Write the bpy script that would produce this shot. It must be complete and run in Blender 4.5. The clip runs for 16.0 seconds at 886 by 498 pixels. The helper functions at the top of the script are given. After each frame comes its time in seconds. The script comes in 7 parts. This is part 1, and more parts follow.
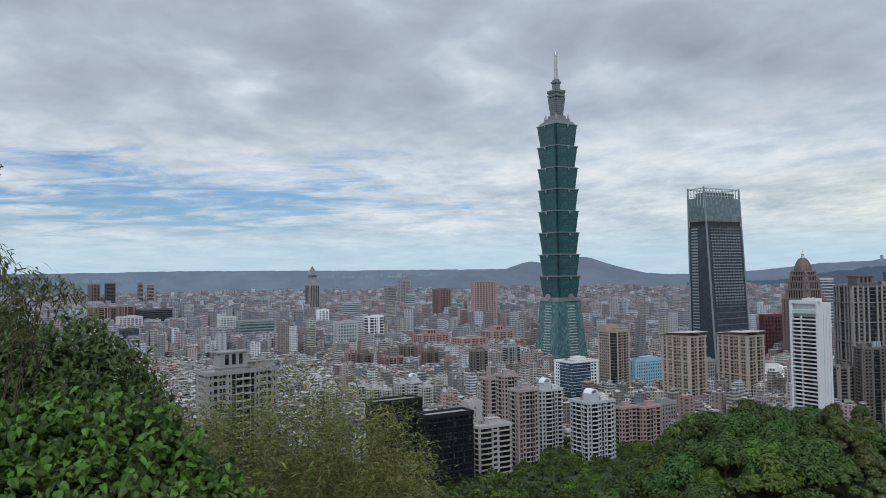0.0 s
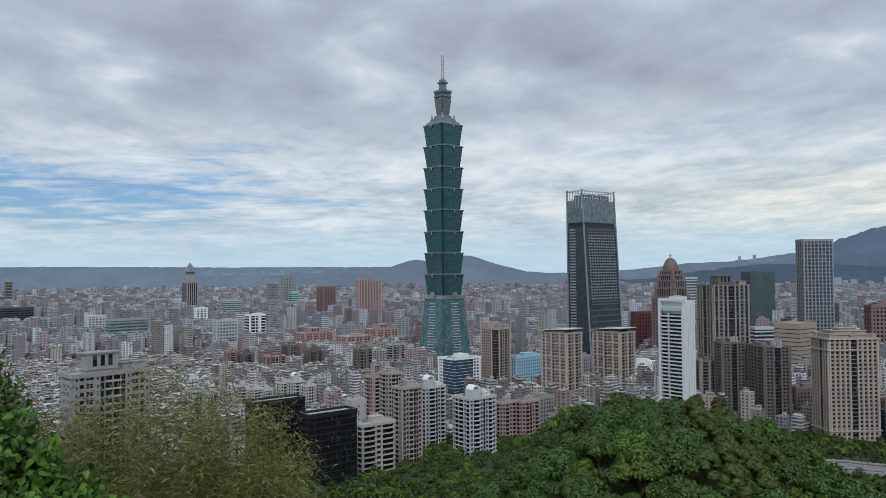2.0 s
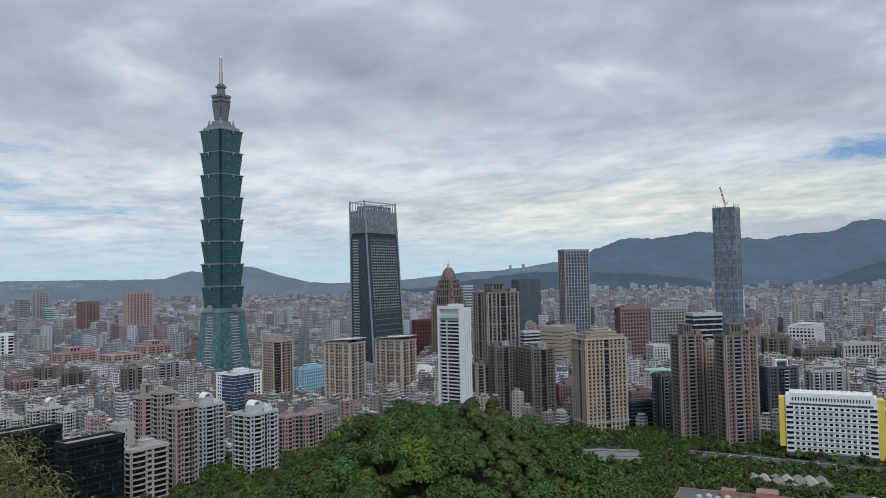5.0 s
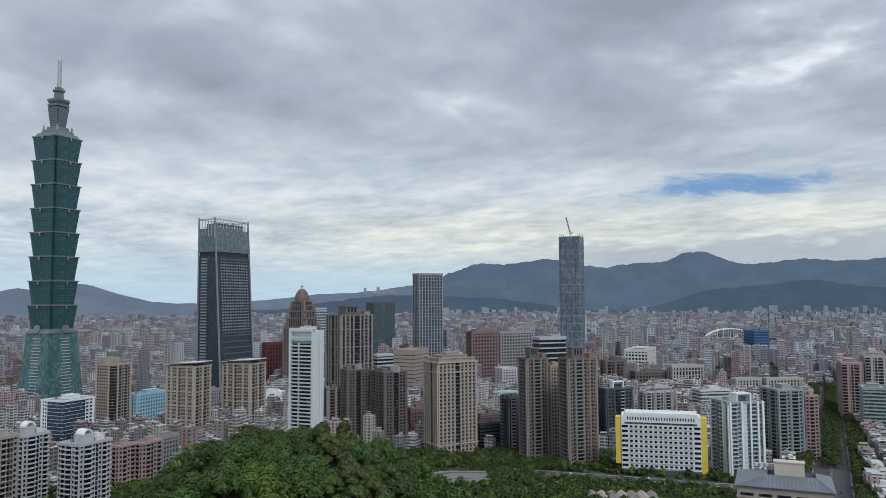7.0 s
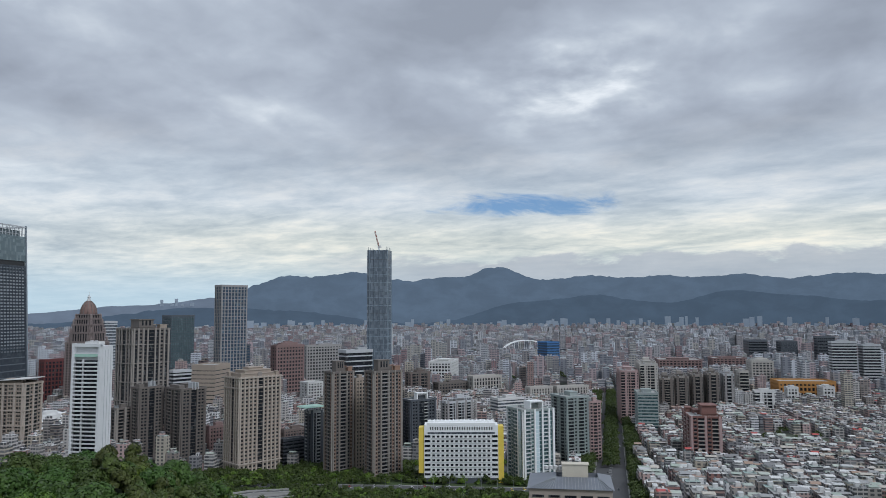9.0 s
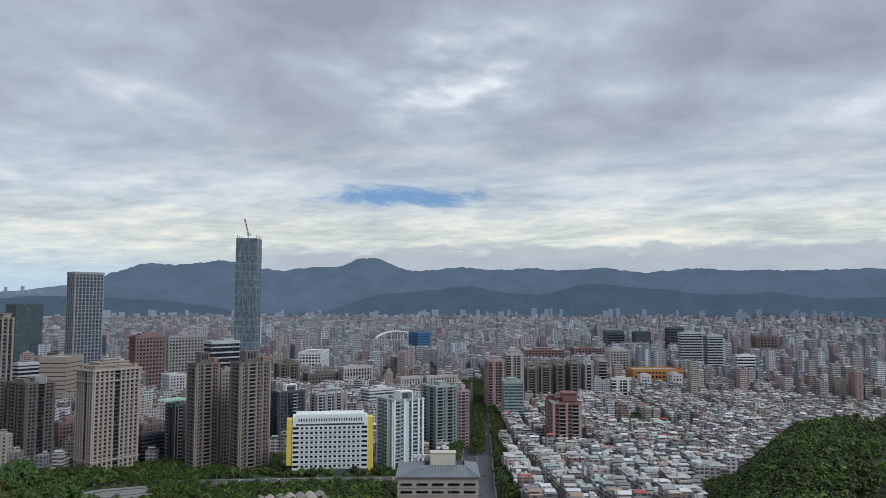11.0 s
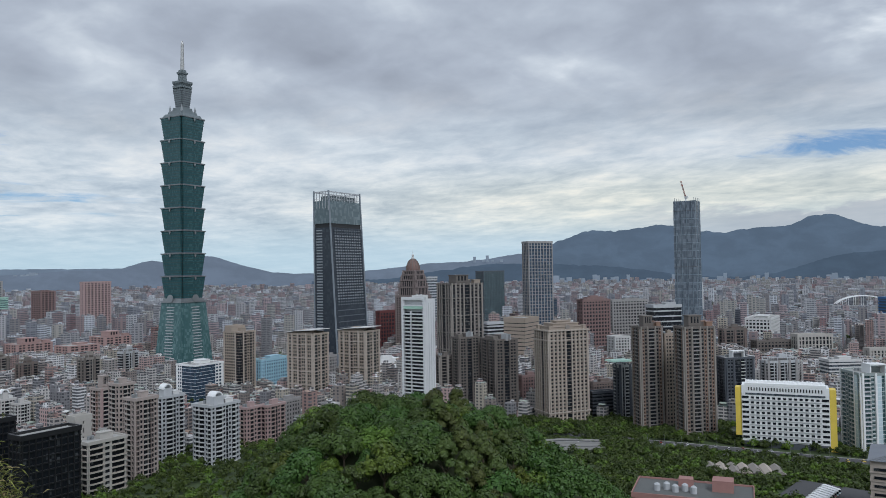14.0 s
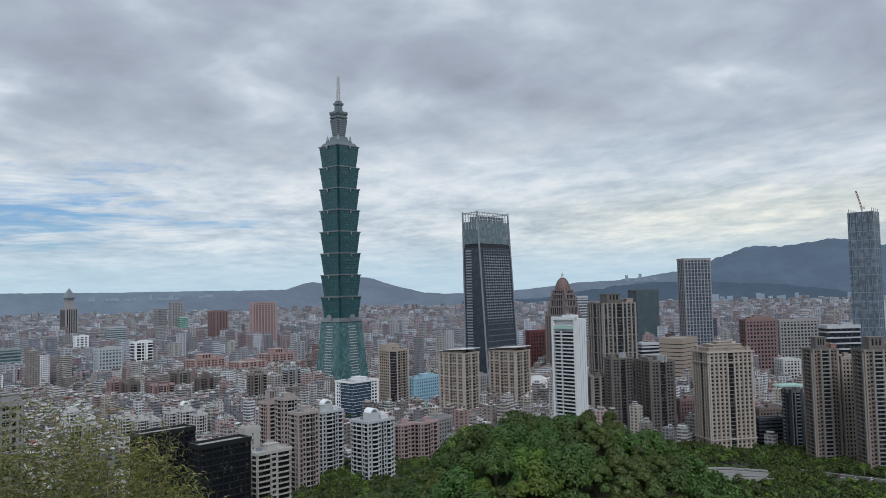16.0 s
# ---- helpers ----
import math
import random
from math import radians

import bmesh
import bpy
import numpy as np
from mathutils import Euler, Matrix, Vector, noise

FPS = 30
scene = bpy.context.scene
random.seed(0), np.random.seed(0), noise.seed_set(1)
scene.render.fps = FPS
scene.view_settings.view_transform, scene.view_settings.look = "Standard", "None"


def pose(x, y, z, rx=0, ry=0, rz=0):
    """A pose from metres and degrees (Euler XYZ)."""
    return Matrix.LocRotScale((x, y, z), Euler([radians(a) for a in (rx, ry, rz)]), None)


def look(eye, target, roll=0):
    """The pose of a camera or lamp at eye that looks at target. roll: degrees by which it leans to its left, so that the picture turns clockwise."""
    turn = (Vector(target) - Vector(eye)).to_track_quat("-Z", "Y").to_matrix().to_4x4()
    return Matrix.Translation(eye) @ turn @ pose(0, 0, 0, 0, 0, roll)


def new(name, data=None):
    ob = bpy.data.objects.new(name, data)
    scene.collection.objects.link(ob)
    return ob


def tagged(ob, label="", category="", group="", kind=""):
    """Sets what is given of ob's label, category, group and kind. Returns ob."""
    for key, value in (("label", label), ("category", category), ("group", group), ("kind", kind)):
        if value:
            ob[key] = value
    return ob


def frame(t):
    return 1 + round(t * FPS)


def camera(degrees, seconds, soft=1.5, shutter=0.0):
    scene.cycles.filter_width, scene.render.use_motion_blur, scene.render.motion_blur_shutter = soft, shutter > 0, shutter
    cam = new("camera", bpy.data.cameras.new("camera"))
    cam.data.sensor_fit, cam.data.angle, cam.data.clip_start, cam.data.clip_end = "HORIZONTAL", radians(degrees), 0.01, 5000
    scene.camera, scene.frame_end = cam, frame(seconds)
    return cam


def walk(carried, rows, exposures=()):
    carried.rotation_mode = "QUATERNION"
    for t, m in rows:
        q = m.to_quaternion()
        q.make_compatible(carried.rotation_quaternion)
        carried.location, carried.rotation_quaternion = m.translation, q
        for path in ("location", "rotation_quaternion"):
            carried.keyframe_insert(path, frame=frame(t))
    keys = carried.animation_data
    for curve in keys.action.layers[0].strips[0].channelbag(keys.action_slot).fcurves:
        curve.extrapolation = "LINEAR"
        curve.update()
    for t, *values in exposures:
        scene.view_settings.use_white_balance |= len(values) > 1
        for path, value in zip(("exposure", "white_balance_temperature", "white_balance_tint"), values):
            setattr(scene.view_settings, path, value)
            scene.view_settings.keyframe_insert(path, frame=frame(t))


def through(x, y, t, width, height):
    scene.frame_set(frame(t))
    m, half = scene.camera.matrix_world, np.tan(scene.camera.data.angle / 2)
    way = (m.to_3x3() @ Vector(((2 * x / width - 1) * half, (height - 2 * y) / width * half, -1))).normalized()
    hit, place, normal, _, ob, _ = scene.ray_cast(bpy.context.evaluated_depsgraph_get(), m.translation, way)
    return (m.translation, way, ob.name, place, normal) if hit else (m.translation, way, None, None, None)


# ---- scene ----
FOV = 61.31
cam = camera(FOV, 16.0, soft=0.9)
EYE = Vector((0.0, 0.0, 160.0))
# seconds, tilt, lean, turn of a phone held in both arms; the body turns about its own axis
ROWS = [
    (0.0, 92.04, 0.78, 0.03), (0.5, 92.12, 0.91, -2.16), (1.0, 92.07, 0.81, -4.23), (1.5, 91.98, 0.70, -6.33),
    (2.0, 91.78, 0.46, -8.75), (2.5, 91.74, 0.26, -11.32), (3.0, 91.98, 0.62, -13.66), (3.5, 92.33, 0.93, -15.99),
    (4.0, 92.35, 0.76, -18.99), (4.2, 92.27, 1.0, -20.25), (6.3, 93.42, 0.22, -32.65), (6.5, 93.60, 0.18, -33.67),
    (7.0, 93.92, 0.37, -36.33), (7.5, 94.12, 0.30, -39.19), (8.0, 94.40, 0.06, -42.82), (8.5, 94.65, 0.26, -47.15),
    (9.0, 94.83, 0.27, -50.96), (9.5, 94.78, -0.08, -54.55), (9.7, 94.68, -0.20, -56.10), (10.6, 94.3, -0.2, -61.0),
    (11.2, 93.85, 0.0, -60.2), (11.8, 93.49, 0.15, -54.47), (12.0, 93.24, 0.39, -51.25), (12.5, 92.48, 0.65, -45.05),
    (13.0, 91.62, 0.90, -39.43), (13.5, 91.30, 0.88, -32.44), (14.0, 91.60, 0.89, -27.97), (14.5, 92.05, 1.05, -24.79),
    (15.0, 92.46, 1.18, -21.52), (15.5, 93.18, 1.26, -18.90), (16.0, 93.31, 1.26, -16.59),
]
ARM = 0.35


def held(rx, ry, rz):
    a = radians(rz)
    return pose(EYE.x - ARM * math.sin(a), EYE.y + ARM * math.cos(a) - ARM, EYE.z, rx, ry, rz)


walk(cam, [(t, held(rx, ry, rz)) for t, rx, ry, rz in ROWS])

# ---- world, sun ----
SUN_EL, SUN_AZ = 46.0, 188.0   # degrees; azimuth from +y towards +x
world = bpy.data.worlds.new("sky")
scene.world = world
world.use_nodes = True
sun = new("sun", bpy.data.lights.new("sun", "SUN"))
sun.data.energy, sun.data.angle, sun.data.color = 1.75, radians(18), (0.93, 0.975, 1.05)
sun.matrix_world = look((0, 0, 900), (-math.sin(radians(SUN_AZ)) * math.cos(radians(SUN_EL)), -math.cos(radians(SUN_AZ)) * math.cos(radians(SUN_EL)), 900 - math.sin(radians(SUN_EL))))


class Tree:
    """Small helper to wire shader nodes."""

    def __init__(self, tree):
        self.t = tree
        tree.nodes.clear()

    def n(self, kind, **inputs):
        node = self.t.nodes.new(kind)
        for k, v in inputs.items():
            key = int(k[1:]) if k[0] == "i" and k[1:].isdigit() else k.replace("_", " ")
            self.put(node.inputs[key], v)
        return node

    def put(self, socket, v):
        if isinstance(v, bpy.types.NodeSocket):
            self.t.links.new(v, socket)
        else:
            socket.default_value = v

    def math(self, op, a, b=0.0, c=0.0, clamp=False):
        node = self.n("ShaderNodeMath", i0=a, i1=b, i2=c)
        node.operation, node.use_clamp = op, clamp
        return node.outputs[0]

    def vec(self, op, a, b=(0, 0, 0)):
        node = self.n("ShaderNodeVectorMath", i0=a, i1=b)
        node.operation = op
        return node.outputs[1] if op in ("DOT_PRODUCT", "LENGTH", "DISTANCE") else node.outputs[0]

    def mix(self, f, a, b, blend="MIX"):
        node = self.t.nodes.new("ShaderNodeMix")
        node.data_type, node.blend_type = "RGBA", blend
        self.put(node.inputs[0], f), self.put(node.inputs[6], a), self.put(node.inputs[7], b)
        return node.outputs[2]

    def step(self, x, lo, hi, a=0.0, b=1.0):
        node = self.n("ShaderNodeMapRange", i0=x, i1=lo, i2=hi, i3=a, i4=b)
        node.interpolation_type = "SMOOTHSTEP"
        return node.outputs[0]

    def noise(self, vector, scale, detail=4.0, rough=0.55, distort=0.0):
        node = self.n("ShaderNodeTexNoise", Vector=vector, Scale=scale, Detail=detail, Roughness=rough, Distortion=distort)
        return node.outputs[0]

    def ramp(self, x, *stops):
        node = self.n("ShaderNodeValToRGB", i0=x)
        el = node.color_ramp.elements
        while len(el) < len(stops):
            el.new(0.5)
        for e, (p, c) in zip(el, stops):
            e.position, e.color = p, (*c, 1)
        return node.outputs[0]

    def combine(self, x, y, z):
        return self.n("ShaderNodeCombineXYZ", i0=x, i1=y, i2=z).outputs[0]


def build_sky():
    w = Tree(world.node_tree)
    d = w.n("ShaderNodeTexCoord").outputs["Generated"]
    s = w.n("ShaderNodeSeparateXYZ", i0=d)
    x, y, z = s.outputs
    up = w.math("MAXIMUM", z, 0.0)
    k = w.math("DIVIDE", 1.0, w.math("ADD", up, 0.10))
    p = w.combine(w.math("MULTIPLY", x, k), w.math("MULTIPLY", y, k), 0.0)
    p = w.vec("ADD", p, (3.3, 1.7, 0.0))
    turned = w.n("ShaderNodeMapping", Vector=p, Rotation=(0, 0, radians(35)), Scale=(1.0, 0.75, 1.0)).outputs[0]
    lift = w.math("DIVIDE", 1.0, w.math("ADD", up, 0.26))
    soft = w.vec("ADD", w.combine(w.math("MULTIPLY", x, lift), w.math("MULTIPLY", y, lift), 0.0), (1.3, 4.1, 0.0))
    deck = w.noise(soft, 1.7, 2.0, 0.45, 0.15)
    billow = w.noise(soft, 4.2, 4.0, 0.48, 0.35)
    wisp = w.noise(soft, 11.0, 5.0, 0.55, 0.4)
    big = w.noise(p, 0.8, 4.0, 0.5, 0.2)
    mid = w.noise(turned, 2.0, 6.0, 0.56, 0.25)
    fine = w.noise(turned, 6.5, 7.0, 0.62, 0.3)
    puff = w.noise(p, 4.0, 5.0, 0.5, 0.2)
    lump = w.math("ADD", w.math("MULTIPLY", deck, 1.25), w.math("ADD", w.math("MULTIPLY", billow, 0.72), w.math("MULTIPLY", wisp, 0.20)))
    lump = w.math("ADD", lump, w.math("MULTIPLY", mid, 0.30))
    lump = w.math("SUBTRACT", w.math("SUBTRACT", w.math("MULTIPLY", lump, 1.45), w.math("MULTIPLY", w.step(x, 0.35, 0.85), 0.19)), 1.32)                                     # about 0.5
    # one thin bright place in the dark deck
    lamp = w.step(w.vec("DISTANCE", w.vec("MULTIPLY", d, (1.0, 1.0, 1.9)), (0.835, 0.455, 0.57)), 0.20, 0.02)
    lump = w.math("ADD", lump, w.math("MULTIPLY", lamp, w.math("ADD", w.math("MULTIPLY", puff, 1.8), -0.48)))
    layers = w.math("SUBTRACT", w.math("ADD", w.math("MULTIPLY", mid, 1.1), w.math("ADD", w.math("MULTIPLY", fine, 0.7), w.math("MULTIPLY", big, 0.6))), 0.7)
    high = w.step(up, 0.10, 0.27)
    cloud_low = w.ramp(layers, (0.22, (0.43, 0.50, 0.565)), (0.45, (0.575, 0.635, 0.68)), (0.6, (0.69, 0.73, 0.755)), (0.78, (0.83, 0.835, 0.82)))
    cloud_high = w.ramp(lump, (0.0, (0.32, 0.348, 0.405)), (0.3, (0.40, 0.435, 0.50)), (0.5, (0.475, 0.515, 0.58)), (0.68, (0.60, 0.64, 0.69)), (0.88, (0.84, 0.86, 0.88)))
    cloud = w.mix(high, cloud_low, cloud_high)
    # the low north is creamier
    warm = w.math("MULTIPLY", w.step(x, 0.1, 0.75), w.math("MULTIPLY", w.step(up, 0.15, 0.09), w.step(up, 0.02, 0.06)))
    cloud = w.mix(w.math("MULTIPLY", warm, 0.95), cloud, w.mix(1.0, cloud, (1.17, 1.09, 0.94, 1), "MULTIPLY"))
    sky = w.n("ShaderNodeTexSky")
    sky.sky_type, sky.sun_disc, sky.sun_elevation, sky.sun_rotation = "NISHITA", False, radians(SUN_EL), radians(SUN_AZ)
    sky.dust_density, sky.ozone_density = 1.2, 2.2
    blue = w.mix(1.0, sky.outputs[0], (0.055, 0.075, 0.098, 1), "MULTIPLY")
    # gaps in the deck: streaks low in the west, one ragged window in the north
    west = w.step(w.vec("DISTANCE", w.vec("MULTIPLY", d, (1.0, 1.0, 5.2)), (-0.36, 0.92, 0.58)), 0.66, 0.10)
    north = w.step(w.vec("DISTANCE", w.vec("MULTIPLY", d, (1.0, 1.0, 8.5)), (0.84, 0.53, 1.225)), 0.26, 0.02)
    band = w.step(w.math("ABSOLUTE", w.math("SUBTRACT", up, 0.085)), 0.055, 0.0)
    streak = w.noise(w.vec("MULTIPLY", p, (0.6, 1.0, 1.0)), 2.7, 8.0, 0.62, 0.5)
    hole = w.math("ADD", w.math("ADD", w.math("MULTIPLY", west, 0.30), w.math("MULTIPLY", north, 0.42)), w.math("MULTIPLY", band, 0.10))
    gap = w.step(w.math("ADD", hole, w.math("ADD", w.math("MULTIPLY", streak, 0.85), w.math("MULTIPLY", fine, 0.22))), 0.74, 0.98)
    col = w.mix(w.math("MULTIPLY", gap, 0.92), cloud, blue)
    # pale veil along the skyline
    veil = w.step(up, 0.09, 0.01)
    col = w.mix(w.math("MULTIPLY", veil, 0.8), col, (0.50, 0.655, 0.735, 1))
    # a grey bank lying on the northern mountains
    rag = w.noise(w.vec("MULTIPLY", d, (9.0, 9.0, 26.0)), 1.0, 6.0, 0.6, 0.3)
    edge = w.math("SUBTRACT", up, w.math("ADD", 0.030, w.math("MULTIPLY", rag, 0.082)))
    bank = w.math("MULTIPLY", w.step(edge, 0.005, -0.005), w.step(x, 0.60, 0.80))
    col = w.mix(w.math("MULTIPLY", bank, 0.8), col, w.mix(rag, (0.30, 0.34, 0.40, 1), (0.58, 0.60, 0.63, 1)))
    col = w.mix(1.0, col, (0.955, 1.0, 1.055, 1), "MULTIPLY")
    bg = w.n("ShaderNodeBackground", Color=col, Strength=1.0)
    w.n("ShaderNodeOutputWorld", Surface=bg.outputs[0])


build_sky()

# ---- materials ----
MATS = {}


def mat(name, colour, rough=0.7, metal=0.0, vary=0.12, scale=0.15, fine=2.0, bump=0.0, spec=0.4, island=0.0, rand=0.0):
    """Surface with two scales of stain and grain; rand and island vary whole pieces."""
    if name in MATS:
        return MATS[name]
    m = bpy.data.materials.new(name)
    m.use_nodes = True
    w = Tree(m.node_tree)
    co = w.n("ShaderNodeTexCoord").outputs["Object"]
    a = w.noise(co, scale, 5.0, 0.6)
    b = w.noise(w.vec("MULTIPLY", co, (1.0, 1.0, 0.35)), fine, 4.0, 0.65)
    v = w.math("ADD", w.math("MULTIPLY", w.math("SUBTRACT", a, 0.5), 2.2 * vary), w.math("MULTIPLY", w.math("SUBTRACT", b, 0.5), 1.6 * vary))
    if island:
        v = w.math("ADD", v, w.math("MULTIPLY", w.math("SUBTRACT", w.n("ShaderNodeNewGeometry").outputs["Random Per Island"], 0.5), island))
    if rand:
        v = w.math("ADD", v, w.math("MULTIPLY", w.math("SUBTRACT", w.n("ShaderNodeObjectInfo").outputs["Random"], 0.5), rand))
    hsv = w.n("ShaderNodeHueSaturation", Color=(*colour, 1), Value=w.math("ADD", v, 1.0))
    bs = w.n("ShaderNodeBsdfPrincipled", Base_Color=hsv.outputs[0], Roughness=rough, Metallic=metal)
    bs.inputs["Specular IOR Level"].default_value = spec
    if bump:
        bs.inputs["Normal"].default_value = (0, 0, 0)
        bp = w.n("ShaderNodeBump", Strength=bump, Distance=0.3, Height=b)
        w.put(bs.inputs["Normal"], bp.outputs[0])
    w.n("ShaderNodeOutputMaterial", Surface=bs.outputs[0])
    MATS[name] = m
    return m


def glazing(name, dark, light, cell=(1.6, 1.6, 3.4), share=0.16, rough=0.3):
    """Window glass behind which rooms differ: some panes show curtains or blinds."""
    if name in MATS:
        return MATS[name]
    m = bpy.data.materials.new(name)
    m.use_nodes = True
    w = Tree(m.node_tree)
    co = w.n("ShaderNodeTexCoord").outputs["Object"]
    q = w.vec("FLOOR", w.vec("DIVIDE", co, cell))
    r = w.n("ShaderNodeTexWhiteNoise", Vector=q).outputs[0]
    f = w.step(r, 1.0 - share, 1.0)
    a = w.noise(co, 0.08, 3.0)
    col = w.mix(f, (*dark, 1), (*light, 1))
    col = w.mix(w.math("MULTIPLY", a, 0.5), col, (*[c * 0.5 for c in dark], 1))
    bs = w.n("ShaderNodeBsdfPrincipled", Base_Color=col, Roughness=rough)
    bs.inputs["Specular IOR Level"].default_value = 0.26
    w.n("ShaderNodeOutputMaterial", Surface=bs.outputs[0])
    MATS[name] = m
    return m


# ---- mesh helpers ----
def boxes(items):
    """Vertices and faces of many boxes (cx, cy, cz, sx, sy, sz)."""
    a = np.asarray(items, dtype=float).reshape(-1, 6)
    sign = np.array([(-1, -1, -1), (1, -1, -1), (1, 1, -1), (-1, 1, -1), (-1, -1, 1), (1, -1, 1), (1, 1, 1), (-1, 1, 1)]) * 0.5
    v = (a[:, None, :3] + sign[None] * a[:, None, 3:]).reshape(-1, 3)
    quad = np.array([(3, 2, 1, 0), (4, 5, 6, 7), (0, 1, 5, 4), (1, 2, 6, 5), (2, 3, 7, 6), (3, 0, 4, 7)])
    f = (quad[None] + 8 * np.arange(len(a))[:, None, None]).reshape(-1, 4)
    return v, f


def mesh_of(name, v, f, *materials, smooth=False):
    me = bpy.data.meshes.new(name)
    if isinstance(f, np.ndarray):       # all quads, many of them
        v = np.asarray(v, dtype=np.float32)
        me.vertices.add(len(v)), me.loops.add(f.size), me.polygons.add(len(f))
        me.vertices.foreach_set("co", v.ravel())
        me.loops.foreach_set("vertex_index", f.astype(np.int32).ravel())
        me.polygons.foreach_set("loop_start", np.arange(0, f.size, 4, dtype=np.int32))
        me.update(calc_edges=True)
        me.shade_flat()
    else:
        me.from_pydata([tuple(p) for p in v], [], [tuple(int(i) for i in q) for q in f])
    for m in materials:
        me.materials.append(m)
    if smooth:
        me.shade_smooth()
    return me


def box_mesh(name, items, *materials):
    return mesh_of(name, *boxes(items), *materials)


def put(name, me, parent=None, at=(0, 0, 0), rz=0.0, label="", kind=""):
    ob = new(name, me)
    ob.parent = parent
    ob.matrix_basis = pose(*at, 0, 0, rz)
    return tagged(ob, label, "", "", kind)


def thing(name, at, rz, label, category, group="", kind=""):
    return tagged(put(name, None, None, at, rz), label, category, group, kind)


def loft(rings, cap=True):
    """Skin over rings of equal length."""
    n = len(rings[0])
    v = [p for r in rings for p in r]
    f = [(i * n + j, i * n + (j + 1) % n, (i + 1) * n + (j + 1) % n, (i + 1) * n + j) for i in range(len(rings) - 1) for j in range(n)]
    if cap:
        f += [tuple(reversed(range(n))), tuple(range((len(rings) - 1) * n, len(rings) * n))]
    return v, f


def square(half, z, notch=0.0, hy=None):
    """Square ring, its corners cut in by notch."""
    h, g, n = half, (half if hy is None else hy), notch
    if not n:
        return [(-h, -g, z), (h, -g, z), (h, g, z), (-h, g, z)]
    out = []
    for sx, sy in ((-1, -1), (1, -1), (1, 1), (-1, 1)):
        c = [(sx * h, sy * (g - n), z), (sx * (h - n), sy * (g - n), z), (sx * (h - n), sy * g, z)]
        out += c if sx * sy > 0 else c[::-1]
    return out


def tube(r0, r1, z0, z1, n=12, x=0.0, y=0.0):
    ring = [(math.cos(i * 2 * math.pi / n), math.sin(i * 2 * math.pi / n)) for i in range(n)]
    return loft([[(x + r0 * c, y + r0 * s, z0) for c, s in ring], [(x + r1 * c, y + r1 * s, z1) for c, s in ring]])


def joined(parts):
    v, f = [], []
    for pv, pf in parts:
        k = len(v)
        v += [tuple(p) for p in pv]
        f += [tuple(int(i) + k for i in q) for q in pf]
    return v, f


# ---- palette ----
CONCRETE = mat("pale_concrete", (0.42, 0.40, 0.37))
GREY = mat("grey_tile", (0.30, 0.29, 0.285))
TAN = mat("tan_tile", (0.335, 0.28, 0.232))
TAUPE = mat("taupe_tile", (0.155, 0.136, 0.124))
ROSE_GREY = mat("rose_grey_tile", (0.37, 0.315, 0.29))
PALE_TAUPE = mat("pale_taupe_tile", (0.27, 0.245, 0.222))
CREAM = mat("cream_tile", (0.43, 0.375, 0.325))
BROWN = mat("brown_tile", (0.165, 0.13, 0.118))
TERRACOTTA = mat("terracotta_tile", (0.27, 0.165, 0.12))
PINK = mat("pink_tile", (0.39, 0.28, 0.27))
ROSE = mat("rose_brick", (0.225, 0.15, 0.142))
RED = mat("red_brick", (0.20, 0.10, 0.085))
WHITE = mat("white_panel", (0.80, 0.81, 0.81), 0.5, vary=0.06)
OFFWHITE = mat("off_white_tile", (0.60, 0.60, 0.59))
SILVER = mat("silver_tile", (0.44, 0.455, 0.47))
SLATE = mat("slate_panel", (0.09, 0.10, 0.115), 0.4)
BLACK = mat("black_panel", (0.018, 0.019, 0.021), 0.35)
STEEL = mat("grey_steel", (0.33, 0.35, 0.36), 0.4, 0.6)
ROOF = mat("roof_concrete", (0.36, 0.355, 0.34), vary=0.25)
YELLOW = mat("yellow_panel", (0.75, 0.56, 0.10), 0.5)
SAGE = mat("sage_tile", (0.30, 0.345, 0.335))
GLASS_PALE = mat("pale_glass_strip", (0.55, 0.66, 0.70), 0.25)
GREENROOF = mat("mint_sheet", (0.36, 0.56, 0.47), 0.5)
WIN_DARK = glazing("dark_windows", (0.012, 0.015, 0.02), (0.11, 0.12, 0.125))
WIN_MID = glazing("mid_grey_windows", (0.022, 0.03, 0.032), (0.12, 0.14, 0.14), share=0.4)
WIN_BLUE = glazing("blue_windows", (0.03, 0.06, 0.10), (0.10, 0.17, 0.24), share=0.35)
WIN_TEAL = glazing("teal_windows", (0.045, 0.10, 0.11), (0.20, 0.30, 0.31), share=0.5)
WIN_GREY = glazing("grey_windows", (0.06, 0.075, 0.09), (0.22, 0.25, 0.28), share=0.5)
TEAL_GLASS = glazing("green_curtain_wall", (0.045, 0.118, 0.13), (0.085, 0.185, 0.195), (2.1, 2.1, 4.2), 0.6, 0.2)
TEAL_PALE = glazing("pale_green_curtain_wall", (0.07, 0.15, 0.155), (0.15, 0.26, 0.265), (2.1, 2.1, 4.2), 0.6, 0.2)


# ---- buildings ----
FOOT = [(230, 1165, 75), (385, 1050, 62), (790, 890, 45), (553, 1150, 45), (600, 460, 60), (655, 370, 55), (-545, 3160, 50)]   # ground already taken


TALL = []                      # (x, y, radius, top) of buildings that rise over the town


def water_tank(parent, x, y, z):
    put("water_tank", mesh_of("water_tank", *tube(1.1, 1.1, 0, 2.4, 10), STEEL), parent, (x, y, z))


TRIMS = {"taupe_tile": PALE_TAUPE, "tan_tile": CREAM, "grey_tile": SILVER, "brown_tile": TAUPE, "slate_panel": SILVER, "rose_brick": PINK}


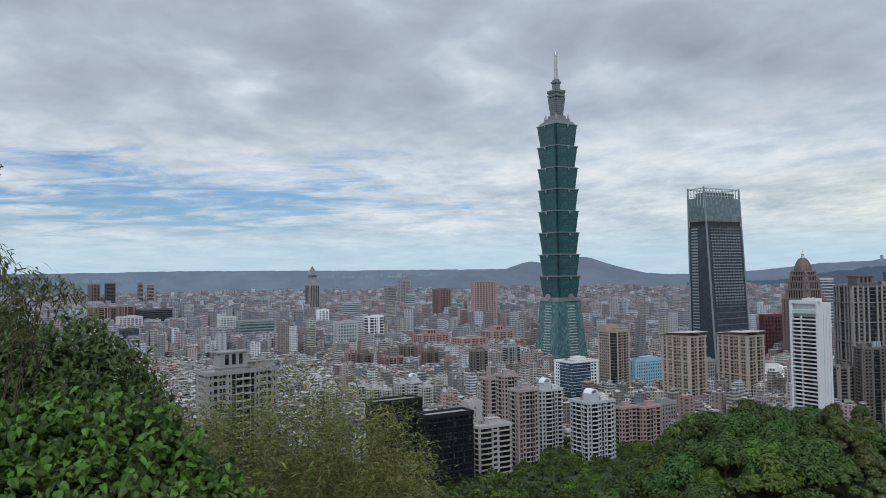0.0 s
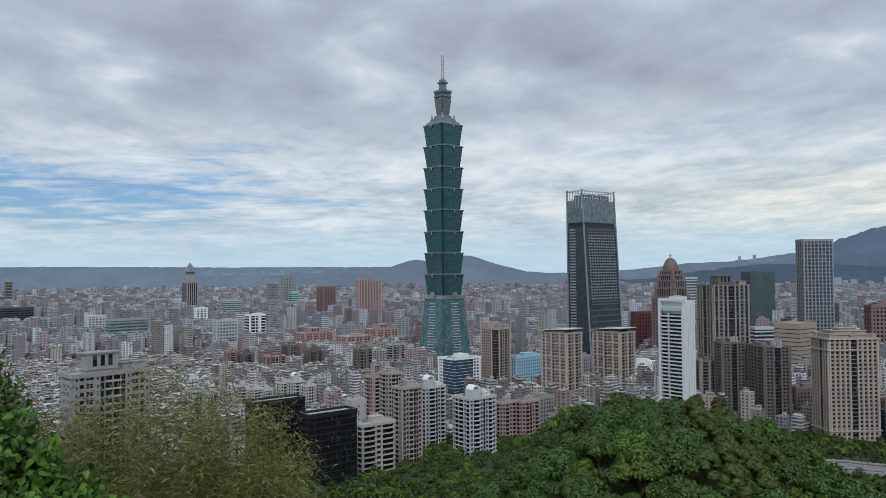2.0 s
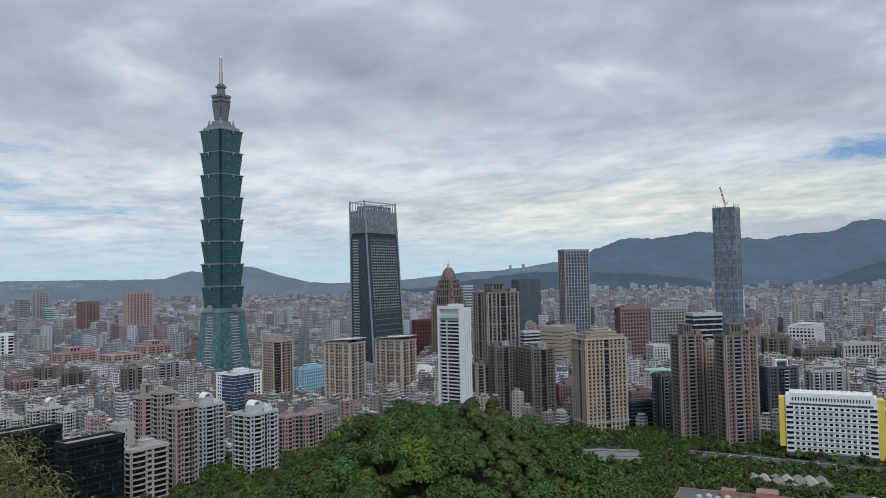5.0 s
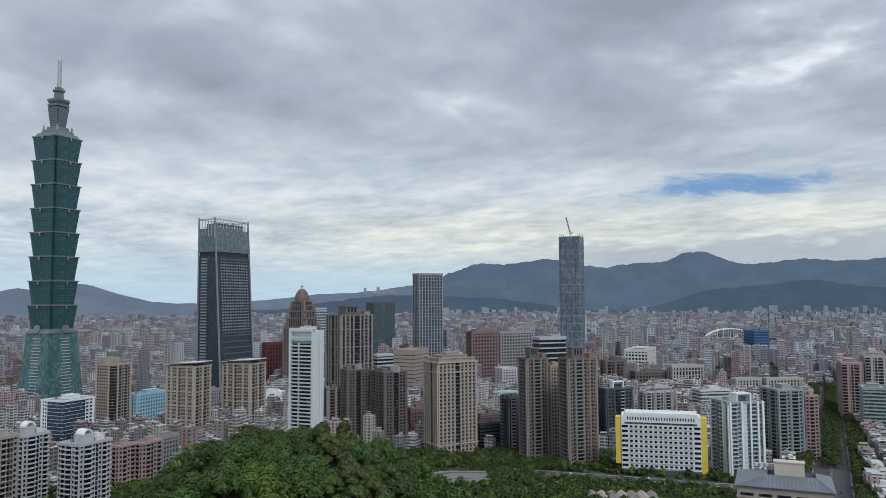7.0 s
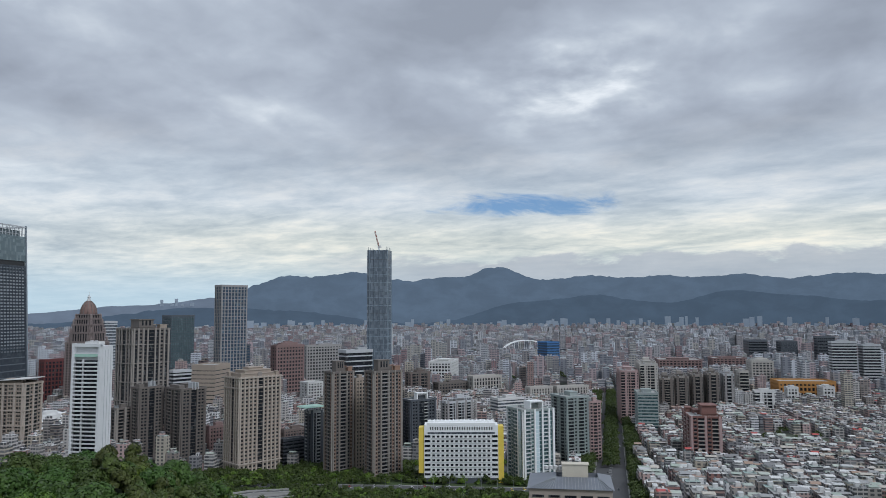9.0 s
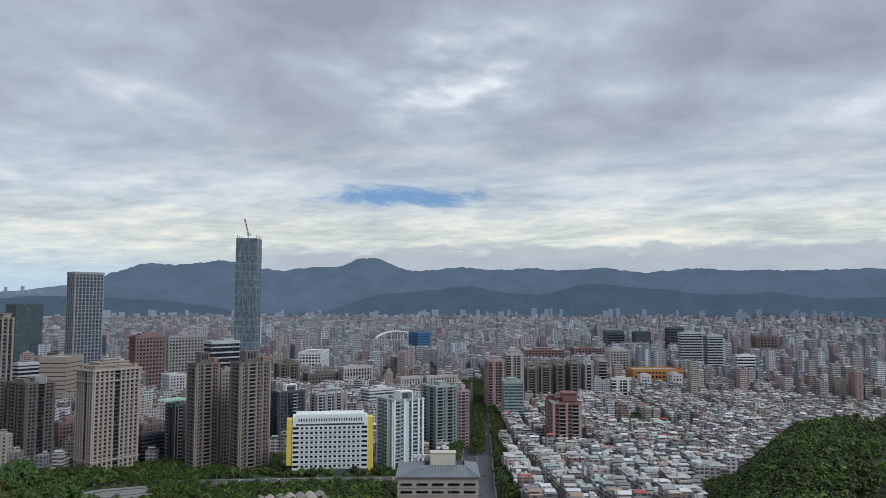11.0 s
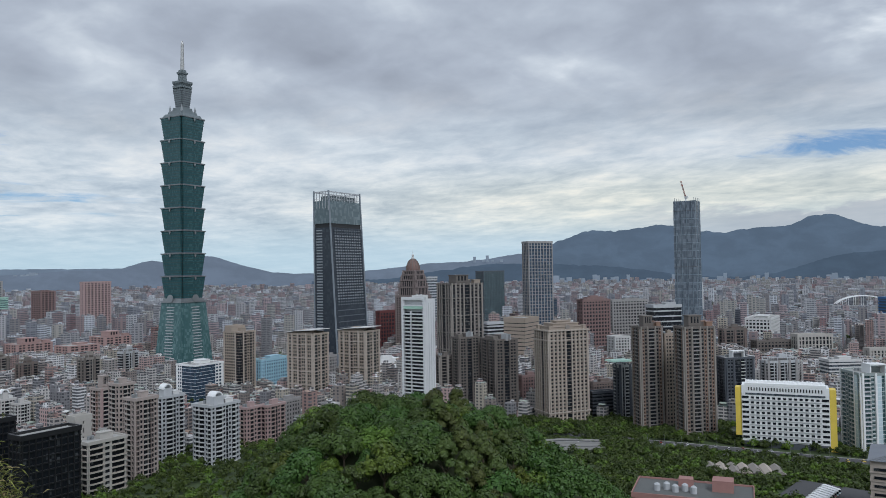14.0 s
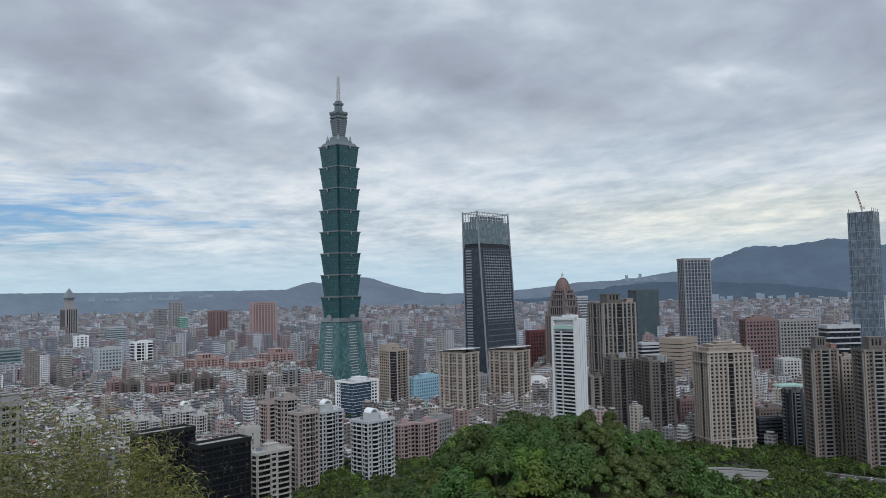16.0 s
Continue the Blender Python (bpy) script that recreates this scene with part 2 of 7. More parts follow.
def high_rise(label, x, y, z, rz, b, a, h, floors, nb, na, wall, glass, style="grid", pier=0.34, sill=0.42, crown="hut", name="high_rise", trim=None, group=""):
    """A tower of b by a metres: glazed core, a spandrel ring a floor, piers between the bays, balconies, parapet and roof house."""
    root = thing(name, (x, y, z), rz, label, "building", group)
    FOOT.append((x, y, 0.5 * math.hypot(b, a) + (6 if math.hypot(x, y) < 1500 else 30)))
    TALL.append((x, y, 0.5 * math.hypot(b, a), z + h))
    fh = h / floors
    dp = 0.8
    lively = style == "balcony"
    trim = trim or (TRIMS.get(wall.name, wall) if lively else wall)
    if lively:
        sill *= 0.62
    put("glazing", box_mesh("glazing", [(0, 0, h / 2, b, a, h)], glass), root)

    def ring(height, out, base=0.0):
        t = dp + out
        return [(0, -a / 2 - t / 2 + 0.02, base + height / 2, b + 2 * t, t, height), (0, a / 2 + t / 2 - 0.02, base + height / 2, b + 2 * t, t, height),
                (-b / 2 - t / 2 + 0.02, 0, base + height / 2, t, a, height), (b / 2 + t / 2 - 0.02, 0, base + height / 2, t, a, height)]

    row = box_mesh("spandrel", ring(fh * sill, -0.25 if lively else 0.0), wall)
    for i in range(floors):
        put("spandrel", row, root, (0, 0, i * fh))
    put("parapet", box_mesh("parapet", ring(fh * 0.5 + 1.0, 0.15), trim), root, (0, 0, h - fh * 0.25))
    roof = put("roof", box_mesh("roof", [(0, 0, h + 0.2, b, a, 0.5)], ROOF), root)
    rails = []
    for n, length, other, swap in ((nb, b, a, False), (na, a, b, True)):
        bay = length / n
        if style in ("grid", "fins"):
            w = 0.28 if style == "fins" else bay * pier
            me = box_mesh("pier", [(0, 0, h / 2, *((dp + 0.12, w) if swap else (w, dp + 0.12)), h)], wall)
            spots = [(-length / 2 + length * i / n, me, 0.0) for i in range(n + 1)]
            spots = [(max(-length / 2 + w / 2, min(length / 2 - w / 2, u)), m, 0.0) for u, m, _ in spots]
        elif lively:
            wide, slim, tall = bay * 0.62, bay * 0.2, h + 2.4
            solid = box_mesh("wall_strip", [(0, 0, tall / 2, *((dp + 0.5, wide) if swap else (wide, dp + 0.5)), tall)], wall)
            thin = box_mesh("pier", [(0, 0, h / 2, *((dp + 0.2, slim) if swap else (slim, dp + 0.2)), h)], trim)
            spots = []
            for i in range(n):
                u = -length / 2 + bay * (i + 0.5)
                edge = i in (0, n - 1)
                if n < 3 or (i % 3 == 1 if n > 4 else i == n // 2):
                    for s in (-1, 1):
                        o = s * (other / 2 + 1.1)
                        for cz, hz, dd, off in ((0.12, 0.3, 1.7, 0.0), (0.72, 1.0, 0.2, 0.75)):
                            oo = o + s * off
                            rails.append((oo, u, cz, dd, bay * 0.94, hz) if swap else (u, oo, cz, bay * 0.94, dd, hz))
                elif edge or i % 3 == 0:
                    spots.append((u, solid, 0.1))
                else:
                    spots += [(u - bay * 0.4, thin, 0.0), (u + bay * 0.4, thin, 0.0)]
        else:
            spots = []
        for u, me, out in spots:
            for s in (-1, 1):
                o = s * (other / 2 + dp / 2 + 0.04 + out)
                put(me.name.split(".")[0], me, root, (o, u, 0) if swap else (u, o, 0))
    if rails:
        stack = [(cx, cy, cz + i * fh, sx, sy, sz) for i in range(1, floors) for cx, cy, cz, sx, sy, sz in rails]
        put("balcony", box_mesh("balcony", stack, trim), root, kind="stuff")
    if crown in ("hut", "double"):
        put("roof_house", box_mesh("roof_house", [(b * 0.08, 0, h + 2.2, b * 0.38, a * 0.5, 4.4), (b * 0.08, 0, h + 4.5, b * 0.42, a * 0.55, 0.4)], wall), roof)
        if crown == "double":
            put("roof_house", box_mesh("roof_house", [(b * 0.08, 0, h + 6.8, b * 0.24, a * 0.36, 4.6)], trim), roof)
            post = [(sx * b * 0.45, sy * a * 0.44, h + 2.6, 0.8, 0.8, 5.2) for sx in (-1, -0.3, 0.4, 1) for sy in (-1, 1)]
            put("roof_frame", box_mesh("roof_frame", post + [(0, sy * a * 0.44, h + 5.3, b * 0.96, 0.9, 0.9) for sy in (-1, 1)], trim), roof)
        water_tank(roof, -b * 0.3, a * 0.2, h + 0.4)
        water_tank(roof, -b * 0.3 + 2.6, a * 0.2, h + 0.4)
    elif crown == "steps":
        put("crown", box_mesh("crown", [(0, 0, h + 2.0, b * 0.82, a * 0.82, 4.0), (0, 0, h + 5.4, b * 0.62, a * 0.62, 3.2), (0, 0, h + 8.0, b * 0.3, a * 0.3, 2.6)]
                             + [(sx * b * 0.44, sy * a * 0.42, h + 1.8, 2.2, 2.2, 3.6) for sx in (-1, 1) for sy in (-1, 1)], wall), roof)
        put("cornice", box_mesh("cornice", ring(1.2, 0.7), trim), roof, (0, 0, h + 0.6))
        put("cornice", box_mesh("cornice", ring(1.0, 0.5), trim), roof, (0, 0, h - 3 * fh))
    return root


def mixed_mesh(name, groups):
    """Boxes of several materials in one mesh."""
    vs, fs, idx, mats, k = [], [], [], [], 0
    for items, m in groups:
        if not items:
            continue
        v, f = boxes(items)
        vs.append(v), fs.append(f + k)
        idx += [len(mats)] * len(f)
        mats.append(m)
        k += len(v)
    me = mesh_of(name, np.concatenate(vs), np.concatenate(fs), *mats)
    me.polygons.foreach_set("material_index", np.array(idx, dtype=np.int32))
    return me


BAY = {"p": 0.42, "w": 1.0, "W": 1.7, "b": 1.5, "B": 2.4, "d": 0.8, "D": 1.8, "s": 1.0, "a": 0.9, "f": 1.0}


def bay_tower(label, x, y, z, rz, b, a, h, floors, front, side, wall, trim, rail, glass=None, accent=None, crown="hut", name="apartment_tower", band=0, roundness=0.0):
    """A tower whose faces are rows of bays: p pier, w W windows, b B balconies, d D dark recess, s solid, a accent, f pale glass strip."""
    glass, accent = glass or WIN_DARK, accent or TERRACOTTA
    root = thing(name, (x, y, z), rz, label, "building")
    FOOT.append((x, y, 0.5 * math.hypot(b, a) + 6))
    TALL.append((x, y, 0.5 * math.hypot(b, a), z + h))
    fh = h / floors
    put("glazing", box_mesh("glazing", [(0, 0, h / 2, b, a, h)], glass), root)
    solid, lines, rails, odd = [], [], [], []
    for q, (pattern, length, depth) in enumerate(((front, b, a), (side[::-1], a, b), (front[::-1], b, a), (side, a, b))):
        unit = length / sum(BAY[c] for c in pattern)
        u = -length / 2

        def spot(cu, out, cz, su, so, sz):
            """One box on face q: along the face, out of it, up."""
            o = depth / 2 + out
            px, py = ((cu, -o), (o, cu), (-cu, o), (-o, -cu))[q]
            return (px, py, cz, *((su, so) if q % 2 == 0 else (so, su)), sz)
        for c in pattern:
            wd = BAY[c] * unit
            cu = u + wd / 2
            u += wd
            if c == "p":
                me = box_mesh("pier", [spot(cu, 0.45, (h + 1.4) / 2, wd, 1.5, h + 1.4)], trim)
                put("pier", me, root)
            elif c == "s":
                put("wall_strip", box_mesh("wall_strip", [spot(cu, 0.3, h / 2, wd, 1.0, h)], wall), root)
                odd.append(spot(cu, 0.83, fh * 0.6, wd * 0.26, 0.1, fh * 0.36))
            elif c == "f":
                put("glass_strip", box_mesh("glass_strip", [spot(cu, 0.5, h / 2, wd, 1.0, h)], GLASS_PALE), root)
                lines.append(spot(cu, 1.0, 0.1, wd, 0.2, 0.25))
            elif c in "wW":
                solid.append(spot(cu, 0.2, fh * 0.2, wd, 0.8, fh * 0.4))
                solid += [spot(cu + s * wd * 0.435, 0.2, fh * 0.69, wd * 0.13, 0.8, fh * 0.62) for s in (-1, 1)]
                lines.append(spot(cu, 0.42, fh * 0.4, wd * 0.76, 0.7, 0.2))
                if c == "W":
                    solid.append(spot(cu, 0.1, fh * 0.7, wd * 0.06, 0.5, fh * 0.6))
                    solid.append(spot(cu, 0.1, fh * 0.72, wd * 0.8, 0.4, fh * 0.05))
            elif c == "a":
                lines.append(spot(cu, 0.35, 0.2, wd, 1.1, 0.5))
                put("accent_strip", box_mesh("accent_strip", [spot(cu, 0.1, h / 2, wd * 0.96, 0.5, h)], accent), root)
                odd.append(spot(cu, 0.4, fh * 0.6, wd * 0.42, 0.12, fh * 0.5))
            elif c in "bB":
                n = 5 if roundness else 1
                for k in range(n):
                    g = (k + 0.5) / n * 2 - 1
                    out = 1.5 + roundness * (1 - g * g)
                    cc = cu + g * wd * 0.48
                    lines.append(spot(cc, out / 2, 0.15, wd * 0.96 / n, out, 0.36))
                    rails.append(spot(cc, out - 0.1, 0.72, wd * 0.96 / n, 0.2, 0.8))
                solid += [spot(cu + s * wd * 0.46, 0.2, fh * 0.5, wd * 0.08, 0.9, fh) for s in (-1, 1)]
            elif c in "dD":
                lines.append(spot(cu, 0.1, 0.2, wd, 0.35, 0.4))
    solid += [(0, s * (a / 2 + 0.14), 0.12, b + 0.5, 0.3, 0.24) for s in (-1, 1)] + [(s * (b / 2 + 0.14), 0, 0.12, 0.3, a, 0.24) for s in (-1, 1)]
    plain_row = mixed_mesh("storey", [(solid, wall), (lines, trim), (rails, rail)])
    for i in range(floors):
        put("storey", plain_row, root, (0, 0, i * fh), kind="stuff")
    if odd:
        put("small_window", box_mesh("small_window", [(o[0], o[1], o[2] + i * fh, *o[3:]) for i in range(floors) for o in odd], glass), root, kind="stuff")

    def ring(height, out, base=0.0):
        return [(0, -a / 2 - out / 2, base, b + 2 * out, out, height), (0, a / 2 + out / 2, base, b + 2 * out, out, height), (-b / 2 - out / 2, 0, base, out, a, height), (b / 2 + out / 2, 0, base, out, a, height)]
    if band:
        hoop = box_mesh("string_course", ring(0.9, 1.45), trim)
        for i in range(band, floors, band):
            put("string_course", hoop, root, (0, 0, i * fh))
    put("parapet", box_mesh("parapet", ring(2.2, 1.1), wall), root, (0, 0, h + 0.4))
    roof = put("roof", box_mesh("roof", [(0, 0, h + 0.25, b, a, 0.5)], ROOF), root)
    put("roof_house", box_mesh("roof_house", [(b * 0.1, a * 0.05, h + 2.3, b * 0.34, a * 0.4, 4.2), (b * 0.1, a * 0.05, h + 4.6, b * 0.37, a * 0.44, 0.4)], wall), roof)
    for k in range(2):
        water_tank(roof, -b * 0.25 + 2.6 * k, a * 0.25, h + 0.5)
    if crown == "slant":
        for s in (-1, 1):
            put("roof_post", box_mesh("roof_post", [(s * b * 0.4, 0, h + 1.6, 0.6, a * 0.8, 2.6)], wall), roof)
        put("roof_canopy", mesh_of("roof_canopy", *loft([[(-b * 0.6, sy * a * 0.52, h + zz), (b * 0.6, sy * a * 0.52, h + zz), (b * 0.6, sy * a * 0.52, h + zz + 0.7), (-b * 0.6, sy * a * 0.52, h + zz + 0.7)] for sy, zz in ((1, 1.8), (0.3, 3.8), (-1, 5.2))]), OFFWHITE), roof)
    elif crown == "keep":          # tall stair tower with three slots at the front
        put("stair_tower", box_mesh("stair_tower", [(-b * 0.12, -a * 0.18, h + 5.5, b * 0.4, a * 0.5, 11), (-b * 0.12, -a * 0.18, h + 11.3, b * 0.45, a * 0.56, 0.8), (-b * 0.12, -a * 0.18, h + 3.0, b * 0.44, a * 0.55, 0.6)], wall), roof)
        for k in (-1, 0, 1):
            put("slot", box_mesh("slot", [(-b * 0.12 + k * b * 0.1, -a * 0.43 - 0.05, h + 7.4, b * 0.05, 0.3, 5.6)], glass), roof)
        for s in (-1, 1):
            put("roof_turret", box_mesh("roof_turret", [(b * 0.36, s * a * 0.36, h + 2.6, b * 0.2, a * 0.2, 5.0), (b * 0.36, s * a * 0.36, h + 5.3, b * 0.24, a * 0.24, 0.5)], accent), roof)
    elif crown == "blades":        # pale upright blades over the dark bay
        for k in range(5):
            put("roof_blade", box_mesh("roof_blade", [(-b * 0.08 + b * 0.06 * k, -a * 0.42, h + 3.2, b * 0.025, a * 0.25, 8.0 - 0.7 * abs(k - 2))], SILVER), roof)
        put("roof_wing", box_mesh("roof_wing", [(-b * 0.36, 0, h + 2.2, b * 0.22, a * 0.6, 4.0)], wall), roof)
    elif crown == "side":          # one half rises into a blank wall
        put("upper_wall", box_mesh("upper_wall", [(-b * 0.05, a * 0.24, h + 4.2, b * 0.86, a * 0.44, 8.4), (-b * 0.05, a * 0.24, h + 9.0, b * 0.2, a * 0.16, 1.4)], wall), roof)
    elif crown == "palace":        # stepped stone crown with corner pavilions and a round emblem
        for k, (s, z0, z1) in enumerate(((0.84, 0, 4.0), (0.66, 4.0, 7.2), (0.36, 7.2, 9.6))):
            put("crown_step", box_mesh("crown_step", [(0, 0, h + (z0 + z1) / 2, b * s, a * s, z1 - z0), (0, 0, h + z1, b * s + 1.4, a * s + 1.4, 0.6)], wall), roof)
        for sx in (-1, 1):
            for sy in (-1, 1):
                put("corner_pavilion", box_mesh("corner_pavilion", [(sx * b * 0.43, sy * a * 0.40, h + 2.4, 4.0, 4.0, 4.6), (sx * b * 0.43, sy * a * 0.40, h + 4.9, 4.8, 4.8, 0.6)], wall), roof)
        disc = tube(2.6, 2.6, -0.5, 0.5, 20)
        put("emblem", mesh_of("emblem", [(px, -a * 0.42 - 1.0 + pz, h + 3.2 + py) for px, py, pz in disc[0]], [tuple(reversed(g)) for g in disc[1]], PALE_TAUPE), roof)
        for zz, oo in ((h - 2.6 * fh, 1.7), (2.6 * fh, 1.8), (h + 0.2, 2.0)):
            put("cornice", box_mesh("cornice", ring(1.1, oo), trim), root, (0, 0, zz))
    elif crown == "arch":
        arc = [math.pi * i / 10 for i in range(11)]
        prof = [(math.cos(t) * 4.2, math.sin(t) * 4.2) for t in arc] + [(math.cos(t) * 3.2, math.sin(t) * 3.2) for t in arc[::-1]]
        put("stair_house", box_mesh("stair_house", [(-b * 0.1, -a * 0.1, h + 3.5, b * 0.36, a * 0.42, 6.4)], wall), roof)
        put("roof_arch", mesh_of("roof_arch", *loft([[(u - b * 0.1, sy * a * 0.2 - a * 0.1, w + h + 6.0) for u, w in prof] for sy in (-1, 1)]), WHITE), roof)
        put("garden_frame", box_mesh("garden_frame", [(b * 0.28, s * a * 0.3, h + 2.0, b * 0.3, 0.4, 3.0) for s in (-1, 1)] + [(b * 0.28, 0, h + 3.6, b * 0.32, a * 0.64, 0.3)], OFFWHITE), roof)
    elif crown == "hoop":
        put("roof_frame", box_mesh("roof_frame", [(s * b * 0.2, -a * 0.2, h + 4.0, 1.0, a * 0.4, 7.0) for s in (-1, 1)] + [(0, -a * 0.2, h + 7.6, b * 0.4 + 1.0, a * 0.4, 0.9)], WHITE), roof)
    return root


def great_tower(x, y, rz):
    """The green glass tower: flared base, eight outward-leaning tiers, stepped crown and mast."""
    root = thing("supertall_tower", (x, y, 0), rz, "green glass supertall tower of eight outward-leaning tiers with a mast", "skyscraper")
    put("base", mesh_of("base", *loft([square(33, 0, 4), square(23.5, 118, 3)]), TEAL_PALE), root, label="pale green tapering glass base")
    for i in range(26):
        k = i / 26
        s = 33 - 9.5 * (i * 4.2 + 6) / 118 + 0.25
        for q in range(4):
            put("base_louvre", box_mesh("base_louvre", [(0, -s, 0, s * (0.62 if i % 2 else 0.5), 0.9, 1.1)], SILVER if i > 4 else STEEL), root, (0, 0, i * 4.2 + 6), q * 90)
    put("podium", box_mesh("podium", [(-46, 4, 11, 52, 66, 22), (40, -4, 14, 34, 72, 28)], mat("podium_stone", (0.10, 0.11, 0.115))), root)
    put("collar", mesh_of("collar", *joined([loft([square(24.5, 118, 3), square(24.5, 121, 3)]), loft([square(22, 121, 3), square(22, 124, 3)])]), STEEL), root)
    for q in range(4):
        disc = tube(5.6, 5.6, -0.7, 0.7, 24)
        me = mesh_of("roundel", [(px, -24.9 + pz, py) for px, py, pz in disc[0]], [tuple(reversed(g)) for g in disc[1]], STEEL)
        for u in (-11.5,):
            put("roundel", me, root, (0, 0, 124), q * 90)
    tier = mesh_of("tier", *loft([square(20.0, 0, 3.2), square(23.4, 31.2, 3.6), square(23.4, 31.6, 3.6)]), TEAL_GLASS)
    ledge = mesh_of("ledge", *loft([square(24.2, 0, 3.4), square(24.5, 1.5, 3.4)]), STEEL)
    neck = mesh_of("neck", *loft([square(20.6, 0, 3), square(20.2, 1.6, 3)]), SLATE)
    strip = mesh_of("floor_line", *loft([square(1.0, 0, 0.14), square(1.0, 0.9, 0.14)], False), mat("dark_teal_band", (0.022, 0.06, 0.062), 0.35))
    slot = box_mesh("corner_fin", [(0, 0, 15.6, 0.9, 0.9, 31.2)], mat("pale_fin", (0.22, 0.33, 0.33), 0.4))
    # near-black bar in each corner notch; the notch's shade is put in as colour
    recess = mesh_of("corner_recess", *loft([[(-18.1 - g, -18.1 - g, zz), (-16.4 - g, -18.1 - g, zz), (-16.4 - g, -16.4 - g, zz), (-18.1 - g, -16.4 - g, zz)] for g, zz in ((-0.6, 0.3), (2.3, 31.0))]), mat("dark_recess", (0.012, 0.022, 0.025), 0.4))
    badge = box_mesh("emblem", [(0, -0.4, 0, 2.6, 1.2, 2.6), (0, -0.5, 2.0, 6.0, 0.8, 0.9), (0, -0.4, -2.0, 1.2, 1.0, 2.0)], STEEL)
    for i in range(8):
        z0 = 124 + i * 33.6
        body = put("tier", tier, root, (0, 0, z0))
        put("neck", neck, body, (0, 0, -1.2))
        put("ledge", ledge, body, (0, 0, 31.4))
        for k in range(7):
            zz = 2.6 + k * 4.1
            s = 20.0 + 3.4 * (zz + 0.45) / 31.2 + 0.12
            o = put("floor_line", strip, body, (0, 0, zz))
            o.scale = (s, s, 1)
        for q in range(4):
            put("emblem", badge, body, tuple(Matrix.Rotation(radians(90 * q), 3, "Z") @ Vector((0, -24.6, 30.0))), q * 90)
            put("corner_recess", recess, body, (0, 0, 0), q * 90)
            put("corner_fin", slot, body, tuple(Matrix.Rotation(radians(90 * q), 3, "Z") @ Vector((-17.0, -17.0, 0))), q * 90)
    z = 124 + 8 * 33.6
    put("roof_terrace", mesh_of("roof_terrace", *joined([loft([square(21.5, z, 3), square(19, z + 4.5, 3)]), loft([square(16, z + 4.5, 2), square(15, z + 9, 2)]), loft([square(11.5, z + 9, 2), square(10.5, z + 15, 2)])]), mat("crown_metal", (0.17, 0.20, 0.21), 0.5, 0.2)), root)
    for sx in (-1, 1):
        for sy in (-1, 1):
            put("corner_pinnacle", mesh_of("corner_pinnacle", *joined([tube(2.0, 1.6, 0, 7, 8), tube(1.2, 0.3, 7, 11, 8)]), STEEL), root, (sx * 12.5, sy * 12.5, z + 7))
    crown = [(7.4, z + 15), (10.2, z + 42), (10.6, z + 43), (8.8, z + 44), (10.6, z + 45), (10.8, z + 48), (9.0, z + 48.6), (11.0, z + 52), (11.2, z + 55), (5.0, z + 55.6), (4.6, z + 66), (6.2, z + 67), (6.4, z + 69.5), (4.4, z + 70), (4.2, z + 73), (2.5, z + 73.5)]
    put("crown", mesh_of("crown", *loft([square(s, q, s * 0.16) for s, q in crown]), mat("crown_metal", (0.17, 0.20, 0.21), 0.5, 0.2)), root)
    for k in range(8):
        put("crown_band", mesh_of("crown_band", *loft([square(7.75 + 0.33 * k, 0, 1.2), square(7.8 + 0.33 * k, 0.9, 1.2)]), SLATE), root, (0, 0, z + 17 + 3.2 * k))
    put("mast", mesh_of("mast", *joined([tube(3.0, 2.7, z + 73, z + 92, 12), tube(2.5, 2.2, z + 92, z + 112, 12), tube(2.2, 1.2, z + 112, z + 117.2, 12)]), mat("mast_metal", (0.42, 0.42, 0.41), 0.4, 0.4)), root)
    return root


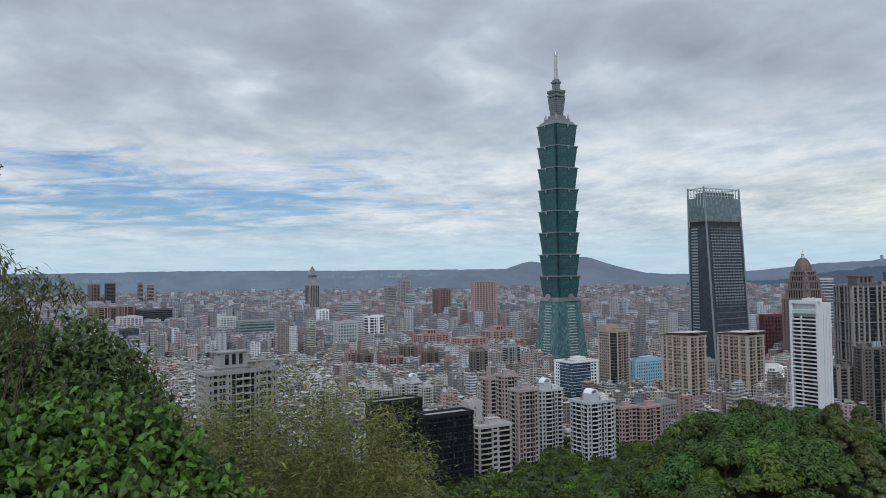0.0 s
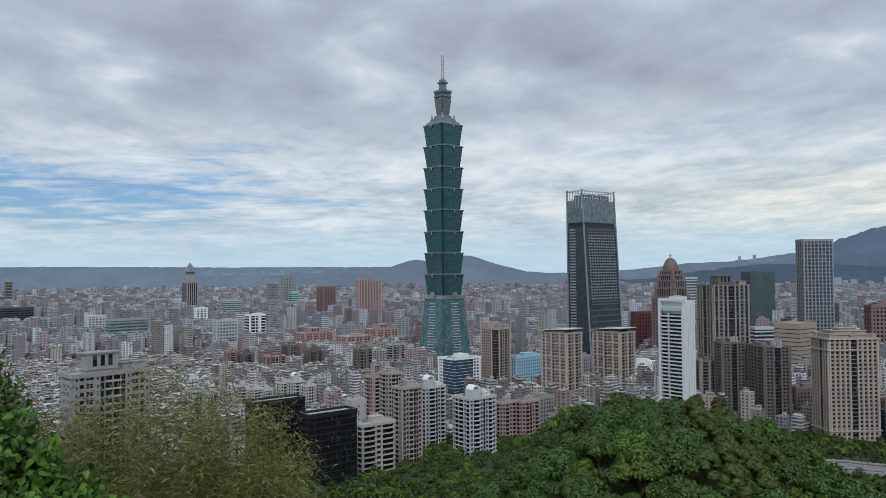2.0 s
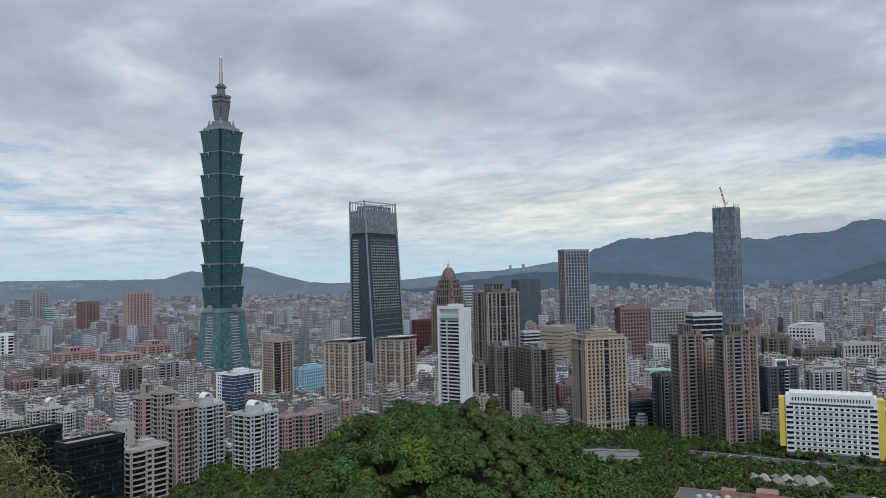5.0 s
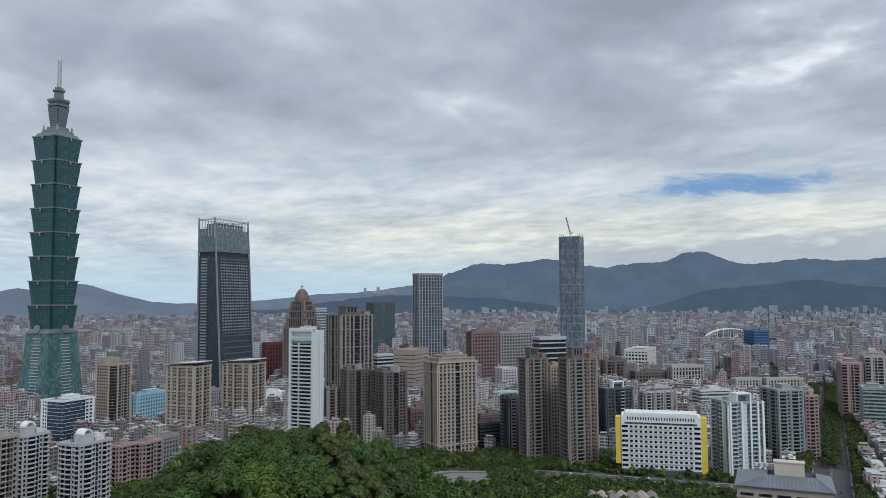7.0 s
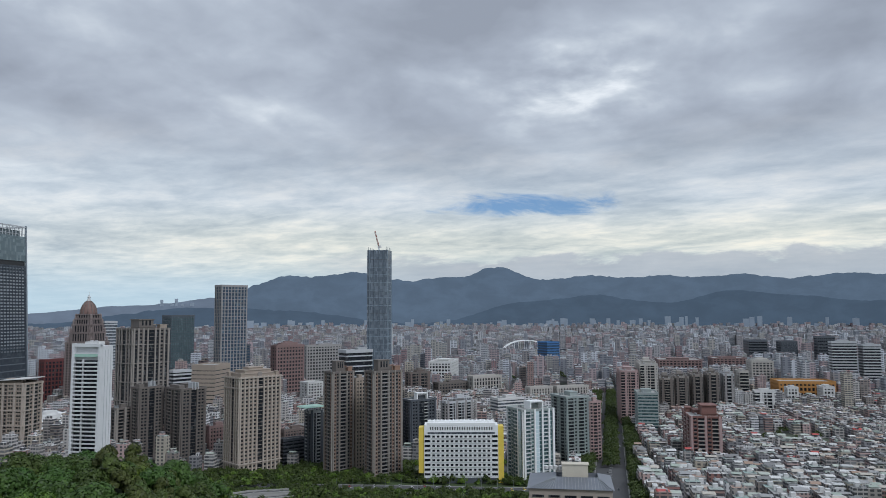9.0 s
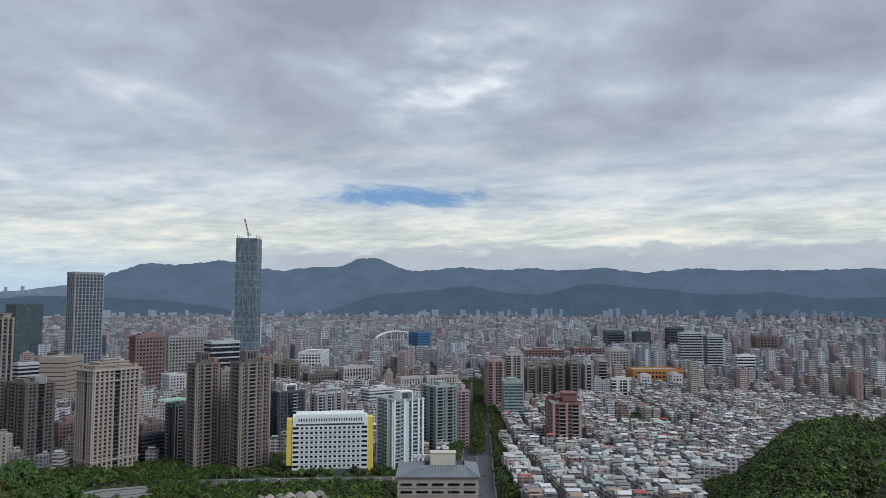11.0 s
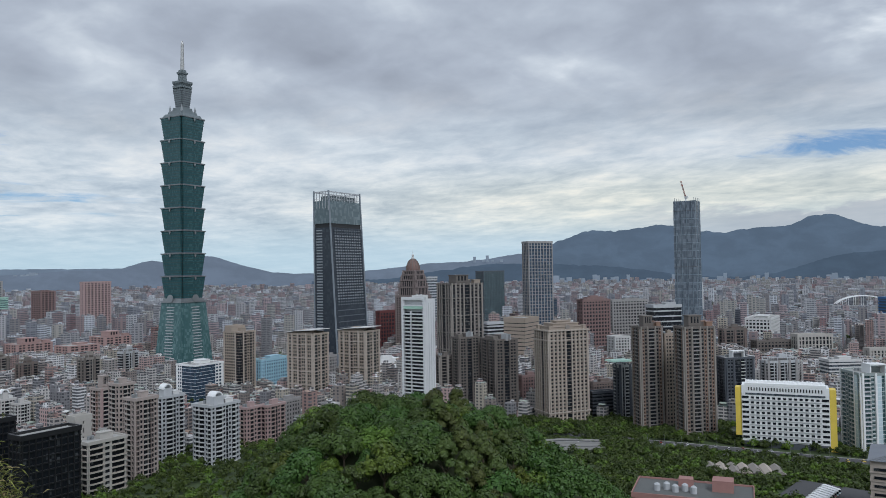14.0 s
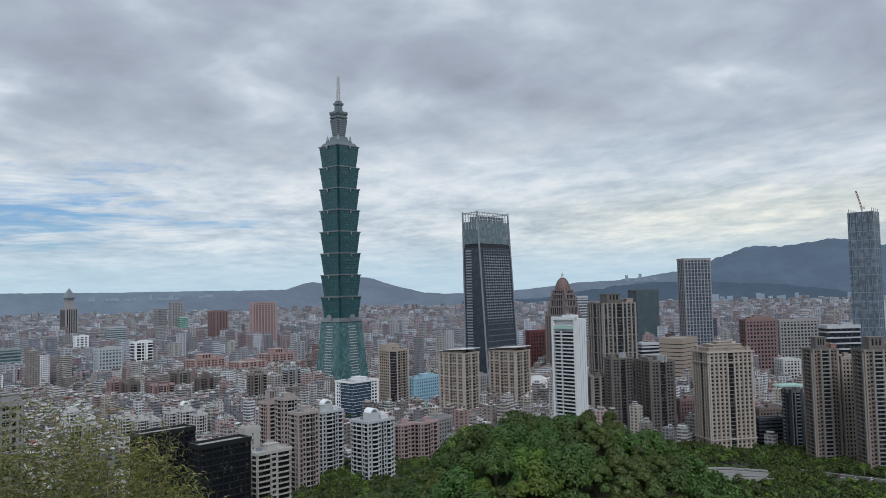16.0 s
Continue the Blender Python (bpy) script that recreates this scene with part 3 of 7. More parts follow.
def slanted_tower(x, y, rz):
    """Dark office tower whose east face leans out at its foot, with an open steel lantern."""
    root = thing("office_tower", (x, y, 0), rz, "dark grey office tower with a leaning face and glass lantern top", "skyscraper")
    H, hx, hy, foot = 277.0, 36.0, 14.0, 16.0
    dark = glazing("charcoal_curtain_wall", (0.045, 0.055, 0.07), (0.07, 0.085, 0.10), (3.0, 3.0, 4.1), 0.5, 0.25)
    lit = mat("pale_window_strip", (0.25, 0.275, 0.30), 0.3)
    dim = mat("grey_window_strip", (0.12, 0.14, 0.16), 0.3)
    pale = glazing("lantern_glass", (0.13, 0.175, 0.19), (0.21, 0.265, 0.285), (3.0, 3.0, 4.1), 0.6, 0.2)

    def front(z):
        return -hy - foot * (1 - z / H)

    def section(z, g=0.0):
        return [(-hx - g, front(z) - g, z), (hx + g, front(z) - g, z), (hx + g, hy + g, z), (-hx - g, hy + g, z)]
    put("shaft", mesh_of("shaft", *loft([section(0), section(224)]), dark), root)
    put("sky_lobby", mesh_of("sky_lobby", *loft([section(224.0, -1.0), section(230, -1.0)]), BLACK), root)
    put("lantern", mesh_of("lantern", *loft([section(230), section(263)]), pale), root)
    put("crown_core", box_mesh("crown_core", [(3, 0, 266, 56, 20, 10)], mat("crown_core_grey", (0.15, 0.18, 0.19))), root)
    for q in range(3, 54):
        z = 4.15 * q
        f = front(z) - 0.1
        if z > 112 or q % 2:
            put("ribbon_window", box_mesh("ribbon_window", [(hx * 0.04, f, z, hx * 1.68, 0.5, 1.8 if z > 112 else 1.2)], lit if 120 < z < 215 else dim), root)
        put("side_window", box_mesh("side_window", [(-hx - 0.1, 4.0, z, 0.5, 11.0, 1.9)], lit), root)
    for i in range(12):
        u = -hx * 0.80 + hx * 1.68 * i / 11
        put("mullion", mesh_of("mullion", *loft([[(u + a, front(z) + b, z) for a, b in ((-0.75, -0.55), (0.75, -0.55), (0.75, 0.2), (-0.75, 0.2))] for z in (110.0, 222.0)]), dark), root)
    bars = [(sx * hx, sy * hy, 263, 1.6, 1.6, 28) for sx in (-1, 1) for sy in (-1, 1)]
    for s in (-1, 1):
        bars += [(0, s * hy, 276, hx * 2, 1.2, 1.6), (s * hx, 0, 276, 1.2, hy * 2, 1.6), (0, s * hy, 266, hx * 2, 0.5, 0.6)]
        bars += [(hx * (i / 6 - 1), s * hy, 264, 0.6, 0.6, 24) for i in range(1, 12)] + [(s * hx, hy * (i / 2.5 - 1), 264, 0.6, 0.6, 24) for i in range(1, 5)]
    put("lantern_frame", box_mesh("lantern_frame", bars, SILVER), root)
    for name, pts in (("edge_rib", (-hx, -1)), ("edge_rib", (hx, -1)), ("back_rib", (-hx, 1)), ("back_rib", (hx, 1))):
        ux, side = pts
        a, b = (front(0), front(H)) if side < 0 else (hy, hy)
        w = 0.9
        put(name, mesh_of(name, *loft([[(ux - w, a - w, 0), (ux + w, a - w, 0), (ux + w, a + w, 0), (ux - w, a + w, 0)], [(ux - w, b - w, H + 1), (ux + w, b - w, H + 1), (ux + w, b + w, H + 1), (ux - w, b + w, H + 1)]]), mat("rib_metal", (0.22, 0.25, 0.28), 0.4)), root)
    return root




# ---- ground, hills, distance ----
def plain(x, y):
    """Height of the town's ground: level, rising to the foot of the hill."""
    d = math.hypot(x, y)
    return float(np.interp(d, [0, 3, 60, 150, 300, 450, 560, 800, 2800, 4700], [158.3, 157.6, 124, 84, 50, 28, 16, 0, 0, 64]))


WIN_SKY = mat("pale_blue_panel", (0.32, 0.52, 0.62), 0.45)
NET = mat("dark_red_net", (0.13, 0.045, 0.045), 0.9)
BLUENET = mat("blue_net", (0.06, 0.16, 0.34), 0.9)
ORANGE = mat("orange_net", (0.42, 0.21, 0.07), 0.9)


def build_ground():
    rs = [0, 3, 12, 30, 60, 100, 150, 220, 300, 380, 450, 500, 560, 640, 720, 800, 1200, 2000, 2800, 3700, 4900]
    n = 96
    v, f = [(0, 0, plain(0, 0))], []
    for r in rs[1:]:
        v += [(r * math.sin(2 * math.pi * i / n), r * math.cos(2 * math.pi * i / n), plain(r, 0)) for i in range(n)]
    f += [(0, 1 + (i + 1) % n, 1 + i) for i in range(n)]
    for k in range(len(rs) - 2):
        o = 1 + k * n
        f += [(o + i, o + (i + 1) % n, o + n + (i + 1) % n, o + n + i) for i in range(n)]
    m = bpy.data.materials.new("town_ground")
    m.use_nodes = True
    w = Tree(m.node_tree)
    co = w.n("ShaderNodeTexCoord").outputs["Object"]
    big = w.noise(co, 0.004, 5.0, 0.6)
    fine = w.noise(co, 0.06, 5.0, 0.7)
    col = w.ramp(big, (0.42, (0.07, 0.07, 0.072)), (0.56, (0.045, 0.07, 0.03)), (0.7, (0.12, 0.115, 0.105)))
    col = w.mix(w.math("MULTIPLY", fine, 0.5), col, (0.2, 0.19, 0.18, 1))
    slope = w.ramp(w.noise(co, 0.35, 6.0, 0.7), (0.35, (0.035, 0.03, 0.018)), (0.55, (0.05, 0.06, 0.02)), (0.75, (0.11, 0.085, 0.05)))
    col = w.mix(w.step(w.vec("LENGTH", co), 640.0, 480.0), col, slope)     # earth and undergrowth of the hill
    bs = w.n("ShaderNodeBsdfPrincipled", Base_Color=col, Roughness=0.9)
    w.n("ShaderNodeOutputMaterial", Surface=bs.outputs[0])
    tagged(put("ground", mesh_of("ground", v, f, m)), "grey asphalt and green ground of the city plain", "ground", kind="structure")


build_ground()


def ridge(name, dist, peaks, base, haze_glow, label, depth=300.0, a0=-60, a1=130, rough=0.05, seed=0, rise=(0, 1, 0)):
    """A far range of hills: crest height in degrees above the level as a sum of soft peaks (azimuth, height, width)."""
    n = 480
    crest, foot, back = [], [], []
    for i in range(n + 1):
        az = a0 + (a1 - a0) * i / n
        e = base + sum(h * math.exp(-((az - c) / s) ** 2) for c, h, s in peaks) + rise[2] / (1 + math.exp(-(az - rise[0]) / rise[1]))
        e += rough * (noise.noise((az * 0.35, seed, 0)) + 0.6 * noise.noise((az * 1.1, seed, 3)) + 0.6 * noise.noise((az * 2.6, seed, 5)) + 0.25 * noise.noise((az * 8.0, seed, 8)))
        sx, sy = math.sin(radians(az)), math.cos(radians(az))
        z = EYE.z + dist * math.tan(radians(e))
        rows = []
        for k in range(7):
            q = k / 6
            d = dist - depth * (1 - q)
            zz = z * q ** 0.9 + (noise.noise((az * 0.9, seed + q * 4, 1)) * 0.12 * max(z, 40) * q * (1 - q) * 4)
            rows.append((d * sx, d * sy, zz))
        crest.append(rows)
    v = [p for r in crest for p in r]
    f = [(i * 7 + k, (i + 1) * 7 + k, (i + 1) * 7 + k + 1, i * 7 + k + 1) for i in range(n) for k in range(6)]
    m = bpy.data.materials.new(name)
    m.use_nodes = True
    w = Tree(m.node_tree)
    co = w.n("ShaderNodeTexCoord").outputs["Object"]
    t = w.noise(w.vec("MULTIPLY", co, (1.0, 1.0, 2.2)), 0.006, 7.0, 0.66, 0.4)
    col = w.mix(w.step(t, 0.35, 0.7), (*[c * 0.91 for c in haze_glow], 1), (*[c * 1.1 for c in haze_glow], 1))
    # aerial haze painted in: blue emission over an almost black diffuse
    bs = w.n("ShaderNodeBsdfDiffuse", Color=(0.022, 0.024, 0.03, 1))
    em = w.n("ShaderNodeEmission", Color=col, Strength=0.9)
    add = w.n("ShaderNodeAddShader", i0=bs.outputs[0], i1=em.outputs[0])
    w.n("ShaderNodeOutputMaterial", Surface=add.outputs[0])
    tagged(put(name, mesh_of(name, v, f, m, smooth=True)), label, "mountains", kind="structure")


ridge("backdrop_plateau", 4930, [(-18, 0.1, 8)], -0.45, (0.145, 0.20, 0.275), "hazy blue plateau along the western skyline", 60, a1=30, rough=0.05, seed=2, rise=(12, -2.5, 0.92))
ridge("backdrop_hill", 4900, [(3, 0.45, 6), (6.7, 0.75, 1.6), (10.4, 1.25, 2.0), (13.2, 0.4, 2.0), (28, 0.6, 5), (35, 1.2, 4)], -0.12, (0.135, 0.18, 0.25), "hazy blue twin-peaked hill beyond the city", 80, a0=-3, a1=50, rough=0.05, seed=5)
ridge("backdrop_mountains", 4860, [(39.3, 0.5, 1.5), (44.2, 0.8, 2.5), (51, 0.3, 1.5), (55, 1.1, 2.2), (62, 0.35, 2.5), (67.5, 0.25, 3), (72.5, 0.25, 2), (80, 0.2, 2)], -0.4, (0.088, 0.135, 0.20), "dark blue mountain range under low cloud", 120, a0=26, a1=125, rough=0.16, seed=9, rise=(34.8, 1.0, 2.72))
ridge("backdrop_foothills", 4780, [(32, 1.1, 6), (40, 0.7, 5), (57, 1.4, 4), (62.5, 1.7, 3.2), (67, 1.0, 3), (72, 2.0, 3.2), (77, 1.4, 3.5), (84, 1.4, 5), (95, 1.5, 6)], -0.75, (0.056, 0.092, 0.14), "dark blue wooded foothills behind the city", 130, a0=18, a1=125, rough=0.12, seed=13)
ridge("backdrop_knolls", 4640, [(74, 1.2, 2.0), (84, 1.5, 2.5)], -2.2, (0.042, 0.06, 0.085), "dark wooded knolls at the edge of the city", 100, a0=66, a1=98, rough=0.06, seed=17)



def skyline(label, rows, seed, tone):
    """A far line of small towers along the foot or crest of the hills."""
    g = random.Random(seed)
    root = thing("far_towers", (0, 0, 0), 0, label, "buildings", kind="stuff")
    for az0, az1, dist, base, tall, count in rows:
        for k in range(count):
            az = radians(g.uniform(az0, az1))
            w, h = g.uniform(14, 34), tall * g.uniform(0.3, 1.0)
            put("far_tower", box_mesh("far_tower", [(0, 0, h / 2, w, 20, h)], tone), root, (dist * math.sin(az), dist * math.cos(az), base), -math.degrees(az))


# the towers' blue-grey base colour has the haze painted in
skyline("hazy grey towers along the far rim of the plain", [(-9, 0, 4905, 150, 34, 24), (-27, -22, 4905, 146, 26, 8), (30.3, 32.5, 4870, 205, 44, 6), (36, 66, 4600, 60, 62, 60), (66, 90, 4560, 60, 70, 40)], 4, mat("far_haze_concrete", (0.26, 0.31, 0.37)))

# ---- wide carpet of ordinary blocks ----
def town_material(name, tone, whole=False, far=False):
    m = bpy.data.materials.new(name)
    m.use_nodes = True
    w = Tree(m.node_tree)
    co = w.n("ShaderNodeTexCoord").outputs["Object"]
    geo = w.n("ShaderNodeNewGeometry")
    rnd = w.n("ShaderNodeObjectInfo").outputs["Random"] if whole else geo.outputs["Random Per Island"]
    s = w.n("ShaderNodeSeparateXYZ", i0=co)
    r2 = w.math("FRACT", w.math("MULTIPLY", rnd, 37.7))
    r3 = w.math("FRACT", w.math("MULTIPLY", rnd, 91.3))
    wall = w.ramp(rnd, (0.0, (0.36, 0.34, 0.32)), (0.14, (0.24, 0.21, 0.19)), (0.28, (0.46, 0.45, 0.43)), (0.42, (0.29, 0.20, 0.18)), (0.54, (0.38, 0.35, 0.29)), (0.66, (0.22, 0.22, 0.23)), (0.78, (0.42, 0.31, 0.29)), (0.87, (0.60, 0.61, 0.61)), (0.965, (0.26, 0.14, 0.125)))
    roof = w.ramp(r2, (0.0, (0.34, 0.34, 0.33)), (0.22, (0.50, 0.50, 0.49)), (0.42, (0.24, 0.24, 0.235)), (0.58, (0.36, 0.42, 0.39)), (0.72, (0.62, 0.62, 0.61)), (0.86, (0.38, 0.27, 0.22)), (0.95, (0.30, 0.40, 0.37)))
    for node in m.node_tree.nodes:
        if node.type == "VALTORGB":
            node.color_ramp.interpolation = "CONSTANT"
    # storeys and bays
    tall = 4.6 if far else 3.3
    fz = w.math("FRACT", w.math("DIVIDE", s.outputs[2], tall))
    u = w.math("ADD", w.math("ADD", s.outputs[0], s.outputs[1]), w.math("MULTIPLY", r3, 9.0))
    wide = w.math("ADD", w.math("MULTIPLY", r2, 6.0 if far else 3.0), 5.0 if far else 2.6)
    fu = w.math("FRACT", w.math("DIVIDE", u, wide))
    win = w.math("MULTIPLY", w.math("GREATER_THAN", fz, 0.42), w.math("GREATER_THAN", fu, w.math("MULTIPLY", r3, 0.55)))
    cell = w.combine(w.math("FLOOR", w.math("DIVIDE", u, wide)), w.math("FLOOR", w.math("DIVIDE", s.outputs[2], tall)), rnd)
    pane = w.n("ShaderNodeTexWhiteNoise", Vector=cell).outputs[0]
    glass = w.ramp(pane, (0.0, (0.035, 0.04, 0.048)), (0.7, (0.045, 0.052, 0.06)), (1.0, (0.22, 0.23, 0.235)))
    side = w.mix(w.math("MULTIPLY", win, 0.8 if far else 0.92), wall, glass)
    nz = w.n("ShaderNodeSeparateXYZ", i0=geo.outputs["Normal"]).outputs[2]
    stain = w.noise(co, 0.35, 4.0, 0.7)
    roof = w.mix(w.step(stain, 0.45, 0.75), roof, (0.17, 0.165, 0.16, 1))
    col = w.mix(w.math("GREATER_THAN", nz, 0.4), side, roof)
    col = w.mix(1.0, col, (*tone, 1), "MULTIPLY")
    # distance haze, mixed as blue-grey into the base colour of far blocks
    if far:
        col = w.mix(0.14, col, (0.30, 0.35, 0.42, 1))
    bs = w.n("ShaderNodeBsdfPrincipled", Base_Color=col, Roughness=0.75)
    w.n("ShaderNodeOutputMaterial", Surface=bs.outputs[0])
    return m


TOWN = town_material("town_walls", (1.08, 1.06, 1.07))
# far blocks: cooler tone and the painted haze
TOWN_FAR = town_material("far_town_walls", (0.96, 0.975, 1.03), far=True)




# ---- named buildings ----
great_tower(181.5, 1167, 33)
slanted_tower(385, 1058.6, 30)
high_rise("tall pink tiled office tower with dark top windows", 110, 2058, 0, 30, 73.9, 14.4, 142.3, 26, 8, 2, PINK, WIN_DARK, "grid", crown="none", name="office_block", pier=0.4, sill=0.45)
high_rise("rose brick apartment tower standing among low blocks", -7, 2769, 0, 30, 47.9, 55.1, 109.1, 16, 4, 5, ROSE, WIN_DARK, "grid", crown="hut", name="apartment_tower")
high_rise("low teal office block with ribbon windows", -460, 1825, 0, 38, 85.8, 27.2, 56.4, 8, 11, 3, SAGE, WIN_TEAL, "bands", crown="none", name="office_block")
high_rise("white lattice-fronted office block", -602, 2077, 0, 38, 45.3, 20.5, 52.5, 8, 5, 2, OFFWHITE, WIN_TEAL, "grid", crown="none", name="office_block")
high_rise("pale blue-grey office block with window grid", -198, 1505, 0, 30, 42.4, 21.1, 69.1, 11, 7, 3, SILVER, WIN_TEAL, "grid", crown="hut", name="office_block")
high_rise("white apartment slab with ribbon balconies", -157, 1678, 0, 30, 38.7, 15.4, 69.9, 11, 5, 2, WHITE, WIN_DARK, "balcony", crown="hut", name="apartment_block")
high_rise("striped pale office tower far off", -322, 2631, 0, 30, 55.5, 20.5, 68.7, 10, 5, 2, SILVER, WIN_TEAL, "bands", crown="none", name="office_block")
high_rise("white stepped apartment tower far off", -381, 2356, 0, 30, 35.6, 15.0, 56.3, 8, 3, 2, WHITE, WIN_DARK, "grid", crown="hut", name="apartment_tower")
high_rise("dark glass tower far off", -1634, 3666, 40, 38, 41.6, 31.9, 101.6, 15, 2, 2, SLATE, WIN_DARK, "bands", crown="none", name="apartment_tower")
high_rise("slim grey tower far off", -1532, 3779, 42, 38, 19.2, 29.1, 104.9, 16, 2, 2, GREY, WIN_DARK, "bands", crown="none", name="apartment_tower")
high_rise("slim dark tower far off beside its twin", -1433, 3657, 37, 38, 24.1, 27.2, 96.0, 14, 2, 2, GREY, WIN_DARK, "bands", crown="none", name="apartment_tower")
high_rise("brown and white tower far off", -1718, 3676, 41, 38, 43.7, 57.1, 96.0, 14, 3, 3, TAUPE, WIN_DARK, "grid", crown="none", name="apartment_tower")
high_rise("grey glass tower far off", -231, 3230, 14, 30, 37.7, 33.7, 103.8, 15, 8, 7, GREY, WIN_GREY, "fins", crown="none", name="apartment_tower")
high_rise("grey office slab far off", -179, 3382, 19, 30, 51.4, 28.4, 121.4, 18, 4, 2, GREY, WIN_GREY, "grid", crown="hut", name="office_block")
high_rise("mint-wrapped block far off", -150, 3368, 19, 30, 37.1, 16.6, 58.1, 7, 3, 2, GREENROOF, WIN_TEAL, "bands", crown="none", name="apartment_block")
high_rise("rose apartment block with balconies", -1127, 2466, 0, 38, 60.0, 112.9, 72.3, 11, 5, 10, ROSE, WIN_DARK, "balcony", crown="hut", name="apartment_block")
high_rise("rose apartment block with roof houses", -1089, 2565, 0, 38, 51.3, 49.4, 70.4, 10, 4, 4, ROSE, WIN_DARK, "balcony", crown="hut", name="apartment_block")
high_rise("white low apartment slab", -964, 2295, 0, 38, 69.2, 31.5, 45.9, 7, 6, 3, OFFWHITE, WIN_DARK, "grid", crown="hut", name="apartment_block")
high_rise("dark glass office slab", -995, 2571, 0, 38, 103.2, 65.1, 56.7, 8, 9, 6, SLATE, WIN_DARK, "bands", crown="none", name="office_block")
high_rise("navy glass office block", -808, 1921, 0, 38, 41.3, 26.1, 32.8, 5, 5, 3, SLATE, WIN_BLUE, "bands", crown="hut", name="office_block")
high_rise("white apartment block behind the shrubs", -864, 1860, 0, 38, 28.6, 17.2, 38.8, 7, 3, 2, OFFWHITE, WIN_DARK, "grid", crown="hut", name="apartment_block")
bay_tower("grey concrete apartment block with paired windows and arched roof houses", -117, 424, 31, 38, 40.0, 15.4, 77, 19, "swWsdbbdsWws", "sWWs", GREY, CONCRETE, CONCRETE, crown="keep", accent=GREY)
high_rise("black glass office block with a pale roof", 0, 491, 25, 30, 33.9, 11.9, 44.8, 11, 9, 3, BLACK, WIN_DARK, "grid", crown="none", name="office_block", pier=0.12, sill=0.2)
high_rise("black glass office block behind another", -35, 516, 22, 30, 35.5, 12.4, 52.7, 13, 10, 3, BLACK, WIN_DARK, "grid", crown="none", name="office_block", pier=0.12, sill=0.2)
bay_tower("cream apartment block with deep balconies", 32, 541, 19, 30, 26.6, 13, 33.5, 9, "BwB", "BB", CONCRETE, CONCRETE, CREAM, roundness=0.4)
high_rise("slim cream stair tower", 20, 565, 16, 30, 11.0, 8.0, 47.7, 8, 3, 2, CONCRETE, WIN_DARK, "grid", crown="none", name="apartment_tower", pier=0.7)
bay_tower("taupe apartment tower with stacked bays", 43, 698, 7, 30, 13.8, 13.4, 57.0, 16, "pbwp", "wbaw", ROSE_GREY, PINK, CONCRETE, crown="keep")
bay_tower("grey-brown apartment tower with stacked bays", 53, 647, 11, 30, 12.9, 12.9, 62.4, 17, "wbdw", "wbw", ROSE_GREY, ROSE_GREY, CONCRETE, crown="hut")
bay_tower("pinkish-grey apartment tower with stacked bays and brown strips", 60, 575, 15, 30, 16.9, 12.5, 57.0, 16, "awbdaw", "wBwap", ROSE_GREY, ROSE_GREY, CONCRETE, accent=BROWN, crown="hut")
bay_tower("grey apartment tower with curved balconies and an arched roof top", 86, 641, 11, 30, 20.4, 16.0, 51, 15, "wBdwb", "wBwb", SILVER, SILVER, OFFWHITE, crown="arch", roundness=0.9)
bay_tower("silver-grey apartment tower with curved balconies and roof arch", 118, 605, 13, 30, 27.0, 21.0, 45, 13, "wBwdwbw", "wbBwb", SILVER, SILVER, OFFWHITE, crown="arch", roundness=1.0)
bay_tower("salmon apartment block with balconies", 160, 672, 8, 30, 16.8, 10.8, 32.6, 9, "wbwb", "wbw", PINK, CREAM, PINK)
bay_tower("salmon apartment block joined to its neighbour", 182, 678, 7, 30, 21.5, 10.0, 32.9, 9, "wbdwb", "wbw", PINK, CREAM, PINK)
high_rise("grey apartment block behind the wooded hill", 214, 742, 3, 30, 27.0, 9.4, 28.4, 7, 7, 3, GREY, WIN_DARK, "grid", crown="hut", name="apartment_block")
PALE_GREY = mat("pale_grey_tile", (0.50, 0.485, 0.47))
for _az, _d, _b, _a, _h in ((-9.5, 836, 12, 13, 37), (-8.5, 828, 12, 12, 35), (-6.3, 842, 13, 12, 39), (-5.4, 830, 12, 13, 37), (-4.6, 838, 10, 12, 34), (-3.3, 846, 12, 12, 40), (-2.4, 838, 13, 13, 42), (-1.5, 830, 11, 12, 38)):
    bay_tower("pale grey apartment tower with stacked balconies in a cluster", _d * math.sin(radians(_az)), _d * math.cos(radians(_az)), 0, 30, _b, _a, _h, 12, "wbdw", "wbwb", PALE_GREY, PALE_GREY, OFFWHITE, crown="arch" if _h > 40 else "hut", roundness=0.5)
high_rise("rose-brown apartment tower in a row", -156, 1253, 0, 30, 14.2, 19.4, 34.4, 9, 3, 4, ROSE, WIN_DARK, "balcony", crown="double", name="apartment_tower")
high_rise("rose-brown apartment tower in a row", -132, 1251, 0, 30, 20.4, 16.3, 29.7, 7, 4, 3, BROWN, WIN_DARK, "balcony", crown="double", name="apartment_tower")
high_rise("rose-brown apartment slab in a row", -86, 1230, 0, 30, 28.6, 21.4, 28.2, 7, 5, 4, ROSE, WIN_DARK, "balcony", crown="hut", name="apartment_block")
high_rise("rose-grey apartment tower in a row", -63, 1298, 0, 30, 24.0, 19.4, 39.4, 10, 4, 3, TAUPE, WIN_DARK, "balcony", crown="double", name="apartment_tower")
high_rise("brown apartment tower in a row", -24, 1199, 0, 30, 23.6, 13.2, 38.2, 10, 5, 3, BROWN, WIN_DARK, "balcony", crown="double", name="apartment_tower")
high_rise("slim taupe apartment tower", 48, 1063, 0, 30, 22.7, 12.0, 53.5, 13, 5, 3, TAUPE, WIN_DARK, "balcony", crown="double", name="apartment_tower")
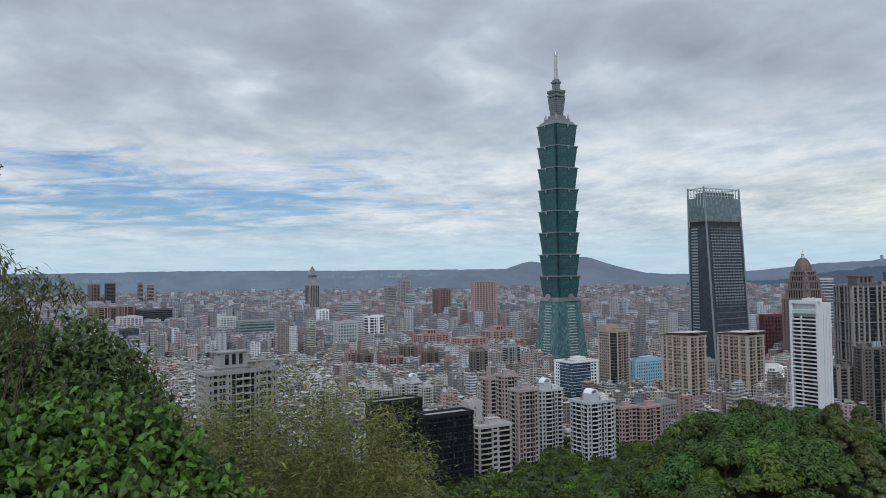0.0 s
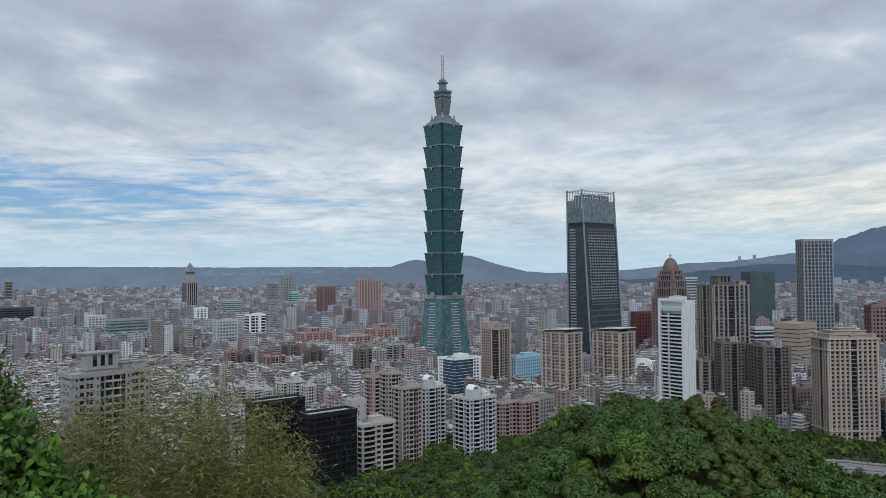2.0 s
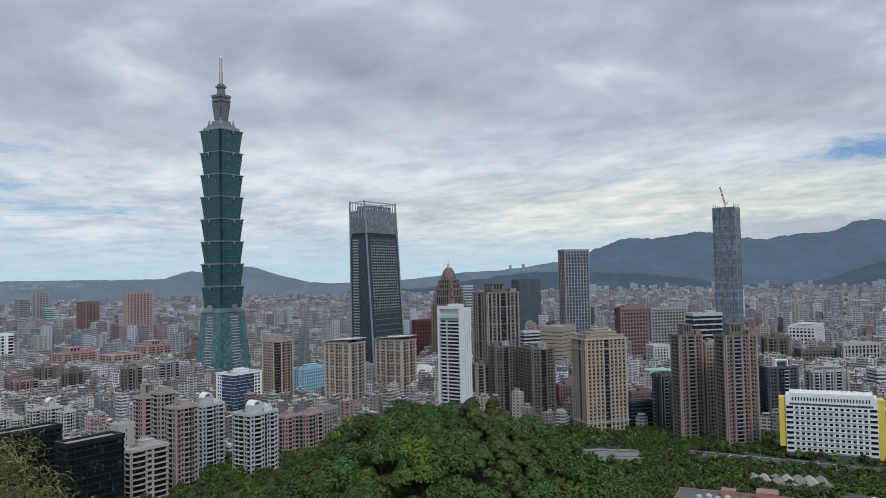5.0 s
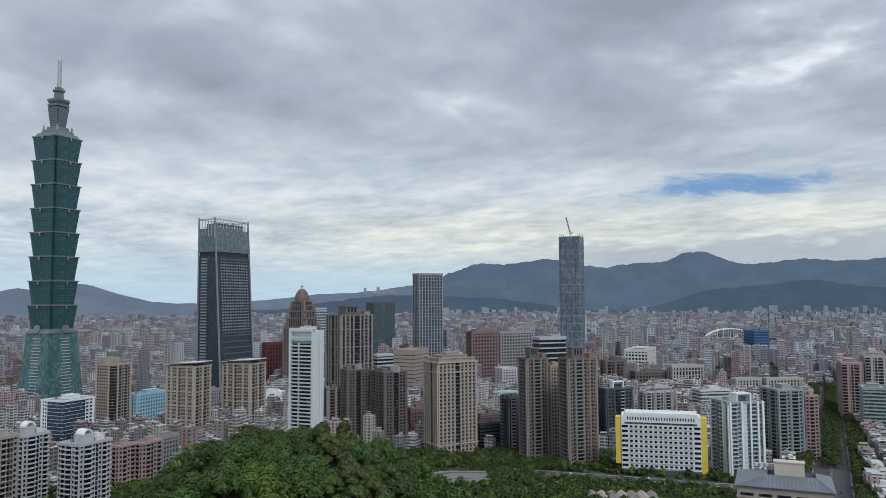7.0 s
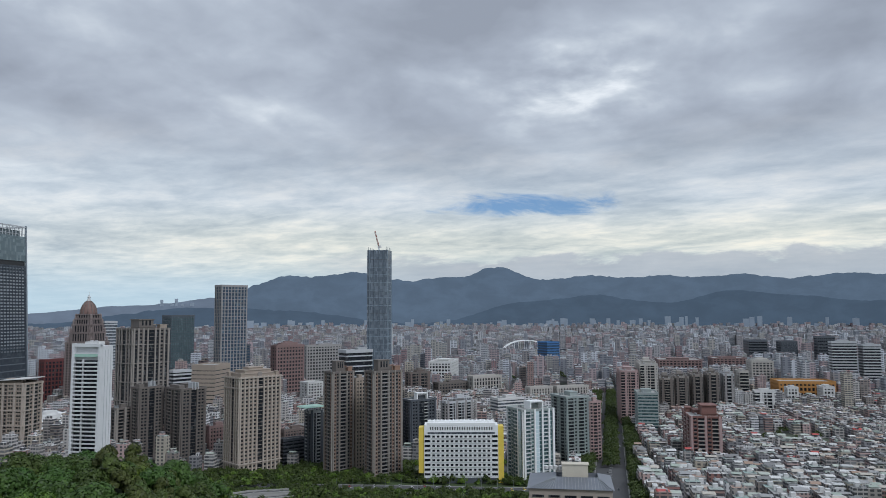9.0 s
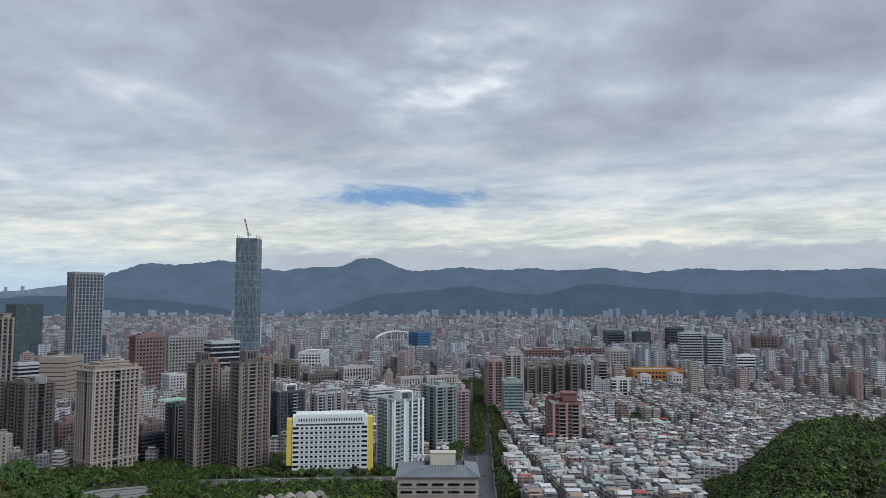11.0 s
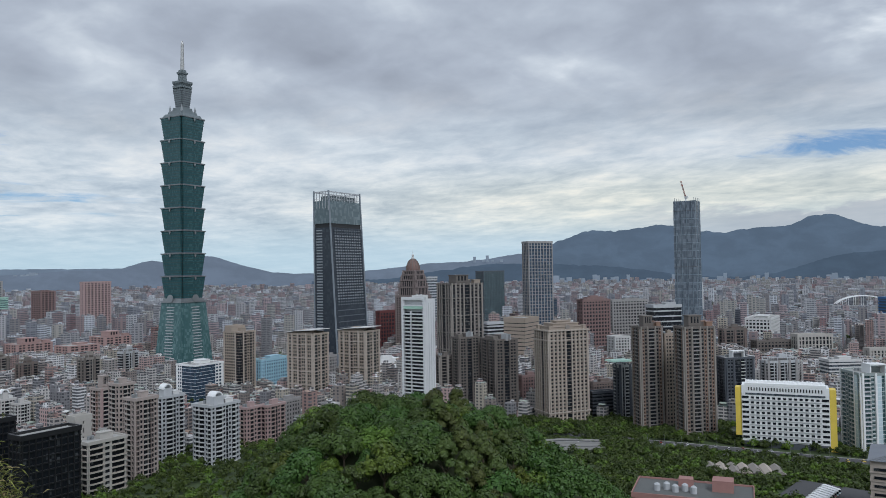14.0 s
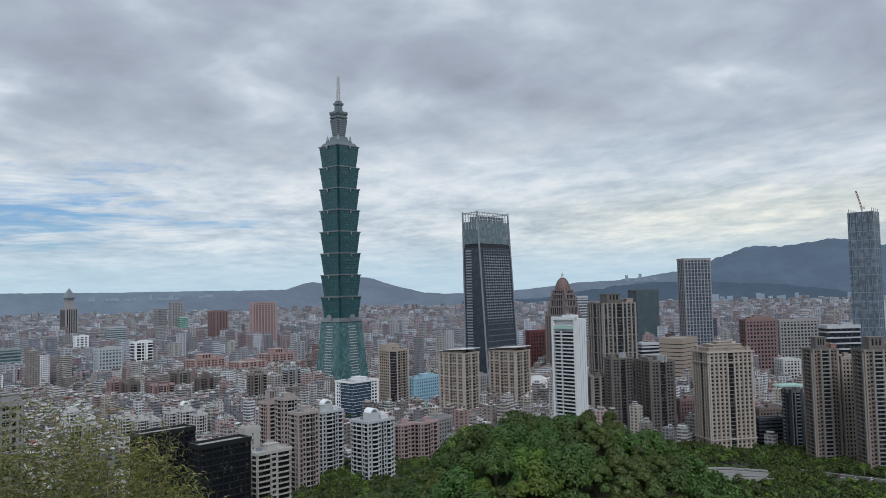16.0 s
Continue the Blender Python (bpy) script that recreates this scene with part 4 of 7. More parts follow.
high_rise("slim grey apartment tower", 106, 1185, 0, 30, 24.9, 10.9, 46.6, 12, 5, 2, GREY, WIN_DARK, "balcony", crown="double", name="apartment_tower")
high_rise("white low apartment tower", -143, 938, 0, 30, 8.9, 11.6, 25.7, 6, 2, 3, OFFWHITE, WIN_DARK, "balcony", crown="hut", name="apartment_tower")
high_rise("white low apartment tower", -167, 961, 0, 38, 14.5, 8.0, 32.0, 8, 3, 2, OFFWHITE, WIN_DARK, "grid", crown="hut", name="apartment_tower")
bay_tower("tall cream apartment tower with a blank raised wall and dark slot", 222, 983, 0, 30, 27, 28, 84, 23, "ddpbwbwp", "pwwwwwpdd", TAN, CREAM, PALE_TAUPE, crown="side")
bay_tower("cream apartment tower with grey window bays and a sloping roof plate", 271, 850, 0, 30, 26, 39, 88, 23, "pbwpbwp", "pwpWpaWpWp", TAN, CREAM, PALE_TAUPE, WIN_MID, BROWN, "slant", band=4)
bay_tower("cream apartment tower with grey window bays and a sloping roof plate", 334, 847, 0, 30, 27, 40, 88, 23, "pbwpbwp", "pwpWpaWpWp", TAN, CREAM, PALE_TAUPE, WIN_MID, BROWN, "slant", band=4)
bay_tower("white office block with navy glass bays and a white stair core", 173, 987, 0, 30, 44, 34, 46, 11, "dDDDwwp", "pwwDDDd", WHITE, WHITE, WHITE, WIN_BLUE, name="office_block")
high_rise("pale blue panelled office block", 267, 1001, 0, 30, 51.3, 18.0, 44.2, 10, 12, 4, WIN_SKY, WIN_BLUE, "grid", crown="hut", name="office_block")
high_rise("grey block between two towers", 344, 984, 0, 30, 18.2, 8.0, 43.9, 10, 4, 2, GREY, WIN_DARK, "grid", crown="hut", name="apartment_tower")
high_rise("tower under construction wrapped in dark red net", 572, 1302, 0, 7, 42.6, 14.9, 82.5, 12, 7, 2, NET, WIN_DARK, "grid", crown="none", name="apartment_tower", pier=.3, sill=.3)
bay_tower("tall beige and brown apartment tower with pale vertical ribs", 455, 813, 0, 1, 44, 35, 142, 34, "pdpwpdpDpdpwpdp", "pdpdpDpwpdp", TAUPE, PALE_TAUPE, BROWN, crown="keep", accent=TAN, band=5)
bay_tower("grey-brown apartment tower in a row", 402, 758, 0, 2, 17.4, 12.5, 61.8, 18, "pbpwp", "pwbp", TAUPE, PALE_TAUPE, TAUPE)
bay_tower("grey-brown apartment tower with roof blades over a dark bay", 421, 740, 0, 1, 26.2, 15.1, 83, 25, "pwwpDpwwp", "pwbwp", TAUPE, TAUPE, PALE_TAUPE, crown="blades")
bay_tower("grey-brown apartment tower with roof blades over a dark bay", 446, 709, 0, -2, 27.2, 31.4, 82, 24, "pwwpDpwwp", "pwbpdpbwp", TAUPE, TAUPE, PALE_TAUPE, crown="blades")
high_rise("grey striped office tower", 849, 1673, 0, 3, 28.6, 27.5, 140.9, 21, 4, 3, SILVER, WIN_GREY, "bands", crown="none", name="office_block")
high_rise("dark grey glass slab tower", 1063, 1731, 0, -1, 63.2, 42.5, 153.2, 25, 13, 9, SLATE, WIN_TEAL, "fins", crown="none", name="apartment_tower")
high_rise("grey podium with dark frames", 686, 1105, 0, -1, 35.9, 15.5, 66.5, 11, 6, 3, SILVER, WIN_DARK, "bands", crown="none", name="apartment_block")
high_rise("grey office tower with fine vertical ribs", 791, 1122, 0, -5, 49.2, 22.8, 206.8, 35, 8, 4, GREY, WIN_BLUE, "grid", crown="none", name="office_block", pier=0.24, sill=0.2)
high_rise("glass podium block below a tower", 1167, 1639, 0, -5, 73.5, 33.2, 76.8, 11, 9, 4, SLATE, WIN_BLUE, "bands", crown="none", name="apartment_tower")
high_rise("beige office block with a blind side wall", 661, 984, 0, 30, 49.5, 35.1, 82.2, 14, 10, 7, TAN, WIN_DARK, "bands", crown="none", name="office_block", sill=.8)
high_rise("low red-brown brick block", 506, 741, 0, -4, 22.4, 10.7, 32.6, 8, 6, 3, ROSE, WIN_DARK, "grid", crown="hut", name="apartment_block")
bay_tower("massive tan stone apartment tower with a stepped crown and emblem", 482, 643, 1, -6, 46.6, 29.0, 94, 25, "pwpwpwpwpDpwpwpwpwp", "pwpwpwpDpwpwp", TAN, CREAM, CREAM, crown="palace")
high_rise("pale block behind a tower", 1449, 1368, 0, -16, 25.1, 20.4, 116.4, 19, 3, 2, SILVER, WIN_GREY, "grid", crown="none", name="apartment_tower")
high_rise("red-brown stone office block with a raised centre", 870, 1063, 0, -8, 55.0, 19.2, 100.6, 16, 9, 3, ROSE, WIN_DARK, "grid", crown="steps", name="office_block")
high_rise("grey gridded office block with a dark cap", 1035, 1159, 0, -11, 79.4, 23.1, 92.8, 15, 12, 3, GREY, WIN_DARK, "grid", crown="hut", name="office_block")
high_rise("black and white banded office block", 754, 763, 0, -14, 54.9, 20.6, 105.8, 15, 12, 5, SILVER, WIN_DARK, "bands", sill=0.26, crown="hut", name="office_block")
bay_tower("tall taupe apartment tower with terracotta strips and stacked balconies", 519, 554, 4, -13, 23.3, 15.8, 97, 28, "pawpBpwap", "pawbap", TAUPE, PALE_TAUPE, GREY, crown="keep")
high_rise("recessed tan link between two towers", 538, 546, 3, -14, 10.4, 8.0, 90.0, 25, 3, 2, TAN, WIN_DARK, "grid", crown="hut", name="apartment_tower")
bay_tower("tall taupe apartment tower with terracotta strips and stacked balconies", 528, 502, 6, -16, 30.5, 17.0, 97.5, 28, "pawpBpwapwap", "pawbap", TAUPE, PALE_TAUPE, GREY, crown="keep")
high_rise("low block with white arched window frames", 848, 973, 0, -11, 27.6, 25.1, 43.3, 9, 5, 5, OFFWHITE, WIN_DARK, "grid", crown="none", name="apartment_block")
high_rise("dark slate apartment block with a mint roof", 536, 610, 0, -11, 16.0, 9.7, 56.0, 16, 4, 3, SLATE, WIN_DARK, "balcony", crown="none", name="apartment_block")
high_rise("dark slate low block with pale sills", 529, 637, 0, -9, 24.9, 8.7, 25.8, 7, 7, 2, SLATE, WIN_DARK, "bands", crown="none", name="apartment_block")
high_rise("low brown block with a flat roof", 585, 702, 0, -9, 29.9, 10.5, 23.2, 6, 8, 3, BROWN, WIN_DARK, "grid", crown="hut", name="apartment_block")
bay_tower("dark slate apartment tower with white frames", 636, 550, 0, -19, 31.0, 18.1, 63.6, 18, "pwwpDbpwwp", "pwDwp", SLATE, SLATE, OFFWHITE, crown="hoop")
high_rise("terraced grey apartment block with roof pergola", 772, 603, 0, -21, 39.4, 13.8, 44.7, 12, 9, 3, GREY, WIN_DARK, "balcony", crown="double", name="apartment_block")
bay_tower("teal glass apartment tower with white glass strips and a roof hoop", 606, 386, 7, -27, 31.9, 30.6, 62.4, 18, "pbwpfdpbpdp", "pbwdbpfdp", SAGE, WHITE, SILVER, WIN_TEAL, crown="hoop")
bay_tower("sage green tiled apartment tower with curved balconies", 719, 408, 0, -30, 26.3, 31.6, 69.6, 20, "pBwpBwp", "wBwpBw", SAGE, SAGE, SAGE, roundness=0.9)
bay_tower("salmon tiled apartment tower", 740, 391, 0, -32, 12.9, 8.0, 62.5, 18, "wbw", "wbw", PINK, PINK, PINK)
high_rise("white and grey office slab", 897, 610, 0, -25, 41.5, 21.9, 37.2, 8, 9, 5, OFFWHITE, WIN_GREY, "bands", crown="hut", name="office_block")
high_rise("grey colonnaded office block", 1147, 830, 0, -23, 61.3, 19.4, 39.5, 5, 10, 3, CONCRETE, WIN_DARK, "grid", crown="none", name="office_block", pier=.4, sill=.2)
high_rise("long cream colonnaded block", 1151, 714, 0, -27, 45.6, 16.0, 25.9, 4, 8, 3, CONCRETE, WIN_DARK, "grid", crown="none", name="apartment_block", pier=.5, sill=.2)
high_rise("long cream colonnaded block", 1198, 677, 0, -29, 63.8, 14.0, 25.9, 4, 11, 2, CONCRETE, WIN_DARK, "grid", crown="none", name="apartment_block", pier=.5, sill=.2)
high_rise("brown tiled apartment block", 1047, 909, 0, -18, 43.5, 15.9, 49.7, 9, 7, 3, BROWN, WIN_DARK, "balcony", crown="double", name="apartment_block")
high_rise("brown low block with cluttered roof", 1098, 872, 0, -21, 62.4, 19.7, 29.7, 5, 10, 3, TAUPE, WIN_DARK, "grid", crown="hut", name="apartment_block")
high_rise("white hotel slab with a window grid", 1319, 1067, 0, 30, 116.3, 48.0, 50.5, 7, 16, 7, OFFWHITE, WIN_DARK, "grid", crown="hut", name="apartment_block")
high_rise("tower under construction wrapped in blue net", 1936, 1167, 0, -29, 41.4, 55.8, 69.1, 9, 4, 6, BLUENET, WIN_BLUE, "bands", crown="none", name="apartment_tower")
high_rise("sage green apartment block with ribbon balconies", 944, 421, 0, 30, 38.6, 25.2, 53.2, 13, 8, 6, SAGE, WIN_TEAL, "bands", crown="hut", name="apartment_block")
high_rise("pale pink apartment tower", 1030, 488, 0, 30, 73.0, 23.2, 74.5, 19, 14, 5, PINK, WIN_DARK, "balcony", crown="hut", name="apartment_tower")
high_rise("cream apartment tower with a stepped roof", 1061, 472, 0, 30, 65.5, 23.5, 82.3, 21, 13, 5, CONCRETE, WIN_DARK, "balcony", crown="double", name="apartment_tower")
bay_tower("red brick apartment block with cream balconies and a roof house", 812, 300, 0, 30, 52, 30.3, 48.9, 12, "pwbwpwbwpwb", "pwbpwbp", RED, PINK, CONCRETE, crown="keep", accent=RED)
high_rise("grey apartment tower with ribbon balconies", 1616, 317, 0, 30, 18.4, 44.2, 98.0, 18, 3, 6, SILVER, WIN_DARK, "bands", crown="hut", name="apartment_tower")
high_rise("grey apartment tower with ribbon balconies", 1641, 276, 0, 30, 25.6, 30.9, 92.4, 17, 4, 4, SILVER, WIN_DARK, "bands", crown="hut", name="apartment_tower")
high_rise("taupe apartment tower in a row", 1145, 479, 0, 30, 53.7, 18.8, 54.9, 14, 10, 3, TAUPE, WIN_DARK, "balcony", crown="double", name="apartment_tower")
high_rise("taupe apartment tower in a row", 1179, 469, 0, 30, 53.9, 18.9, 55.9, 14, 10, 3, TAUPE, WIN_DARK, "balcony", crown="double", name="apartment_tower")
high_rise("taupe apartment tower in a row", 1213, 456, 0, 30, 43.2, 15.1, 56.6, 10, 8, 3, TAUPE, WIN_DARK, "balcony", crown="double", name="apartment_tower")
high_rise("taupe apartment tower in a row", 1230, 436, 0, 30, 38.6, 16.9, 58.6, 11, 7, 3, TAUPE, WIN_DARK, "balcony", crown="double", name="apartment_tower")
high_rise("taupe apartment tower in a row", 1249, 417, 0, 30, 30.9, 15.0, 56.7, 10, 5, 3, GREY, WIN_DARK, "balcony", crown="double", name="apartment_tower")
high_rise("cream tiled apartment block with balconies", 1341, 422, 0, 30, 34.6, 14.0, 55.3, 10, 6, 2, CONCRETE, WIN_DARK, "balcony", crown="hut", name="apartment_block")
high_rise("long red-brown apartment block", 1849, 738, 0, 30, 83.5, 102.5, 38.2, 6, 9, 12, ROSE, WIN_DARK, "grid", crown="hut", name="apartment_block")
high_rise("long rose apartment block", 2024, 674, 0, 30, 66.7, 84.1, 35.5, 6, 7, 9, ROSE, WIN_DARK, "grid", crown="hut", name="apartment_block")
high_rise("cream gridded office tower", 1674, 489, 0, 30, 47.0, 43.0, 52.2, 9, 6, 6, CONCRETE, WIN_DARK, "grid", crown="steps", name="office_block")
high_rise("long block under repair wrapped in orange net", 1443, 350, 0, 30, 52.3, 92.5, 34.3, 4, 8, 14, ORANGE, WIN_DARK, "grid", crown="none", name="apartment_block")
high_rise("cream apartment block before an orange-netted block", 1357, 347, 0, 30, 16.7, 16.4, 30.2, 5, 3, 3, OFFWHITE, WIN_DARK, "grid", crown="hut", name="apartment_block")
high_rise("cream apartment block before an orange-netted block", 1409, 305, 0, 30, 29.5, 17.6, 29.8, 5, 5, 3, OFFWHITE, WIN_DARK, "grid", crown="hut", name="apartment_block")
high_rise("white apartment block with balconies", 1256, 362, 0, 30, 13.9, 30.0, 32.1, 6, 2, 5, OFFWHITE, WIN_DARK, "balcony", crown="hut", name="apartment_block")
high_rise("dark glass tower far off", 2420, 718, 0, 30, 70.2, 53.6, 67.0, 8, 6, 5, SLATE, WIN_DARK, "bands", crown="none", name="apartment_tower")
high_rise("dark tower with white frames far off", 2489, 644, 0, 30, 49.2, 48.2, 63.5, 8, 10, 10, SLATE, WIN_GREY, "fins", crown="none", name="apartment_tower")
high_rise("wide dark glass tower far off", 2304, 497, 0, 30, 33.5, 44.8, 84.9, 10, 7, 9, SLATE, WIN_DARK, "fins", crown="none", name="apartment_tower")
high_rise("brown tower under construction", 2356, 254, 0, 30, 36.1, 60.6, 64.0, 8, 3, 6, BROWN, WIN_DARK, "grid", crown="none", name="apartment_tower")
high_rise("white office block with ribbon windows", 1740, 227, 0, 30, 13.1, 37.3, 46.4, 7, 2, 5, WHITE, WIN_DARK, "bands", crown="hut", name="office_block")

SALMON = mat("salmon_stone", (0.43, 0.29, 0.27))
bay_tower("long salmon stone mall block with small windows", -28, 1610, 0, 30, 66, 40, 34, 7, "pwwpwwpwwpwwp", "pwwpwwp", SALMON, SALMON, SALMON, crown="keep", accent=SALMON, name="mall_block")
bay_tower("salmon stone mall block with a stepped roof", 52, 1560, 0, 30, 60, 44, 30, 6, "pwwpwwpwwp", "pwwpwwp", SALMON, SALMON, SALMON, name="mall_block")
bay_tower("salmon stone mall block beside the tall pink tower", 116, 1660, 0, 30, 58, 50, 36, 7, "pwwpwwpwwp", "pwwpwwp", SALMON, SALMON, SALMON, crown="keep", accent=SALMON, name="mall_block")

# ---- buildings with a shape of their own ----
def ring_boxes(hx, hy, z, height, t=0.6):
    return [(0, -hy - t / 2, z, 2 * hx + 2 * t, t, height), (0, hy + t / 2, z, 2 * hx + 2 * t, t, height), (-hx - t / 2, 0, z, t, 2 * hy, height), (hx + t / 2, 0, z, t, 2 * hy, height)]


def domed_tower(x, y, rz):
    root = thing("domed_tower", (x, y, 0), rz, "brown stone office tower stepping up to a ribbed dome and finial", "skyscraper")
    stone = mat("brown_stone", (0.215, 0.175, 0.165))
    for k, (s, z0, z1) in enumerate(((22, 0, 118), (19.5, 118, 132), (17, 132, 144), (14.5, 144, 153), (12.5, 153, 160))):
        put("tier", mesh_of("tier", *loft([square(s, z0, s * 0.18), square(s, z1, s * 0.18)]), WIN_DARK if k == 0 else stone), root)
        put("cornice", mesh_of("cornice", *loft([square(s + 0.9, z1 - 1.8, s * 0.18), square(s + 0.9, z1, s * 0.18)]), stone), root)
    for s, z0, z1, n in ((19.5, 118, 130, 6), (17, 132, 142.2, 5), (14.5, 144, 151.2, 5), (12.5, 153, 158.2, 4)):
        slit = box_mesh("slit_window", [(0, 0, (z0 + z1) / 2 + 0.6, 1.5, 0.7, z1 - z0 - 1.0)], WIN_DARK)
        for q in range(4):
            for i in range(n):
                m = Matrix.Rotation(radians(90 * q), 3, "Z") @ Vector(((i - (n - 1) / 2) * s * 1.3 / n, -s - 0.1, 0))
                put("slit_window", slit, root, tuple(m), 90 * q)
        for sx in (-1, 1):
            for sy in (-1, 1):
                put("corner_turret", mesh_of("corner_turret", *joined([tube(1.5, 1.4, z0 - 1, z0 + 5, 8), tube(1.6, 0.2, z0 + 5, z0 + 8, 8)]), stone), root, (sx * s, sy * s, 0))
    line = box_mesh("storey_band", ring_boxes(22, 22, 0, 1.9, 0.5), stone)
    for i in range(30):
        put("storey_band", line, root, (0, 0, 2 + i * 3.9))
    post = box_mesh("pier", [(0, 0, 59, 1.7, 1.0, 118)], stone)
    for q in range(4):
        for i in range(9):
            m = Matrix.Rotation(radians(90 * q), 3, "Z") @ Vector((-20 + 5 * i, -22.5, 0))
            put("pier", post, root, tuple(m), 90 * q)
        for i in range(5):
            m = Matrix.Rotation(radians(90 * q), 3, "Z") @ Vector((-12 + 6 * i, -17.4, 120))
            put("arched_window", box_mesh("arched_window", [(0, 0, 5, 3.0, 0.8, 9)], WIN_DARK), root, tuple(m), 90 * q)
    n, prof = 24, [(12.0, 160), (11.9, 163), (11.2, 167), (9.8, 171), (7.8, 175), (5.0, 178.4), (2.6, 180)]
    put("dome", mesh_of("dome", *loft([[(r * math.cos(2 * math.pi * i / n), r * math.sin(2 * math.pi * i / n), z) for i in range(n)] for r, z in prof]), mat("dome_brick", (0.19, 0.12, 0.105))), root)
    for i in range(12):
        a = 2 * math.pi * i / 12
        ca, sa = math.cos(a), math.sin(a)
        rib = [[((r + o) * ca - t * sa, (r + o) * sa + t * ca, z + 0.1) for o, t in ((-0.3, -0.4), (0.5, -0.4), (0.5, 0.4), (-0.3, 0.4))] for r, z in prof]
        put("dome_rib", mesh_of("dome_rib", *loft(rib), TAUPE), root)
    put("finial", mesh_of("finial", *joined([tube(2.6, 2.2, 180, 183, 12), tube(1.2, 2.4, 183, 185.5, 12), tube(2.4, 0.8, 185.5, 188, 12), tube(0.4, 0.2, 188, 194, 8)]), OFFWHITE), root)


domed_tower(553, 1150, 30)


def pyramid_tower(x, y, rz):
    root = thing("pyramid_tower", (x, y, 0), rz, "grey office tower with vertical slots and a pyramid top", "skyscraper")
    put("shaft", box_mesh("shaft", [(0, 0, 68, 46, 46, 136)], GREY), root)
    for q in range(4):
        for i in range(5):
            m = Matrix.Rotation(radians(90 * q), 3, "Z") @ Vector((-16 + 8 * i, -23.2, 0))
            put("window_slot", box_mesh("window_slot", [(0, 0, 66, 3.6, 0.8, 120)], WIN_DARK), root, tuple(m), 90 * q)
    put("neck", box_mesh("neck", [(0, 0, 152, 26, 26, 32)], GREY), root)
    put("pyramid", mesh_of("pyramid", *loft([square(19, 168), square(18, 172), square(0.6, 206)]), mat("pyramid_metal", (0.18, 0.20, 0.22), 0.4)), root)


pyramid_tower(-545, 3110, 35)


GLASS_EDGE = mat("blue_grey_metal", (0.21, 0.265, 0.31), 0.4)


def crane_tower(x, y, rz):
    root = thing("glass_tower", (x, y, 0), rz, "blue-grey glass tower under completion, curved corner", "skyscraper")
    glass = glazing("silver_curtain_wall", (0.125, 0.155, 0.19), (0.235, 0.275, 0.32), (2.2, 2.2, 4.2), 0.7, 0.2)
    h = 249.0
    prof = [(-17, -15), (11, -15), (15, -12), (17, -8), (17, 15), (-17, 15)]
    put("shaft", mesh_of("shaft", *loft([[(px, py, 0) for px, py in prof], [(px * 0.97, py * 0.97, h - 8) for px, py in prof], [(px * 0.96, py * 0.96, h) for px, py in prof]]), glass), root)
    for i in range(22):
        s = 1 - 0.03 * i / 22
        put("floor_edge", mesh_of("floor_edge", *loft([[(px * s * 1.012, py * s * 1.014, 0) for px, py in prof], [(px * s * 1.012, py * s * 1.014, 0.9) for px, py in prof]]), GLASS_EDGE if i % 7 else SLATE), root, (0, 0, 6 + i * 10.9))
    for px in (-16.6, -8.5, 0.0, 8.5):
        put("fin", box_mesh("fin", [(px, -15.2, h / 2, 0.5, 0.6, h)], GLASS_EDGE), root)
    for py in (-10, -3, 4, 11):
        put("fin", box_mesh("fin", [(-17.2, py, h / 2, 0.6, 0.5, h)], GLASS_EDGE), root)
    put("crown_frame", box_mesh("crown_frame", [(px, py, h + 2, 0.6, 0.6, 5) for px in (-15, -5, 5, 14) for py in (-13, 13)], STEEL), root)
    cr = thing("tower_crane", (x - 2, y, h), 20, "white and red luffing crane on the unfinished tower roof", "crane")
    put("crane_mast", box_mesh("crane_mast", [(0, 0, 2.5, 1.6, 1.6, 5)], WHITE), cr)
    put("crane_cab", box_mesh("crane_cab", [(0.5, 0, 6, 5.0, 2.4, 2.6), (4.2, 0, 6.5, 3.0, 2.6, 3.0)], OFFWHITE), cr)
    jib = new("jib", box_mesh("jib", [(0, s * 0.7, 12, 0.45, 0.45, 24) for s in (-1, 1)] + [(1.2, 0, 12, 0.45, 0.45, 24)] + [(0.5, 0, 1 + 2.0 * i, 1.4, 1.6, 0.3) for i in range(12)], mat("crane_red", (0.40, 0.12, 0.10))))
    jib.parent, jib.matrix_basis = cr, pose(-1.5, 0, 7, 0, -33, 0)


crane_tower(783, 752, 30)


